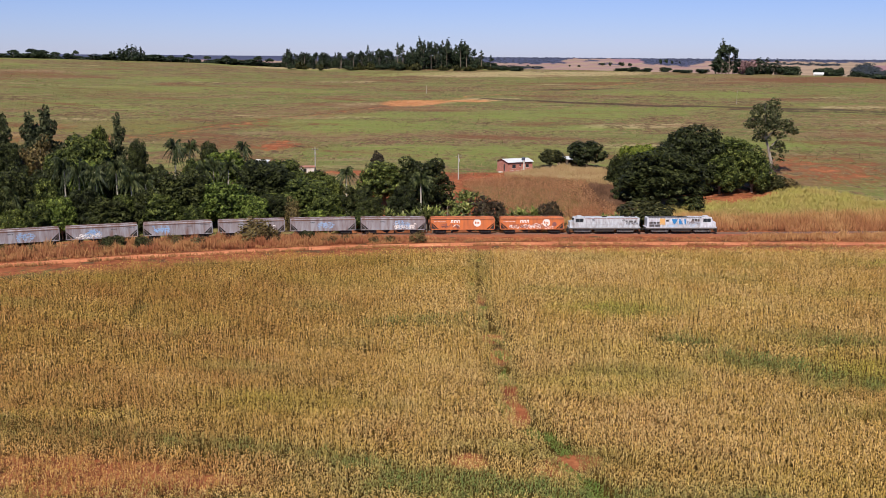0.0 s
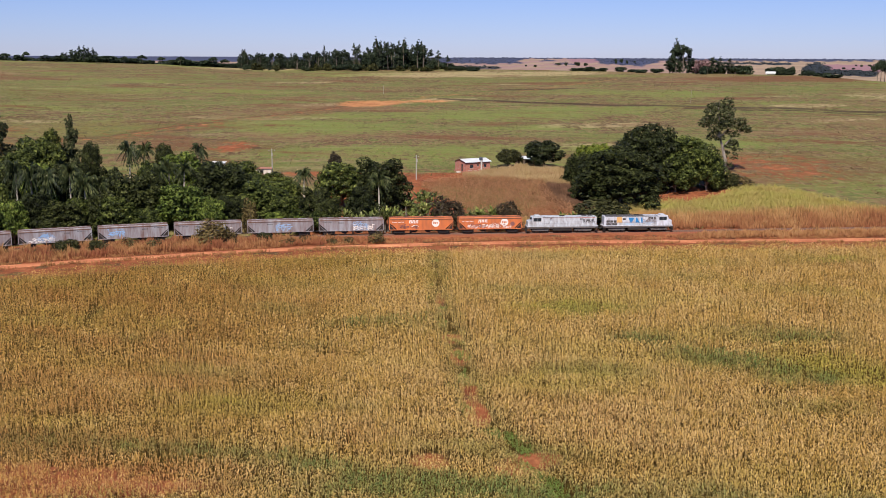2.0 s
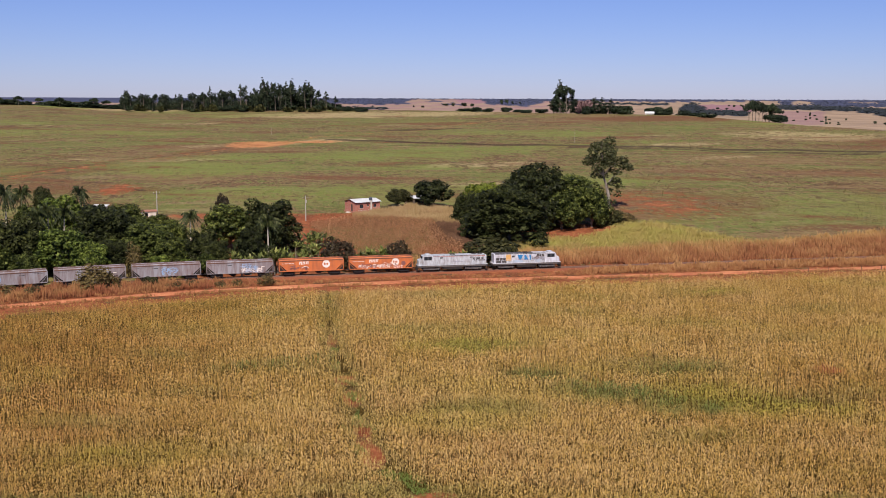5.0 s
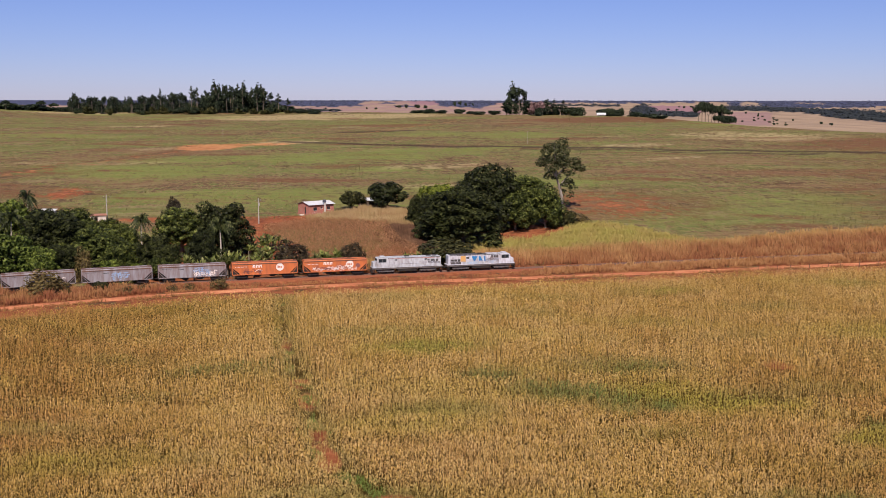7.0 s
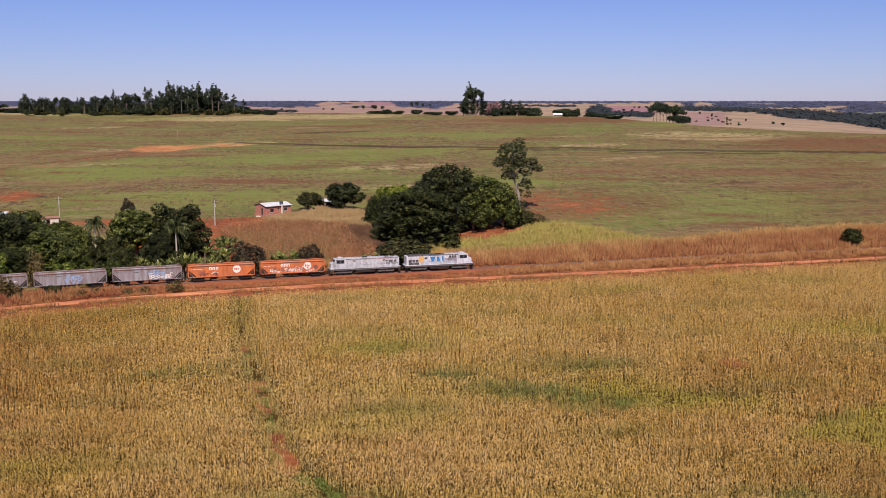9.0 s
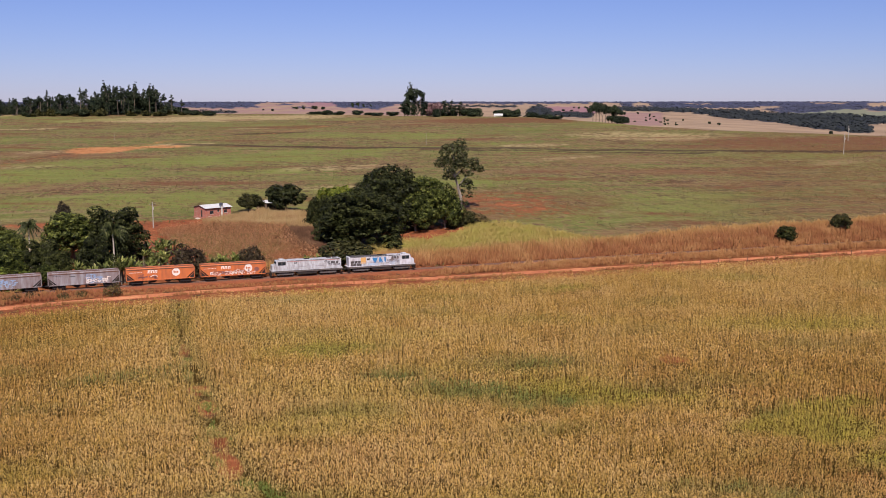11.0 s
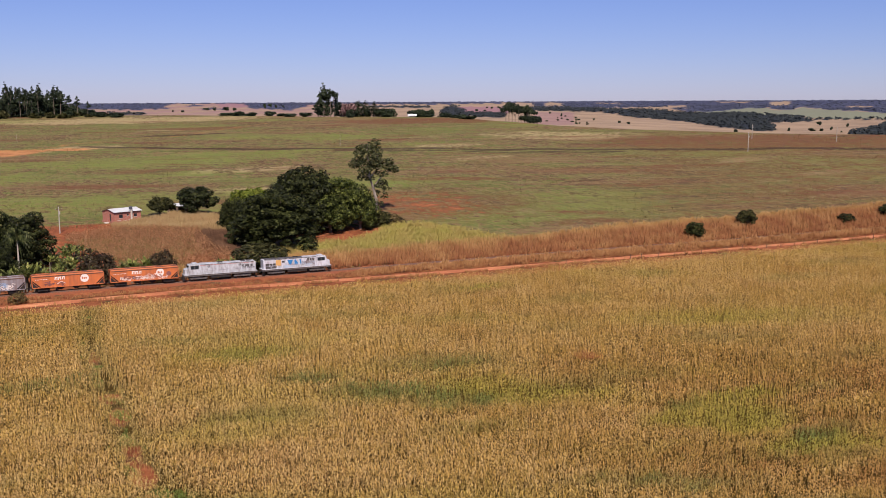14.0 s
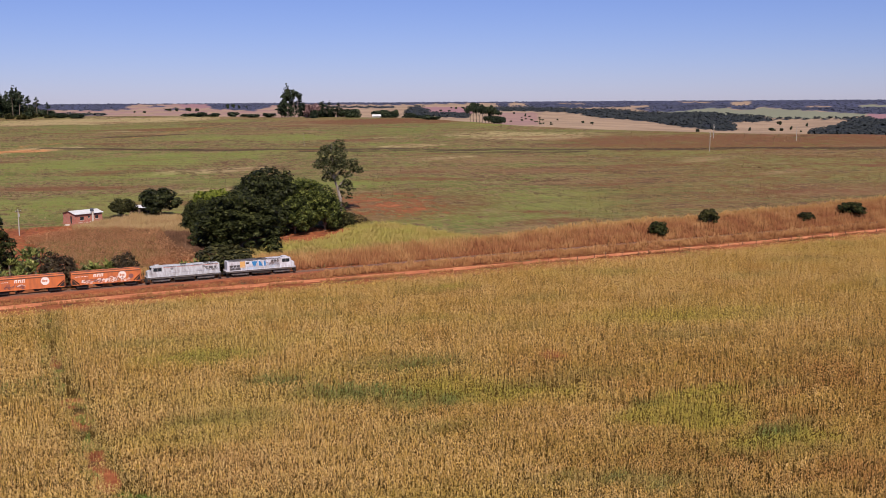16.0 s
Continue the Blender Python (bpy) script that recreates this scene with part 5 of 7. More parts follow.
        for x in (-7.9, 7.9):
            bm = bmesh.new()
            for k in range(4):
                box(bm, x - 0.25, sy * 1.1, 0.35 + 0.25 * k, x + 0.25, sy * 1.38, 0.39 + 0.25 * k)
            box(bm, x - 0.28, sy * 1.1, 0.3, x - 0.25, sy * 1.38, 1.1)
            box(bm, x + 0.25, sy * 1.1, 0.3, x + 0.28, sy * 1.38, 1.1)
            part("steps", bm, UNDER, lo)
    bm = bmesh.new()
    for y0, y1 in ((-1.0, -0.08), (0.08, 1.0)):
        box(bm, 7.05, y0, 2.95, 7.22, y1, 3.5, 0.01)
    part("windscreen", bm, GLASS, cab)
    bm = bmesh.new()
    box(bm, 5.2, -0.5, 3.7, 6.3, 0.5, 3.98, 0.06)
    part("number_box", bm, paint, cab)
    for y in (-0.2, 0.2):
        part("headlight", rod(bmesh.new(), (7.1, y, 3.5), (7.2, y, 3.48), 0.1, 0.1, 12), MARK_WHITE, cab, "round headlight")
    part("roof_panel", box(bmesh.new(), -7.5, -1.1, 3.6, 4.62, 1.1, 3.67, 0.02), DARK_GREY if lead else LOCO_GREY, hood, "grimy roof panel")
    for x in (-6.6, -5.2):
        bm = bmesh.new()
        rod(bm, (x, 0, 3.6), (x, 0, 3.78), 0.6, 0.6, 18)
        part("radiator_fan", bm, DARK_GREY, hood)
    bm = bmesh.new()
    box(bm, -0.6, -0.4, 3.6, 0.5, 0.4, 3.86, 0.05)
    part("exhaust_stack", bm, UNDER, hood)
    bm = bmesh.new()
    box(bm, 1.6, -0.9, 3.6, 4.4, 0.9, 3.74, 0.05)
    part("roof_hatch", bm, paint, hood)
    bm = bmesh.new()
    prism(bm, ((-2.3, 1.08), (2.3, 1.08), (2.2, 0.42), (-2.2, 0.42)), -1.2, 1.2)
    bmesh.ops.bevel(bm, geom=list(bm.edges), offset=0.06, segments=2, profile=0.6, affect="EDGES")
    part("fuel_tank", bm, UNDER, lo)
    for sx in (-1, 1):
        bm = bmesh.new()
        rod(bm, (sx * 8.1, 0, 0.86), (sx * 8.6, 0, 0.86), 0.12, 0.12, 8)
        box(bm, sx * 8.5, -0.12, 0.72, sx * 8.72, 0.12, 1.0, 0.03)
        part("coupler", bm, UNDER, lo)
        bogie(lo, sx * 4.95, 3, 1.55, 0.46)
    bm = bmesh.new()
    prism(bm, ((8.15, 0.25), (8.45, 0.25), (8.2, 1.0), (8.12, 1.0)), -1.2, 1.2)
    part("pilot", bm, UNDER, lo)
    return lo


def build_train():
    s = float(np.interp(TRAIN_FRONT, arc_x, arc_s))

    def seat(ob, length, turn=0):
        nonlocal s
        x, y, head = on_track(s - length / 2)
        ob.matrix_basis = pose(x, y, z_at(x, y) + RAIL_TOP, 0, 0, head + turn)
        s -= length

    seat(locomotive(True), 17.6)
    seat(locomotive(False), 17.6, 180)
    first = hopper(ORANGE, "orange", 3, "faded orange grain hopper wagon with white marks and graffiti")
    seat(first, 15.7)
    seat(hopper(ORANGE, "orange", 4, "faded orange grain hopper wagon with a white round emblem"), 15.7)
    greys = [hopper(GREY_WAGON, "grey", k, "dusty grey grain hopper wagon with faded blue graffiti") for k in (7, 8)]
    seat(greys[0], 15.7)
    seat(greys[1], 15.7)
    for k in range(5):
        x, y, head = on_track(s - 15.7 / 2)
        copy_thing(greys[k % 2], pose(x, y, z_at(x, y) + RAIL_TOP, 0, 0, head + (180 if k in (1, 2) else 0)))
        s -= 15.7


TRAIN_FRONT = 63.0
build_train()

# ---------------------------------------------------------------- trees: prototypes stand at the origin and are copied into place
def leaf_cloud(name, clumps, per_area, size, seed, flat=0.32, droop=0.0):
    """Leaf blades over the skins of many clumps; each clump is centre and radii."""
    r = np.random.default_rng(seed)
    V = []
    for cx, cy, cz, rx, ry, rz in clumps:
        area = 4 * np.pi * ((rx * ry) ** 1.6 / 3 + (rx * rz) ** 1.6 / 3 + (ry * rz) ** 1.6 / 3) ** (1 / 1.6)
        n = max(6, int(area * per_area))
        d = r.normal(0, 1, (n, 3))
        d /= np.linalg.norm(d, axis=1)[:, None]
        depth = 1 - 0.28 * r.uniform(0, 1, n) ** 1.5 + 0.06 * r.normal(0, 1, n)
        p = np.array([cx, cy, cz]) + d * np.array([rx, ry, rz]) * depth[:, None]
        if len(clumps) > 14:                                      # none deep inside its neighbours
            q = (p[:, None, :] - np.array(clumps)[None, :, :3]) / np.array(clumps)[None, :, 3:]
            out = (np.sum(q * q, 2) < 0.42).sum(1) < 1
            p, d, n = p[out], d[out], int(out.sum())
        nrm = d * np.array([1 / rx, 1 / ry, 1 / rz]) * min(rx, rz) + r.normal(0, flat, (n, 3)) + np.array([0, 0, 0.35])
        nrm /= np.linalg.norm(nrm, axis=1)[:, None]
        u = np.cross(nrm, r.normal(0, 1, (n, 3)))
        u /= np.linalg.norm(u, axis=1)[:, None]
        v = np.cross(nrm, u)
        s = (size * r.uniform(0.6, 1.35, n))[:, None]
        v[:, 2] -= droop
        q = np.stack([p - u * s * 0.6, p + u * s * 0.55 - v * s * 0.38 + nrm * s * 0.1, p + u * s * 0.35 + v * s * 0.5], 1)
        V.append(q.reshape(-1, 3))
    V = np.concatenate(V)
    n = len(V) // 3
    return numpy_mesh(name, V, np.arange(3 * n), np.full(n, 3))


def limbs(bm, base, tips, r0, seed, bend=0.25):
    """Tapered limbs from a base point to each tip, each in three bent pieces."""
    r = np.random.default_rng(seed)
    b = Vector(base)
    for tip in tips:
        t = Vector(tip)
        k = (t - b).length
        a1 = b.lerp(t, 0.38) + Vector(r.normal(0, bend * 0.3, 3)) + Vector((0, 0, 0.06 * k))
        a2 = b.lerp(t, 0.72) + Vector(r.normal(0, bend * 0.3, 3)) + Vector((0, 0, 0.05 * k))
        rod(bm, b, a1, r0, r0 * 0.72, 6)
        rod(bm, a1, a2, r0 * 0.72, r0 * 0.45, 6)
        rod(bm, a2, t, r0 * 0.45, r0 * 0.15, 5)


def dome_clumps(width, height, low, n, seed, size):
    """Clumps over a dome-shaped crown."""
    r = np.random.default_rng(seed)
    out = []
    for k in range(n):
        a = k * 2.399963
        t = (k + 0.5) / n
        up = 0.93 * t ** 0.75
        rad = math.sqrt(max(0.0, 1 - (up * 0.96) ** 2.2))
        j = r.uniform(0.62, 1.16)
        x, y = math.cos(a) * rad * j * (width / 2 - size * 0.7), math.sin(a) * rad * j * (width / 2 - size * 0.7)
        z = low + up * (height - low - size * 0.65) * r.uniform(0.82, 1.06) + size * 0.1
        s = size * r.uniform(0.5, 1.5)
        out.append((x, y, z, s, s, s * r.uniform(0.65, 0.85)))
    return out


def broad_tree(name, label, width, height, low, n, size, leaf, per_area, material, seed, group="trees behind the track", category="tree"):
    t = thing(name, label, category, group)
    cl = dome_clumps(width, height, low, n, seed, size)
    bm = bmesh.new()
    rod(bm, (0, 0, -0.6), (0.1, 0.05, max(low, 1.2)), 0.028 * height + 0.06, 0.02 * height + 0.05, 9)
    tips = [(c[0] * 0.8, c[1] * 0.8, c[2]) for c in cl[:: max(1, n // 9)]]
    limbs(bm, (0.1, 0.05, max(low, 1.2) * 0.9), tips, 0.012 * height + 0.04, seed)
    part("trunk", bm, BARK, t)
    inner = [(0, 0, low + (height - low) * 0.42, width * 0.3, width * 0.3, (height - low) * 0.34)]
    part("crown", leaf_cloud("crown", cl + inner, per_area, leaf, seed), material, t)
    return t


def tall_eucalyptus():
    t = thing("eucalyptus_tree", "tall thin eucalyptus with pale trunk and airy grey-green crown", "tree", "trees by the meadow")
    bm = bmesh.new()
    pts = [(0, 0, -0.6), (0.1, 0, 3.5), (-0.5, 0, 7), (-1.2, 0.1, 10.5), (-1.3, 0, 14), (-1.7, 0, 18.5)]
    for k, (a, b) in enumerate(zip(pts, pts[1:])):
        rod(bm, a, b, 0.36 - 0.06 * k, 0.30 - 0.06 * k, 8)
    limbs(bm, (-0.5, 0, 7), [(2.3, 0.3, 8.2), (3.2, -0.4, 12.6)], 0.16, 3)
    limbs(bm, (-1.1, 0.1, 10), [(2.6, 0.5, 14.4), (-3.6, 0.2, 13), (-4.3, -0.3, 15.2)], 0.15, 4)
    limbs(bm, (-1.3, 0, 13.5), [(0.7, 0.4, 17.5), (-3.4, 0.3, 18), (-1.5, 0, 20)], 0.12, 5)
    part("trunk", bm, SMOOTH_BARK, t)
    r = np.random.default_rng(77)
    cl = []
    for x, z, s in ((-1.5, 19.6, 1.5), (-2.9, 18.6, 1.5), (-0.1, 18.9, 1.4), (-3.9, 17.2, 1.2), (0.6, 17.2, 1.4), (-4.5, 15.4, 1.5), (-2.4, 16.0, 1.7), (-0.6, 15.6, 1.6), (1.3, 15.2, 1.5), (2.9, 14.6, 1.5),
                    (-3.9, 13.4, 1.5), (-2.3, 13.2, 1.2), (3.6, 13.0, 1.4), (1.8, 13.2, 1.2), (4.4, 12.2, 0.9), (0.0, 13.6, 1.2), (-3.0, 11.3, 0.9), (2.4, 8.6, 1.3), (3.1, 7.6, 1.4), (2.0, 6.9, 1.2), (3.9, 6.6, 0.9), (1.0, 4.2, 0.9), (2.6, 4.0, 0.8), (0.2, 3.0, 1.1), (1.6, 2.2, 1.0), (-1.2, 9.4, 1.0), (-2.6, 10.4, 1.1), (0.9, 7.4, 1.2), (-1.6, 17.6, 1.7), (-0.8, 14.2, 1.3), (1.0, 16.2, 1.3), (2.2, 11.6, 1.1), (-3.2, 14.6, 1.4), (0.3, 10.6, 1.0), (1.6, 9.4, 1.0), (-1.8, 12.0, 1.0), (0.6, 5.6, 1.0), (3.0, 5.2, 0.9)):
        s = s * (0.62 if z < 9.5 else 0.95)
        for k in range(3):
            w = s * r.uniform(0.5, 0.8)
            cl.append((0.78 * x - 0.1 + r.normal(0, 0.55) * s, r.normal(0, 0.9), z + r.normal(0, 0.45) * s, w, w, w * r.uniform(0.95, 1.35)))
    part("crown", leaf_cloud("crown", cl, 9.0, 0.36, 78, 0.8, 0.5), EUC_LEAF, t)
    return t


def grove_eucalyptus(seed, height, bare):
    """A plantation eucalyptus seen from far off; bare: the share of its stem below the first leaves."""
    t = thing("eucalyptus_tree", "slim tall eucalyptus of the plantation on the crest", "tree", "eucalyptus grove")
    r = np.random.default_rng(seed)
    bm = bmesh.new()
    lean = r.normal(0, 0.4, 2)
    top = (lean[0], lean[1], height * 0.95)
    rod(bm, (0, 0, -1), top, 0.3, 0.07, 6)
    cl = []
    n = 12 if bare < 0.4 else 8
    for k in range(n):
        u = k / (n - 1)
        z = height * (bare + (0.97 - bare) * u)
        w = (1.75 if bare > 0.4 else 2.3) * math.sin(math.pi * (0.28 + 0.62 * u)) * r.uniform(0.55, 1.3)
        a = k * 2.4 + r.uniform(-0.5, 0.5)
        out = w * r.uniform(0.2, 0.95)
        cl.append((math.cos(a) * out + lean[0] * u, math.sin(a) * out + lean[1] * u, z, w * 0.75, w * 0.75, w * r.uniform(0.6, 0.95)))
    limbs(bm, (0, 0, height * max(bare, 0.3) * 0.9), [c[:3] for c in cl[::3]], 0.1, seed)
    part("trunk", bm, BARK, t)
    part("crown", leaf_cloud("crown", cl, 2.6, 0.9, seed, 0.9, 0.2), FAR_LEAF, t)
    return t


def palm(seed, trunk, skirt):
    t = thing("palm_tree", "feathery palm with a pale trunk and drooping fronds", "palm", "palms behind the track")
    r = np.random.default_rng(seed)
    bm = bmesh.new()
    lean = r.normal(0, 0.35, 2)
    for k in range(5):
        a, b = k / 5, (k + 1) / 5
        rod(bm, (lean[0] * a * a, lean[1] * a * a, trunk * a - 0.4 * (k == 0)), (lean[0] * b * b, lean[1] * b * b, trunk * b), 0.19 - 0.012 * k, 0.18 - 0.012 * k, 8)
    part("trunk", bm, PALE_BARK, t)
    V, C, S = [], [], []
    top = np.array([lean[0], lean[1], trunk])
    for f in range(50 if skirt else 40):
        a = f * 2.399963 + r.uniform(-0.2, 0.2)
        rise = r.uniform(-1.15, 1.25) if skirt else r.uniform(-0.55, 1.25)
        length = r.uniform(2.5, 3.3)
        way = np.array([math.cos(a), math.sin(a), 0])
        side = np.array([-math.sin(a), math.cos(a), 0])
        pts = []
        for k in range(9):
            u = k / 8
            pts.append(top + way * length * u * (math.cos(rise) * 0.85 + 0.15) + np.array([0, 0, length * (math.sin(rise) * u - 0.58 * u * u)]))
        for k in range(1, 9):
            for sd in (-1, 1):
                l = 0.56 * math.sin(math.pi * (0.12 + 0.82 * k / 8)) + 0.08
                base = pts[k - 1] * 0.5 + pts[k] * 0.5
                tip = base + side * sd * l * r.uniform(0.3, 0.6) + way * l * 0.3 - np.array([0, 0, l * r.uniform(0.8, 1.3)])
                i = len(V)
                V += [pts[k - 1], pts[k], tip]
                C += [i, i + 1, i + 2]
                S.append(3)
    part("fronds", numpy_mesh("fronds", np.array(V), np.array(C), np.array(S)), PALM_LEAF, t)
    return t


def banana(seed):
    t = thing("banana_plant", "clump of banana plants with torn light green leaves", "banana plant", "banana plants behind the track")
    r = np.random.default_rng(seed)
    V, C, S = [], [], []
    for stem in range(5):
        bx, by = r.normal(0, 1.0, 2)
        h = r.uniform(1.3, 2.4)
        part("stem", rod(bmesh.new(), (bx, by, -0.3), (bx * 1.05, by * 1.05, h), 0.15, 0.08, 7), BARK, t)
        for f in range(11):
            a = f * 0.62 + r.uniform(0, 0.5)
            L, w, rise = r.uniform(1.7, 2.6), r.uniform(0.13, 0.23), r.uniform(0.6, 1.5)
            way, side = np.array([math.cos(a), math.sin(a), 0]), np.array([-math.sin(a), math.cos(a), 0])
            i = len(V)
            for k in range(6):
                u = k / 5
                p = np.array([bx, by, h]) + way * L * u * math.cos(rise) + np.array([0, 0, L * (math.sin(rise) * u - 0.34 * u * u)])
                ww = w * math.sin(math.pi * (0.08 + 0.86 * u)) * r.uniform(0.75, 1.1)
                V += [p - side * ww - np.array([0, 0, 0.1 * ww]), p, p + side * ww - np.array([0, 0, 0.1 * ww])]
            for k in range(5):
                j = i + 3 * k
                C += [j, j + 1, j + 4, j + 3, j + 1, j + 2, j + 5, j + 4]
                S += [4, 4]
    part("leaves", numpy_mesh("leaves", np.array(V), np.array(C), np.array(S)), BANANA_LEAF, t)
    return t


def conifer_like(seed):
    t = thing("columnar_tree", "narrow dark tree with a pointed airy crown", "tree", "trees behind the track")
    r = np.random.default_rng(seed)
    bm = bmesh.new()
    rod(bm, (0, 0, -0.5), (0.1, 0, 10.5), 0.24, 0.05, 7)
    cl = []
    tips = []
    for k in range(40):
        z = 2.2 + 8.6 * k / 39
        w = 2.4 * (1 - 0.78 * (k / 39) ** 1.6) * r.uniform(0.45, 1.4)
        a = k * 2.4
        cl.append((math.cos(a) * w * 0.7, math.sin(a) * w * 0.7, z, w * 0.55, w * 0.55, r.uniform(0.6, 0.95)))
        tips.append((math.cos(a) * w * 0.7, math.sin(a) * w * 0.7, z))
    limbs(bm, (0, 0, 4.5), tips[::4], 0.06, seed)
    part("trunk", bm, BARK, t)
    part("crown", leaf_cloud("crown", cl, 12.0, 0.4, seed, 0.7, 0.2), EUC_LEAF, t)
    return t


def far_tree(seed, w, h, material=None):
    t = thing("far_tree", "small dark savanna tree on the skyline", "tree", "far trees")
    r = np.random.default_rng(seed)
    bm = bmesh.new()
    rod(bm, (0, 0, -1), (0, 0, h * 0.5), 0.35, 0.2, 6)
    part("trunk", bm, BARK, t)
    cl = [(r.uniform(-0.5, 0.5) * w * 0.7, r.uniform(-0.5, 0.5) * w * 0.7, h * r.uniform(0.18, 0.78), w * r.uniform(0.2, 0.32), w * 0.25, h * 0.22) for k in range(11)]
    part("crown", leaf_cloud("crown", cl, 1.1, 1.35, seed, 0.9), material or FAR_LEAF, t)
    return t


def umbrella_tree(seed):
    """A savanna tree with a bare stem and a flat spreading head."""
    t = thing("umbrella_tree", "flat-topped savanna tree with a bare forked stem", "tree", "far trees")
    r = np.random.default_rng(seed)
    cl = [(4.4 * math.cos(k * 2.4) * math.sqrt(k / 14), 4.4 * math.sin(k * 2.4) * math.sqrt(k / 14), 6.6 - 1.2 * k / 14 + r.uniform(-0.3, 0.5), r.uniform(1.1, 1.9), r.uniform(1.1, 1.9), r.uniform(0.6, 1.0)) for k in range(15)]
    bm = bmesh.new()
    rod(bm, (0, 0, -1), (0.2, 0, 3.2), 0.3, 0.2, 7)
    limbs(bm, (0.2, 0, 3.0), [c[:3] for c in cl[2::3]], 0.13, seed)
    part("trunk", bm, BARK, t)
    part("crown", leaf_cloud("crown", cl, 2.6, 0.9, seed, 0.8), FAR_LEAF, t)
    return t


PROTO = {
    "mango": [broad_tree("mango_tree", "large dense dark green mango tree", 13, 12, 0.7, 120, 1.15, 0.42, 9.5, MANGO, 101), broad_tree("mango_tree", "large dense dark green mango tree", 13, 12, 0.6, 100, 1.3, 0.42, 9.5, MANGO, 102)],
    "mid": [broad_tree("broadleaf_tree", "mid-green broadleaf tree with an uneven crown", 9, 9.5, 1.6, 70, 0.95, 0.4, 10.5, MID_LEAF, 103), broad_tree("broadleaf_tree", "mid-green broadleaf tree with an uneven crown", 9, 9.5, 1.2, 58, 1.05, 0.4, 10.5, MID_LEAF, 104)],
    "light": [broad_tree("light_green_tree", "bright light green broadleaf tree", 8, 8, 1.0, 58, 0.88, 0.38, 11, LIGHT_LEAF, 105)],
    "yellow": [broad_tree("yellow_green_tree", "broad low tree with yellow-green leaves", 9, 7, 1.2, 44, 1.1, 0.4, 12, YELLOW_LEAF, 106)],
    "bush": [broad_tree("bush", "dense round dark olive bush", 5, 3.4, 0.2, 34, 0.8, 0.3, 20, OLIVE_LEAF, 107, "bushes by the track", "bush"), broad_tree("bush", "dense round dark olive bush", 5, 3.4, 0.2, 30, 0.85, 0.3, 20, MANGO, 108, "bushes by the track", "bush")],
    "yard": [broad_tree("broadleaf_tree", "dark olive tree with an open uneven crown", 8, 8, 2.3, 30, 1.05, 0.42, 11, OLIVE_LEAF, 125, "trees by the house"), broad_tree("broadleaf_tree", "dark olive tree with an open uneven crown", 8, 8, 2.0, 26, 1.15, 0.42, 11, MANGO, 126, "trees by the house")],
    "brown": [broad_tree("bush", "dense round brownish dark bush", 5, 3.4, 0.2, 32, 0.8, 0.28, 22, BROWN_LEAF, 119, "bushes by the track", "bush")],
    "dry": [broad_tree("dry_bush", "thin reddish-brown bush, half dry", 4, 4, 0.5, 24, 0.8, 0.3, 9.0, DRY_LEAF, 109, "bushes by the track", "bush")],
    "palm": [palm(110, 7.0, True), palm(111, 6.0, False)],
    "banana": [banana(112), banana(113)],
    "column": [conifer_like(114)],
    "eucalyptus": [tall_eucalyptus()],
    "grove": [grove_eucalyptus(116, 20, 0.12), grove_eucalyptus(117, 22, 0.2), grove_eucalyptus(118, 17, 0.08)],
    "emergent": [grove_eucalyptus(127, 24, 0.66), grove_eucalyptus(128, 24, 0.56), grove_eucalyptus(129, 24, 0.74)],
    "far": [far_tree(120, 11, 8), far_tree(121, 14, 9), far_tree(122, 8, 9)],
    "scrub": [far_tree(130, 9, 5, OLIVE_LEAF)],
    "umbrella": [umbrella_tree(132)],
    "pink": [far_tree(123, 9, 9, PINK_BLOOM)],
}


def true_size(ob):
    """Mean width and height of a prototype's leaves."""
    co = [v.co for c in ob.children if c.name.split(".")[0] in ("crown", "fronds", "leaves") for v in c.data.vertices]
    wx, wy = (np.percentile([c[i] for c in co], 98.5) - np.percentile([c[i] for c in co], 1.5) for i in (0, 1))
    return (wx + wy) / 2, np.percentile([c[2] for c in co], 99.5)


SIZE = {kind: [true_size(ob) for ob in obs] for kind, obs in PROTO.items()}
used = set()


def plant(kind, x, y, width, height, k=None):
    """Stand one tree of a kind on the land, with its width and height in metres; the first use takes the prototype itself."""
    protos = PROTO[kind]
    i = (int(abs(x) * 3 + abs(y)) if k is None else k) % len(protos)
    sx, sz = width / SIZE[kind][i][0], height / SIZE[kind][i][1]
    turn = 0.0 if kind == "eucalyptus" else (x * 37.7 + y * 11.3) % 360
    at = pose(x, y, z_at(x, y), 0, 0, turn)
    ob = protos[i]
    if (kind, i) in used:
        return copy_thing(ob, at @ Matrix.Diagonal((sx / ob.scale[0], sx / ob.scale[1], sz / ob.scale[2], 1)))
    used.add((kind, i))
    ob.matrix_basis = at @ Matrix.Diagonal((sx, sx, sz, 1))
    return ob


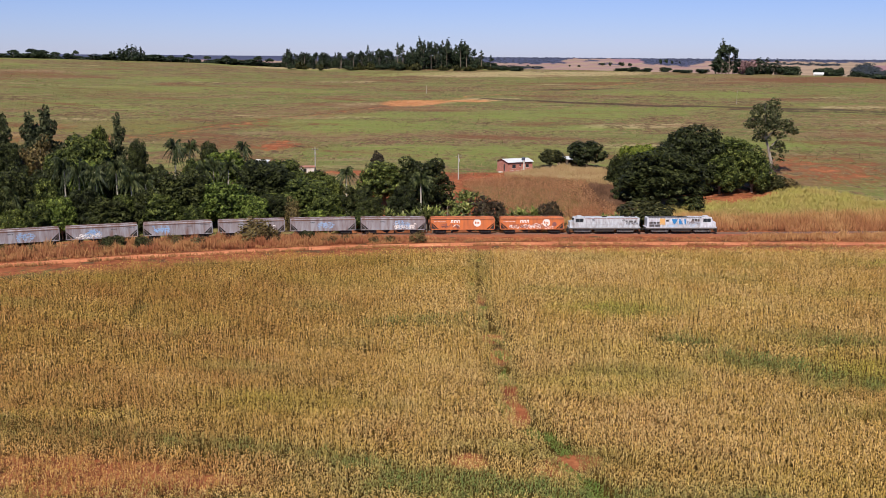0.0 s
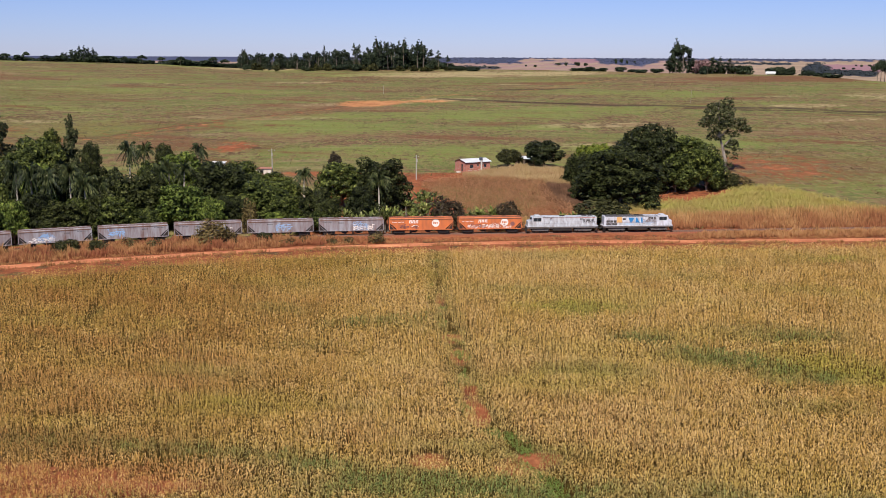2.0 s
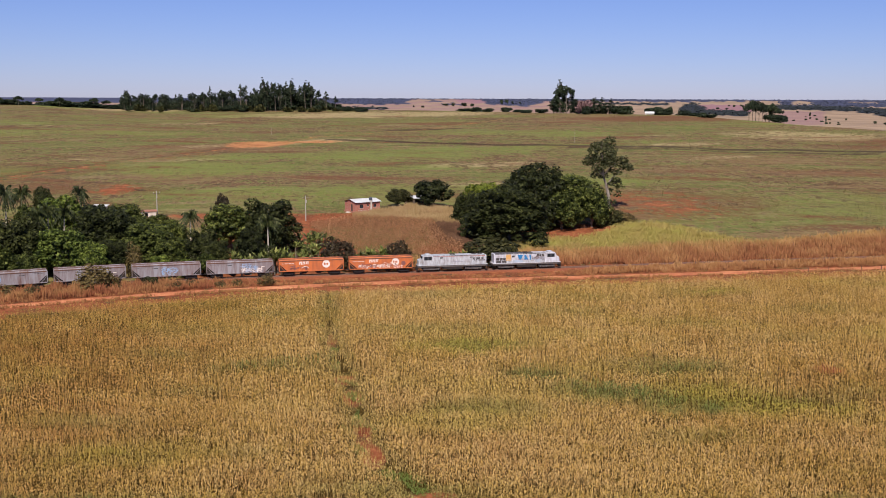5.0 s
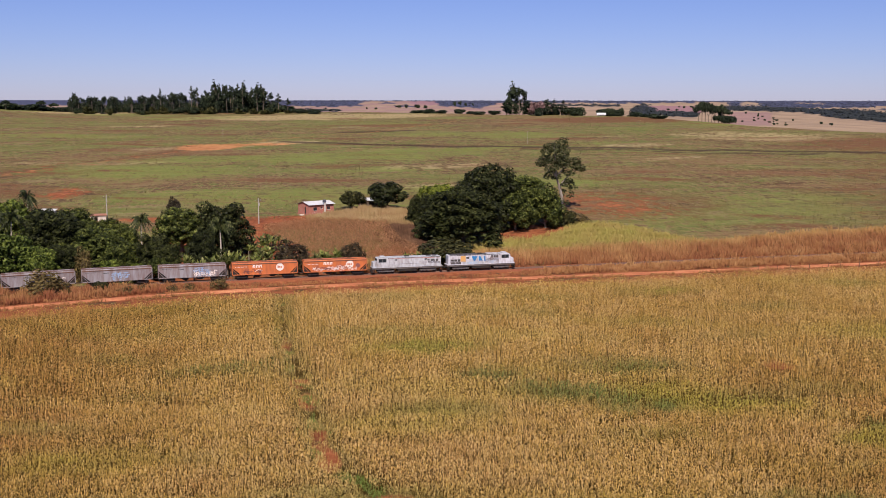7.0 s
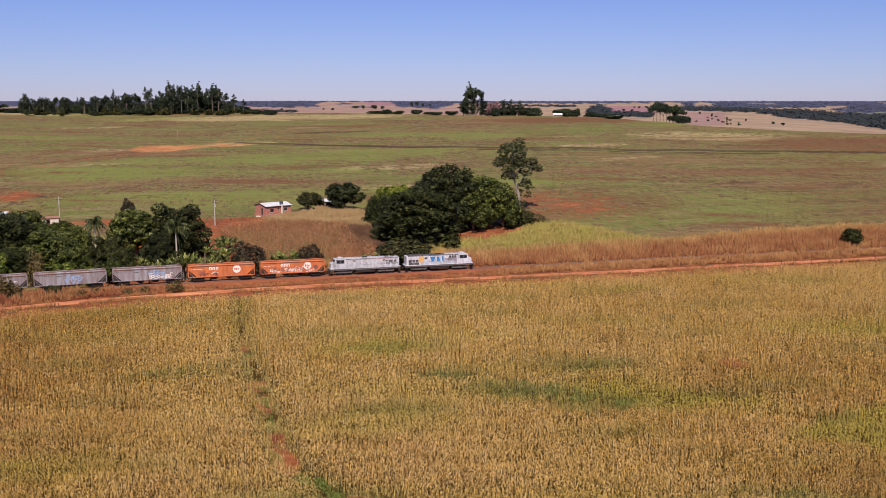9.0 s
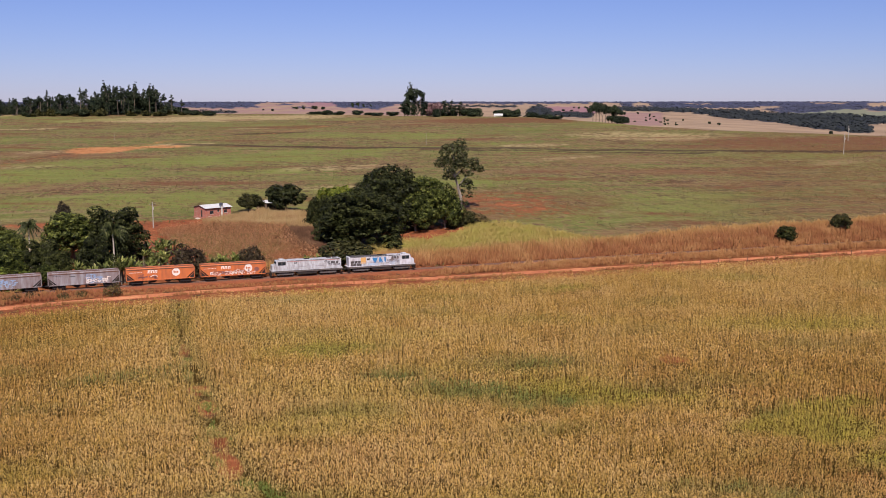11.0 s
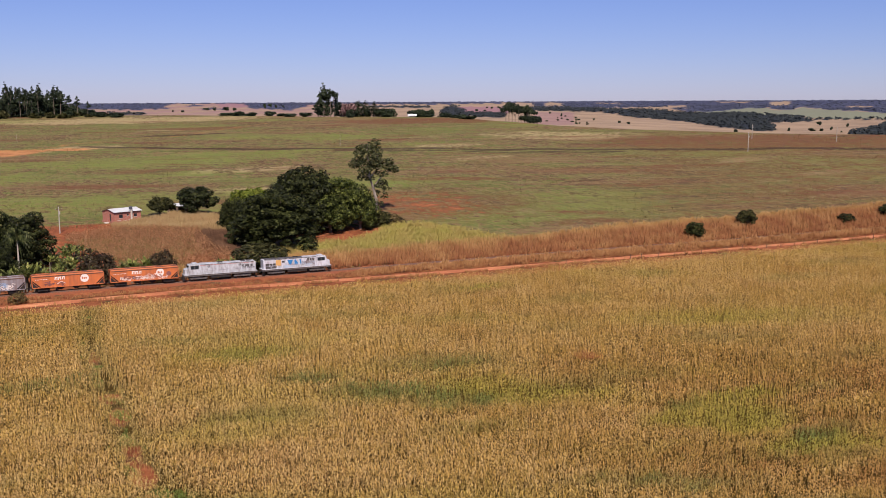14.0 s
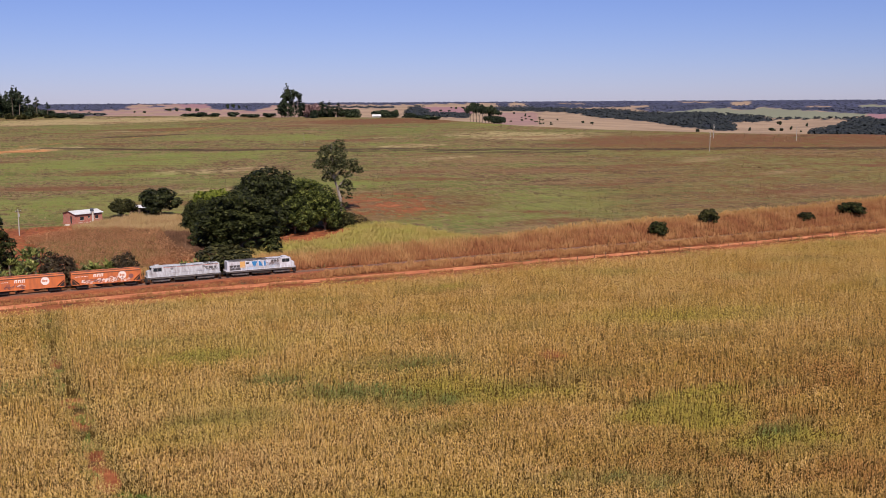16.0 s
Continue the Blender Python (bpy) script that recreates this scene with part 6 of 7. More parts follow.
# x, y, width, height of each, kind by kind
TREES = {
    "mango": ((-93.3, 218.4, 11.1, 14.3), (-79.8, 222.1, 8.1, 9.9), (-73.7, 221.4, 10.4, 8.5), (-66.8, 226.0, 6.5, 9.4), (-61.3, 232.9, 13.4, 12.7), (-44.6, 251.5, 13.6, 11.6), (-39.7, 236.5, 7.5, 7.1), (-20.2, 239.6, 8.5, 8.7), (-17.0, 234.9, 6.5, 7.4), (-5.2, 250.9, 14.0, 13.3, 0), (-9.3, 238.6, 7.2, 9.3), (-108.6, 252.7, 8.2, 12.7), (-80.1, 238.0, 9.2, 12.1), (-79.0, 262.5, 4.9, 13.5), (-76.5, 241.4, 8.4, 12.3), (-64.4, 279.8, 5.1, 11.2), (-71.9, 253.2, 5.8, 9.3), (-92.3, 234.9, 8.4, 10.7), (-59.5, 245.4, 7.0, 8.9), (-95.8, 227.3, 9.0, 5.6), (-86.6, 231.3, 9.1, 4.7), (-77.1, 235.2, 9.1, 3.8), (-66.9, 238.9, 9.1, 5.8), (-56.5, 242.3, 9.1, 5.0), (-45.7, 245.2, 9.1, 4.2), (-34.5, 247.5, 9.2, 3.5), (56.5, 259.9, 20.4, 14.3, 0), (50.8, 263.1, 9.8, 11.3, 1), (67.8, 277.8, 16.5, 17.4, 1), (49.2, 285.8, 6.4, 8.2, 0), (51.8, 279.2, 7.9, 9.7, 0), (-50.3, 274.0, 6.8, 8.1),),
    "mid": ((-86.9, 220.2, 6.3, 12.2), (-86.7, 214.2, 5.9, 9.0), (-71.6, 227.3, 7.4, 7.9), (-63.0, 225.4, 7.8, 8.9), (-56.2, 224.4, 6.2, 6.8), (-54.5, 235.9, 7.0, 6.6), (-32.4, 241.8, 11.7, 9.6), (-27.7, 236.6, 6.6, 7.4), (-14.9, 254.2, 11.6, 11.5), (-18.8, 231.7, 4.6, 5.2), (-90.8, 211.6, 5.6, 7.7), (-87.8, 248.8, 12.3, 16.5), (-89.4, 242.1, 9.5, 14.5), (-89.5, 264.0, 5.3, 16.2), (-98.3, 258.2, 6.8, 10.6), (-64.1, 262.0, 6.0, 9.6), (-42.5, 267.9, 9.6, 9.1), (-51.7, 269.7, 7.6, 8.4), (-28.3, 260.5, 5.8, 5.8), (-38.1, 262.9, 5.9, 7.1), (-100.2, 225.4, 9.0, 7.4), (-91.2, 229.3, 9.0, 6.6), (-81.8, 233.3, 9.1, 5.7), (-72.0, 237.1, 9.1, 4.8), (-61.8, 240.7, 9.1, 3.9), (-51.2, 243.8, 9.1, 3.1), (-40.1, 246.5, 9.2, 5.3), (-28.7, 248.4, 9.2, 4.7), (80.6, 282.7, 13.7, 13.6, 0), (84.0, 275.5, 8.6, 11.6, 1), (74.8, 274.0, 9.5, 10.8, 1), (-34.4, 271.5, 7.0, 5.9), (-40.5, 274.3, 6.2, 5.9), (-30.6, 268.2, 6.0, 5.2),),
    "light": ((-82.5, 217.1, 5.9, 9.4), (-50.1, 233.1, 11.1, 10.3), (-42.8, 229.8, 6.0, 8.0), (-29.1, 231.4, 4.4, 5.2), (-23.4, 231.1, 3.4, 4.2), (-58.0, 267.9, 11.3, 11.2), (-82.4, 233.1, 6.9, 13.3),),
    "yellow": ((57.1, 294.5, 14.0, 10.1),),
    "dry": ((95.8, 283.2, 7.5, 2.8), (-34.9, 232.4, 3.4, 7.9), (-104.8, 265.4, 6.3, 13.3), (-106.3, 258.7, 7.8, 11.0), (-40.6, 217.3, 7.6, 5.7), (-38.5, 217.7, 4.9, 4.0),),
    "brown": ((-19.9, 305.6, 4.2, 6.3), (10.7, 237.0, 8.4, 7.3), (24.8, 236.0, 6.6, 6.9),),
    "palm": ((-87.2, 233.0, 6.0, 14.3), (-82.4, 229.0, 5.7, 14.6), (-78.8, 228.5, 5.6, 14.0), (-75.4, 233.8, 5.3, 14.0), (-70.4, 228.7, 5.8, 13.4), (-68.5, 232.4, 5.5, 12.1), (-71.7, 271.2, 5.8, 13.2), (-69.1, 276.2, 5.3, 12.4), (-59.2, 251.5, 4.8, 11.3), (-57.9, 255.9, 5.6, 11.5), (-54.3, 255.0, 5.1, 11.2), (-56.0, 284.4, 4.6, 11.4), (-42.0, 256.0, 5.5, 10.4), (-24.7, 257.0, 4.8, 10.0), (-5.4, 242.9, 5.5, 11.8), (-91.5, 214.2, 3.9, 12.0),),
    "column": ((-86.2, 269.5, 5.9, 18.8), (-110.4, 272.0, 7.6, 17.5), (-105.0, 269.4, 8.5, 19.7), (-110.0, 275.1, 9.1, 14.4), (-118.3, 273.5, 7.8, 17.1),),
    "bush": ((47.8, 239.0, 13.0, 6.2, 0), (90.1, 278.8, 7.3, 4.4, 0), (86.4, 276.6, 4.8, 3.5, 0), (-68.4, 207.5, 4.9, 3.0, 0), (-62.8, 208.5, 3.1, 2.7, 0),),
    "yard": ((33.1, 314.3, 7.4, 5.9, 0), (43.1, 311.8, 10.8, 8.9, 1), (174.8, 243.8, 5.0, 5.3, 1), (199.2, 251.7, 5.5, 5.6, 0), (236.2, 250.1, 5.3, 3.6, 0), (258.6, 253.4, 8.0, 5.0, 1),),
    "banana": ((4.4, 257.7, 6.6, 4.3), (2.1, 247.5, 6.3, 4.2), (7.7, 257.9, 6.3, 3.9), (3.7, 237.7, 5.8, 4.9), (-1.9, 235.2, 5.2, 6.0), (-5.2, 232.9, 5.2, 5.9), (17.3, 236.4, 4.7, 4.6), (5.0, 252.7, 7.0, 4.7), (6.9, 245.9, 7.5, 4.3), (-7.1, 232.9, 6.5, 5.7), (0.7, 234.5, 6.5, 5.4), (8.7, 235.8, 5.2, 4.7), (19.3, 236.5, 6.6, 5.6), (21.1, 234.6, 5.2, 5.1), (38.6, 234.6, 5.3, 4.8), (32.6, 236.3, 4.0, 3.5), (-88.0, 214.9, 7.7, 7.4), (-91.9, 214.1, 6.5, 7.1), (-29.8, 242.4, 5.4, 5.9), (-12.3, 232.4, 5.2, 6.1), (-1.9, 233.2, 4.7, 5.1), (-35.7, 241.4, 5.4, 6.0),),
    "eucalyptus": ((98.1, 305.2, 10.4, 22.1),),
}
strip = np.random.default_rng(151)
for k in range(20):                                               # low shrubs in the strip between road and track
    sx = -104 + 5.2 * k + strip.uniform(-2, 2)
    plant("dry" if k % 7 else "bush", sx, float(rail_y(sx)) - strip.uniform(4.5, 9.5), strip.uniform(1.8, 4.2), strip.uniform(1.3, 2.7), 0)
for kind, rows in TREES.items():
    for n, row in enumerate(rows):
        plant(kind, *row)


def clear_unused():
    """Take away the prototypes that stand nowhere."""
    for kind, protos in PROTO.items():
        for i, ob in enumerate(protos):
            if (kind, i) not in used:
                for o in (*ob.children_recursive, ob):
                    bpy.data.objects.remove(o)


def crest_point(az, back=0.0):
    """A plan place on the crest of the hill, at degrees from the view ahead."""
    r = float(np.interp(az, CREST_AZ, CREST_R)) + back
    return r * math.sin(radians(az)), r * math.cos(radians(az))


def build_skyline():
    r = np.random.default_rng(131)
    # the plantation on the crest, thin and full of bare stems to the west, thick and tall to the east
    canopy = lambda u: float(np.interp(u, (0, 0.05, 0.12, 0.2, 0.3, 0.45, 0.55, 0.62, 0.68, 0.75, 0.81, 0.88, 0.94, 1.0), (15, 11, 13, 14, 11, 13, 15, 17, 20, 18, 20, 20, 17, 13)))
    for k in range(190):
        u = (k + r.uniform()) / 190
        az = -8.9 + 11.0 * u
        x, y = crest_point(az, r.uniform(-20, 60))
        h = canopy(u) * r.uniform(0.45, 0.95)
        plant("grove", x, y, h * r.uniform(0.3, 0.55), h, int(r.integers(0, 3)))
    for k in range(85):
        u = r.uniform() ** 0.9
        x, y = crest_point(-8.9 + 11.0 * u, r.uniform(-20, 40))
        h = canopy(u) * r.uniform(0.9, 1.28)
        plant("emergent", x, y, r.uniform(3.2, 5.6), h, int(r.integers(0, 3)))
    for az, h, w in ((-8.55, 16, 7), (-1.35, 27, 8), (-0.75, 23, 6), (0.15, 26, 10), (0.9, 24.5, 10), (-2.6, 22, 5), (-4.2, 20, 4), (2.55, 12, 4)):
        x, y = crest_point(az, -8)
        plant("emergent" if w < 6.5 else "grove", x, y, w, h, 1)
    for k in range(70):                                           # scrub at the plantation's foot, running out to the east
        az = -9 + 13 * r.uniform() ** 0.7
        x, y = crest_point(az, r.uniform(-35, 10))
        plant("scrub" if k % 3 == 0 else "far", x, y, r.uniform(5, 11), r.uniform(2.5, 6.0) * np.interp(az, (2, 4), (1, 0.55)), int(r.integers(0, 3)))
    for k in range(95):                                           # savanna trees along the western skyline
        az = -27 + 18 * k / 95 + r.uniform(-0.2, 0.2)
        x, y = crest_point(az, r.uniform(0, 90))
        plant("far", x, y, r.uniform(10, 20), r.uniform(3.4, 6.2), int(r.integers(0, 3)))
    for az, w, h in ((-21.7, 16, 9), (-21.2, 15, 8.5), (-22.6, 14, 7.5), (-20.6, 12, 7), (-13.9, 12, 8.5), (-12.9, 10, 7), (-11.9, 11, 8.5), (-10.2, 11, 9.5), (-19.6, 8, 9), (-14.8, 9, 6.5), (-9.6, 12, 8), (-24.5, 16, 9)):
        x, y = crest_point(az, r.uniform(0, 20))
        plant("umbrella", x, y, w * 0.62, h * 0.92)
    for az, w, h in ((-17.85, 6, 8), (-17.65, 6, 9), (-17.4, 7, 11), (-17.2, 6, 10), (-17.0, 6, 15), (-16.8, 7, 14), (-16.55, 7, 13), (-16.35, 6, 13), (-16.2, 5, 10)):
        x, y = crest_point(az, r.uniform(-20, 20))
        plant("grove", x, y, w, h, int(r.integers(0, 3)))
    # farmstead trees on the crest
    for k in range(58):
        az = 9 + 14 * r.uniform()
        if 14.3 < az < 15.8:
            continue
        x, y = crest_point(az, r.uniform(-10, 50))
        plant("far", x, y, r.uniform(4, 12), r.uniform(2.2, 6.5) * (0.6 if az < 13.8 else 1), int(r.integers(0, 3)))
    for az, h, w, kind in ((14.7, 12, 8, "grove"), (14.85, 19, 8, "grove"), (15.0, 25.5, 7, "grove"), (15.05, 24, 5, "emergent"), (15.25, 18, 8, "grove"), (15.4, 21.5, 7, "emergent"), (15.6, 20, 6, "emergent"), (15.7, 15, 7, "grove"), (15.9, 11, 8, "grove"),
                           (16.9, 12, 8, "grove"), (17.3, 12.5, 9, "grove"), (17.8, 11.5, 8, "grove")):
        x, y = crest_point(az, r.uniform(0, 15))
        plant(kind, x, y, w, h, int(r.integers(0, 3)))
    x, y = crest_point(16.35, -5)
    plant("pink", x, y, 11, 10.5)
    for az in np.linspace(25.15, 26.5, 9):                         # small stand further east
        x, y = crest_point(float(az), r.uniform(-5, 25))
        plant("umbrella", x, y, r.uniform(5.5, 9), r.uniform(8.5, 14))
    for az in (26.2, 26.7, 26.9):
        x, y = crest_point(az, r.uniform(0, 25))
        plant("far", x, y, 8, 5.5, 1)


build_skyline()


def wood_clumps(name, x, y, z, rad, r, material, label):
    """Treetops as clumps of tilted leaf plates, one mesh for a whole wood."""
    V = []
    size = np.interp(rad, (900, 2200, 4900), (2.4, 3.4, 2.6)) * r.uniform(0.5, 1.5, len(x))
    for k in range(7):
        d = r.normal(0, 1, (len(x), 3))
        d[:, 2] = np.abs(d[:, 2]) + 0.1
        d /= np.linalg.norm(d, axis=1)[:, None]
        p = np.stack([x, y, z + size * 0.3], 1) + d * size[:, None] * np.array([[1.3, 1.3, 0.75]])
        d = d + np.array([[0, -0.3, 0.6]])
        d /= np.linalg.norm(d, axis=1)[:, None]
        u = np.cross(d, r.normal(0, 1, d.shape))
        u /= np.linalg.norm(u, axis=1)[:, None]
        v = np.cross(d, u)
        s = (size * r.uniform(0.35, 0.65, len(x)))[:, None]
        V.append(np.stack([p - u * s, p - v * s, p + u * s, p + v * s], 1).reshape(-1, 3))
    V = np.concatenate(V)
    n = len(V) // 4
    ob = part(name, numpy_mesh(name, V, np.arange(4 * n), np.full(n, 4)), material)
    tagged(ob, label, "woods", kind="stuff")


def far_point(az, dip):
    """A plan place beyond the crest at that bearing and dip."""
    rad = np.geomspace(float(np.interp(az, CREST_AZ, CREST_R)) + 130, 4800, 900)
    x, y = rad * math.sin(radians(az)), rad * math.cos(radians(az))
    k = int(np.argmin(np.abs(np.degrees(np.arctan2(EYE - ground_z(x, y), rad)) - dip)))
    return float(x[k]), float(y[k]), float(rad[k])


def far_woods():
    """Dark woodland over the far valley and along the horizon."""
    r = np.random.default_rng(141)
    n = 60000
    az = r.uniform(-3, 52, n)
    rad = np.exp(r.uniform(math.log(950), math.log(4850), n))
    x, y = rad * np.sin(np.radians(az)), rad * np.cos(np.radians(az))
    z = ground_z(x, y)
    wood, ridge = far_cover(az, rad, z)[:2]
    beyond = (rad > np.interp(az, CREST_AZ, CREST_R) + 120) & (r.uniform(0, 1, n) < np.where(rad > 3000, 0.5, 0.8))
    for name, cover, material, label in (("far_woods", wood, FAR_WOOD, "dark woodland belts across the far valley"), ("ridge_woods", ridge, HAZED_WOOD, "woodland on the far ridges, haze blue in its colour")):
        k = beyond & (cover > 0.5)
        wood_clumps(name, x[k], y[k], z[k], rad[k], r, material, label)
    for k in range(18):                                           # scrub trees on the near fold of the valley
        a = r.uniform(27.3, 29.8)
        x, y, rad = far_point(a, r.uniform(0.72, 1.2) + 0.1 * (a - 28))
        plant("far", x, y, rad * r.uniform(0.0014, 0.0028), rad * r.uniform(0.001, 0.0022), int(r.integers(0, 3)))
    for k in range(12):                                           # lone trees in the purple field
        x, y, rad = far_point(r.uniform(22.9, 25.2), r.uniform(0.36, 0.62))
        plant("far", x, y, rad * r.uniform(0.0014, 0.003), rad * r.uniform(0.001, 0.002), int(r.integers(0, 3)))
    # lone trees in the pale fields: bearing, dip, width and height in thousandths of their distance
    for a, dip, w, h in ((41.8, 1.33, 7, 6), (40.3, 1.62, 4, 5), (41.4, 1.62, 11, 4.5), (41.9, 1.62, 5, 4), (42.4, 1.55, 4, 5), (43.2, 1.38, 4, 5), (39.0, 1.5, 5, 4), (37.6, 1.68, 6, 4), (31.4, 1.2, 4, 3.5), (31.9, 1.3, 5, 4.5), (30.0, 1.05, 3, 3), (42.9, 1.7, 3, 3),
                         (8.7, 0.42, 9, 4), (9.1, 0.42, 5, 5), (9.7, 0.42, 10, 5.5), (10.2, 0.45, 7, 5), (11.8, 0.3, 4, 7), (12.1, 0.3, 5, 7), (12.4, 0.3, 4, 5), (12.8, 0.3, 3, 4), (6.9, 0.5, 3, 3), (7.4, 0.5, 5, 3)):
        x, y, rad = far_point(a, dip)
        plant("far", x, y, rad * w * 0.00055, rad * h * 0.00062, int(r.integers(0, 3)))


far_woods()
clear_unused()

# ---------------------------------------------------------------- houses and poles
def brick_material():
    m, nt, bs = nodes_of("hollow_red_brick")
    b = nt.nodes.new("ShaderNodeTexBrick")
    b.inputs["Scale"].default_value = 1.0
    b.inputs["Brick Width"].default_value, b.inputs["Row Height"].default_value, b.inputs["Mortar Size"].default_value = 0.30, 0.20, 0.018
    b.inputs["Color1"].default_value, b.inputs["Color2"].default_value, b.inputs["Mortar"].default_value = (0.45, 0.13, 0.082, 1), (0.35, 0.092, 0.06, 1), (0.42, 0.27, 0.21, 1)
    sep = nt.nodes.new("ShaderNodeSeparateXYZ")
    link(nt, nt.nodes.new("ShaderNodeTexCoord").outputs["Object"], sep.inputs[0])
    com = nt.nodes.new("ShaderNodeCombineXYZ")
    link(nt, math_node(nt, "ADD", sep.outputs[0], sep.outputs[1]), com.inputs[0])
    link(nt, sep.outputs[2], com.inputs[1])
    link(nt, com.outputs[0], b.inputs["Vector"])
    stain = noise_node(nt, 0.8, 5, 0.6, None, "object")
    c = mix(nt, math_node(nt, "MULTIPLY", stain, 0.4), b.outputs["Color"], (0.24, 0.1, 0.07))
    link(nt, c, bs.inputs["Base Color"])
    bs.inputs["Roughness"].default_value = 0.9
    bump(nt, bs, b.outputs["Fac"], 0.4, 0.01)
    return m


BRICK = brick_material()
ROOF_SHEET = painted("pale_metal_sheet", (0.66, 0.66, 0.64), (0.42, 0.36, 0.3), 0.4, 0.5, 0.1, 0.8)
PLASTER = painted("pale_plaster", (0.62, 0.55, 0.47), (0.36, 0.2, 0.13), 0.45, 0.85, 0, 1.0)
CLAY_TILE = painted("clay_tile", (0.36, 0.15, 0.09), (0.16, 0.09, 0.07), 0.5, 0.85, 0, 2.0)
CONCRETE = painted("pole_concrete", (0.38, 0.355, 0.31), (0.3, 0.22, 0.17), 0.4, 0.85, 0, 1.5)
DARK_OPEN = painted("dark_boards", (0.03, 0.025, 0.022), (0.08, 0.05, 0.04), 0.4, 0.8)
TANK_BLUE = painted("dark_water_tank", (0.05, 0.06, 0.08), (0.12, 0.1, 0.09), 0.3, 0.5)


def wall_with_holes(bm, length, height, thick, holes):
    """A wall along x from 0 to length, with openings (x0, x1, z0, z1) right through."""
    x = 0.0
    for x0, x1, z0, z1 in sorted(holes):
        box(bm, x, 0, 0, x0, thick, height)
        if z0 > 0:
            box(bm, x0, 0, 0, x1, thick, z0)
        box(bm, x0, 0, z1, x1, thick, height)
        x = x1
    box(bm, x, 0, 0, length, thick, height)
    return bm


def window_unit(owner, x, z, w, h, y):
    bm = bmesh.new()
    for a, b, c, d in ((x, z, x + w, z + 0.08), (x, z + h - 0.08, x + w, z + h), (x, z + 0.08, x + 0.08, z + h - 0.08), (x + w - 0.08, z + 0.08, x + w, z + h - 0.08), (x + w / 2 - 0.03, z + 0.08, x + w / 2 + 0.03, z + h - 0.08)):
        box(bm, a, y, b, c, y + 0.09, d)
    f = part("window", bm, DARK_OPEN, owner, "dark window frame")
    bm = bmesh.new()
    box(bm, x + 0.06, y + 0.04, z + 0.06, x + w - 0.06, y + 0.055, z + h - 0.06)
    part("pane", bm, GLASS, f)
    bm = bmesh.new()
    box(bm, x - 0.12, y - 0.06, z - 0.1, x + w + 0.12, y + 0.08, z)
    part("sill", bm, PLASTER, f)


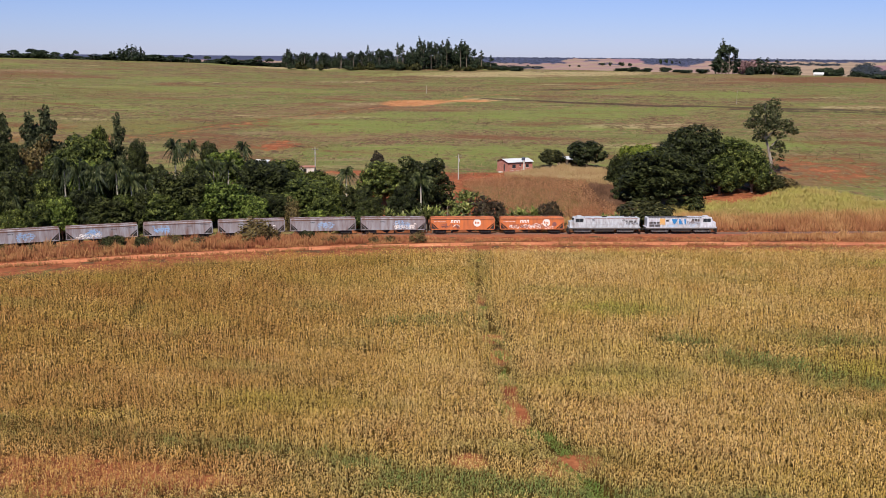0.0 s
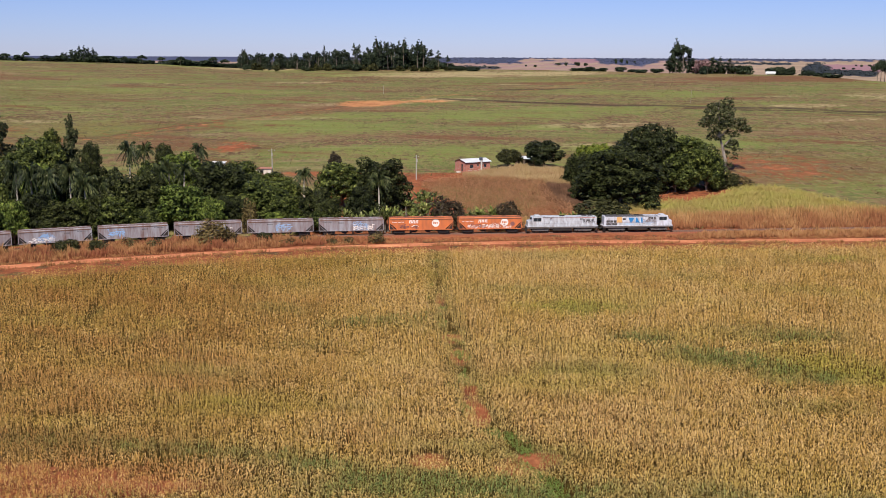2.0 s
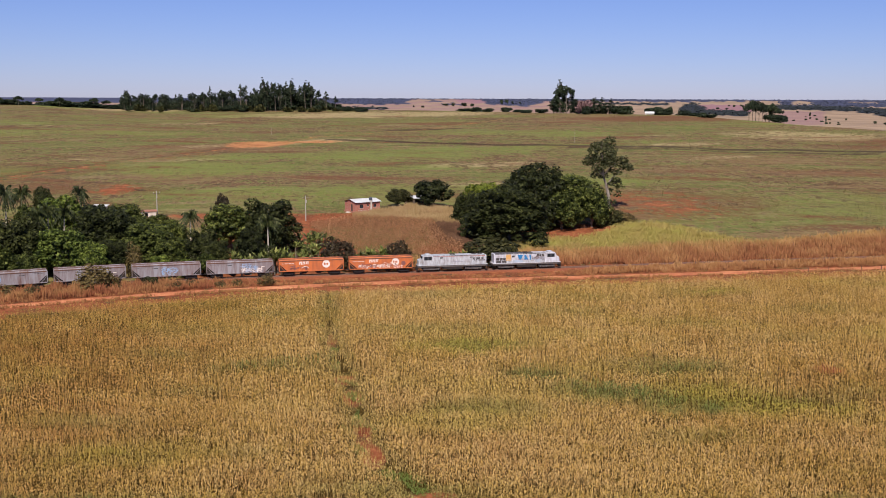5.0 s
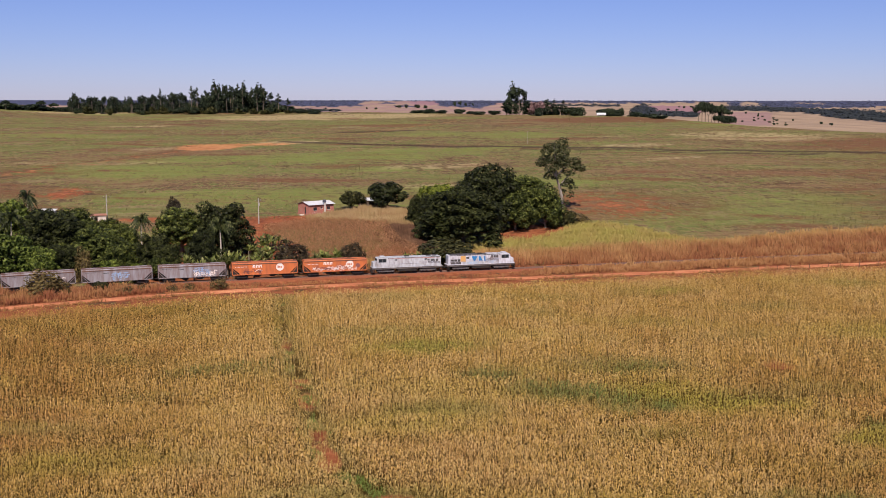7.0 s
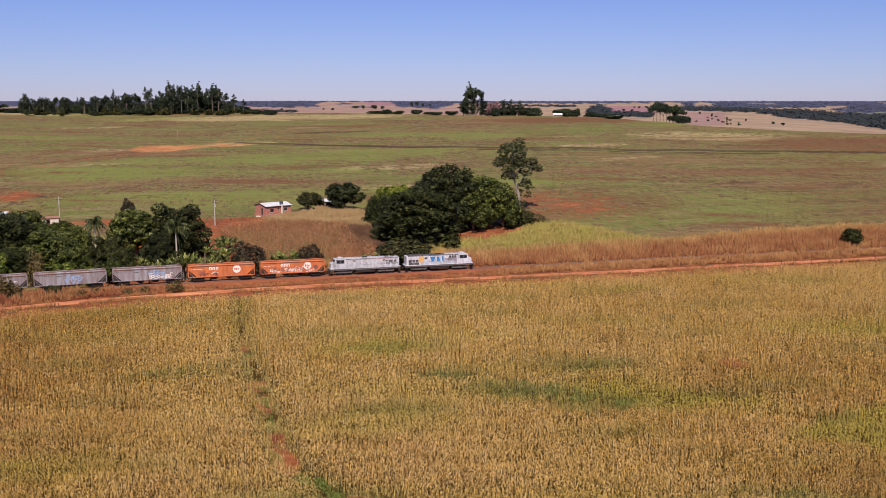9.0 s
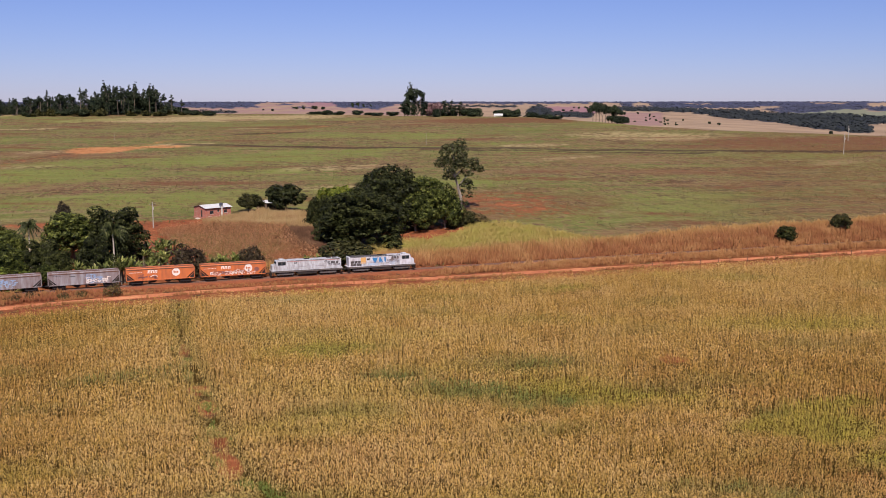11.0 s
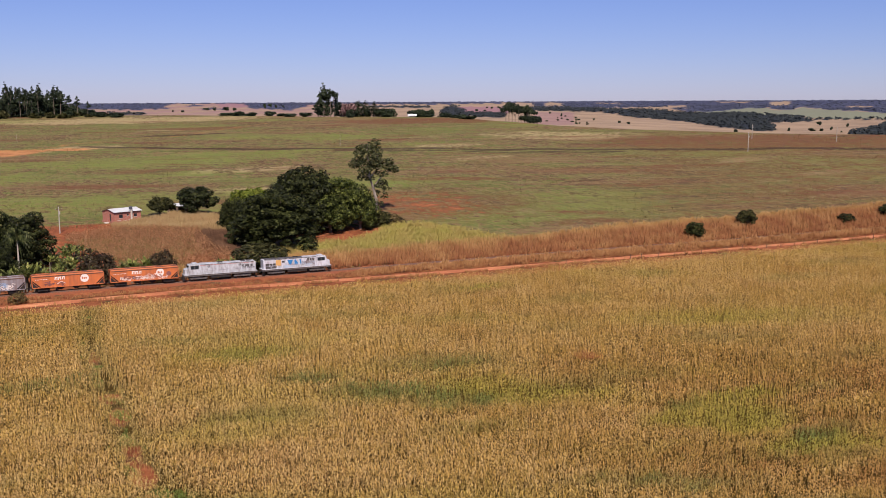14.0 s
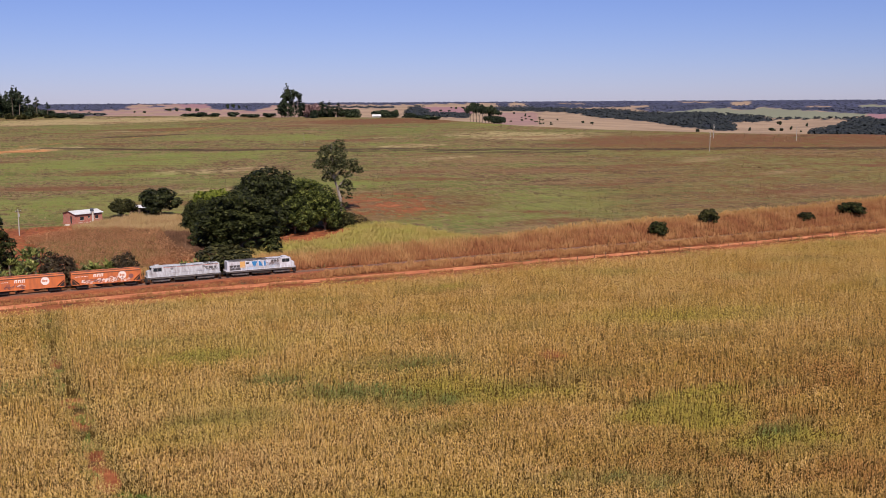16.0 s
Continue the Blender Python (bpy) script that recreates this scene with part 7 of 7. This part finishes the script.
def brick_house(at):
    """Small house of bare brick under a pale sheet roof; x runs along its front, y into it."""
    h = thing("brick_house", "small bare red brick house with a pale sheet-metal roof", "house", at=at)
    L, D, H = 8.6, 6.4, 2.75
    bm = bmesh.new()
    wall_with_holes(bm, L, H, 0.16, ((1.5, 2.7, 1.0, 2.0), (4.0, 4.6, 1.5, 2.0), (6.3, 7.3, 1.1, 2.0)))
    part("front_wall", bm, BRICK, h)
    bm = bmesh.new()
    wall_with_holes(bm, L, H, 0.16, ())
    bmesh.ops.translate(bm, verts=bm.verts, vec=(0, D - 0.16, 0))
    part("back_wall", bm, BRICK, h)
    bm = bmesh.new()
    wall_with_holes(bm, D - 0.32, H, 0.16, ((1.6, 2.6, 0.0, 2.1),))
    top = [(-0.16, H), (D / 2 - 0.16, H + 0.72), (D - 0.16, H)]
    prism(bm, top, 0, 0.16)
    bmesh.ops.transform(bm, verts=bm.verts, matrix=Matrix.Translation((0.16, 0.16, 0)) @ Matrix.Rotation(radians(90), 4, "Z"))
    part("gable_wall", bm, BRICK, h)
    bm = bmesh.new()
    wall_with_holes(bm, D - 0.32, H, 0.16, ())
    prism(bm, top, 0, 0.16)
    bmesh.ops.transform(bm, verts=bm.verts, matrix=Matrix.Translation((L, 0.16, 0)) @ Matrix.Rotation(radians(90), 4, "Z"))
    part("gable_wall", bm, BRICK, h)
    bm = bmesh.new()
    for k in range(29):                                           # ribbed sheet, both slopes
        x = -0.35 + (L + 0.7) * k / 28
        if k < 28:
            for s in (0, 1):
                ya, yb, za, zb = (-0.45, D / 2, H - 0.02, H + 0.82) if s == 0 else (D / 2, D + 0.45, H + 0.82, H - 0.02)
                x2 = x + (L + 0.7) / 28
                lo, hi = (0.0, 0.035) if k % 2 else (0.035, 0.0)
                vs = [bm.verts.new(v) for v in ((x, ya, za + lo), (x2, ya, za + hi), (x2, yb, zb + hi), (x, yb, zb + lo), (x, ya, za + lo - 0.03), (x2, ya, za + hi - 0.03), (x2, yb, zb + hi - 0.03), (x, yb, zb + lo - 0.03))]
                for f in ((0, 1, 2, 3), (7, 6, 5, 4), (0, 4, 5, 1), (2, 6, 7, 3)):
                    bm.faces.new([vs[i] for i in f])
    part("roof", bm, ROOF_SHEET, h, "pale ribbed sheet-metal roof")
    window_unit(h, 1.5, 1.0, 1.2, 1.0, 0.03)
    window_unit(h, 4.0, 1.5, 0.6, 0.5, 0.03)
    window_unit(h, 6.3, 1.1, 1.0, 0.9, 0.03)
    bm = bmesh.new()
    box(bm, 0.08, 1.78, 0.02, 0.13, 2.74, 2.08, 0.01)
    part("door", bm, DARK_OPEN, h, "dark door")
    bm = bmesh.new()
    box(bm, -0.25, -0.35, -1.2, L + 0.2, D + 0.2, 0.0, 0.03)
    part("plinth", bm, CLAY_TILE, h, "soil-stained plinth")
    bm = bmesh.new()
    for k in range(3):
        box(bm, -1.6 + 0.3 * k, 2.5, -0.9, -0.25, 3.9, -0.6 + 0.2 * k, 0.02)
    part("steps", bm, PLASTER, h)
    for x0, x1, top in ((-0.2, 0.9, 0.55), (1.6, 2.6, 0.35), (3.3, 4.6, 0.6)):
        bm = bmesh.new()
        box(bm, x0, -2.1, -1.6, x1, -1.94, top, 0.01)
        part("low_wall", bm, BRICK, h, "unfinished low brick wall")
        part("coping", box(bmesh.new(), x0 - 0.03, -2.14, top + 0.002, x1 + 0.03, -1.9, top + 0.09, 0.01), PLASTER, h, "pale mortar coping")
    bm = bmesh.new()
    box(bm, 5.0, -0.55, -1.0, 5.5, -0.37, 3.3, 0.02)
    part("pillar", bm, PLASTER, h, "pale plastered pillar")
    bm = bmesh.new()
    rod(bm, (5.25, -0.1, 3.3), (5.25, -0.1, 4.1), 0.55, 0.5, 14)
    part("water_tank", bm, TANK_BLUE, h, "dark round water tank on the pillar")
    return h


gx, gy = 19.3, 304.4
brick_house(pose(gx, gy, z_at(gx, gy) + 0.6, 0, 0, 27))


def shed(name, label, at, L, D, H, rise, wall, roof, openings=()):
    """Low outbuilding with walls and a roof of one slope."""
    s = thing(name, label, "shed", at=at)
    bm = bmesh.new()
    wall_with_holes(bm, L, H, 0.15, openings)
    part("front_wall", bm, wall, s)
    bm = bmesh.new()
    box(bm, 0, 0.15, 0, 0.15, D, H)
    box(bm, L - 0.15, 0.15, 0, L, D, H)
    box(bm, 0.15, D - 0.15, 0, L - 0.15, D, H + rise * 0.8)
    part("side_walls", bm, wall, s)
    bm = bmesh.new()
    prism(bm, ((-0.3, H + 0.0), (D + 0.3, H + rise), (D + 0.3, H + rise + 0.07), (-0.3, H + 0.07)), -0.3, L + 0.3)
    bmesh.ops.transform(bm, verts=bm.verts, matrix=Matrix(((0, 1, 0, 0), (1, 0, 0, 0), (0, 0, 1, 0), (0, 0, 0, 1))))
    bmesh.ops.recalc_face_normals(bm, faces=bm.faces)
    part("roof", bm, roof, s)
    return s


def stand_at(x, y, turn=0.0, up=0.0):
    return pose(x, y, z_at(x, y) + up, 0, 0, turn)


shed("shed", "pale plastered shed half hidden behind trees", stand_at(-43, 302, 8, -0.6), 4.5, 3.5, 2.3, 0.1, PLASTER, CLAY_TILE, ((1.2, 2.2, 0, 1.9),))
shed("shed", "low shed with a white sheet roof among trees", stand_at(-57.5, 306, -12, -0.6), 4.0, 3.4, 2.6, 0.6, PLASTER, ROOF_SHEET)
shed("shed", "low open shed with a white sheet roof behind bushes", stand_at(36, 321, -15, -0.1), 6, 4, 2.1, 0.5, WOOD, ROOF_SHEET, ((0.8, 2.6, 0, 1.8), (3.2, 5.2, 0, 1.8)))
shed("hut", "weathered hut with a clay tile roof between trees", stand_at(-26.5, 247, 5, -0.1), 5, 3.5, 2.6, 0.7, PLASTER, CLAY_TILE, ((1.0, 1.9, 0, 2.0), (3.0, 3.9, 1.0, 1.9)))


def farmhouse(at, L, D, H, wall, label):
    f = thing("farmhouse", label, "house", "houses on the crest", at=at)
    bm = bmesh.new()
    wall_with_holes(bm, L, H, 0.2, ((L * 0.15, L * 0.15 + 1.2, 1.0, 2.1), (L * 0.45, L * 0.45 + 1.0, 0, 2.1), (L * 0.75, L * 0.75 + 1.2, 1.0, 2.1)))
    part("front_wall", bm, wall, f)
    bm = bmesh.new()
    prism(bm, ((0.2, 0), (D, 0), (D, H), (D / 2, H + 1.2), (0.2, H)), 0, 0.2)
    prism(bm, ((0.2, 0), (D, 0), (D, H), (D / 2, H + 1.2), (0.2, H)), L - 0.2, L)
    bmesh.ops.transform(bm, verts=bm.verts, matrix=Matrix(((0, 1, 0, 0), (1, 0, 0, 0), (0, 0, 1, 0), (0, 0, 0, 1))))
    bmesh.ops.recalc_face_normals(bm, faces=bm.faces)
    part("gable_wall", bm, wall, f)
    bm = bmesh.new()
    box(bm, 0.2, D - 0.2, 0, L - 0.2, D, H)
    part("back_wall", bm, wall, f)
    bm = bmesh.new()
    prism(bm, ((-0.5, H - 0.1), (D / 2, H + 1.25), (D + 0.5, H - 0.1), (D + 0.5, H + 0.05), (D / 2, H + 1.42), (-0.5, H + 0.05)), -0.5, L + 0.5)
    bmesh.ops.transform(bm, verts=bm.verts, matrix=Matrix(((0, 1, 0, 0), (1, 0, 0, 0), (0, 0, 1, 0), (0, 0, 0, 1))))
    bmesh.ops.recalc_face_normals(bm, faces=bm.faces)
    part("roof", bm, ROOF_SHEET, f)
    return f


for az, L, back in ((11.9, 5, 6), (19.7, 6, 4)):
    x, y = crest_point(az, back)
    farmhouse(stand_at(x, y, -az, -1.0), L, 4, 1.9, PLASTER, "white farmhouse with a pale roof on the crest")


def pole(x, y, height, arm=True, thin=False):
    p = thing("utility_pole", "pale concrete utility pole with a short crossarm" if not thin else "thin pale field pole", "pole", "utility poles", at=stand_at(x, y, (x * 7) % 40))
    bm = bmesh.new()
    rod(bm, (0, 0, -0.8), (0, 0, height), 0.17 if not thin else 0.07, 0.11 if not thin else 0.05, 9)
    part("post", bm, CONCRETE, p)
    if arm:
        bm = bmesh.new()
        box(bm, -0.9, -0.07, height - 0.75, 0.9, 0.07, height - 0.6, 0.01)
        part("crossarm", bm, WOOD, p)
        for k in (-0.8, 0.0, 0.8):
            bm = bmesh.new()
            rod(bm, (k, 0, height - 0.6), (k, 0, height - 0.35), 0.06, 0.04, 7)
            part("insulator", bm, LOCO_WHITE, p)
    if arm and not thin:
        bm = bmesh.new()
        rod(bm, (0, -0.34, height * 0.72), (0, -0.34, height * 0.72 + 0.8), 0.2, 0.2, 10)
        part("transformer", bm, CONCRETE, p)
    return p


for x, y, h, arm, thin in ((4.3, 294, 7.2, True, False), (-38.5, 304.6, 7.4, True, False), (325.6, 413, 9.5, True, False), (390, 423, 7.5, False, False), (365, 460, 8.0, True, False), (150, 527, 7.0, False, True), (-10.4, 609, 5.0, False, True)):
    pole(x, y, h, arm, thin)


def fence_post(x, y, height, lean):
    p = thing("fence_post", "short weathered wooden fence post beside the dirt road", "fence post", "fence posts along the road", at=stand_at(x, y) @ pose(0, 0, 0, lean, lean * 0.6, 0))
    bm = bmesh.new()
    rod(bm, (0, 0, -0.4), (0.02, 0, height * 0.9), 0.09, 0.075, 7)
    rod(bm, (0.02, 0, height * 0.9), (0.03, 0, height), 0.075, 0.05, 7)
    part("post", bm, WOOD, p)


for k in range(34):
    px = 120 + 4.6 * k + 0.7 * math.sin(k * 2.1)
    fence_post(px, float(road_y(px)) - 2.3, 1.15 + 0.2 * math.sin(k * 5.3), 3 * math.sin(k * 3.7))
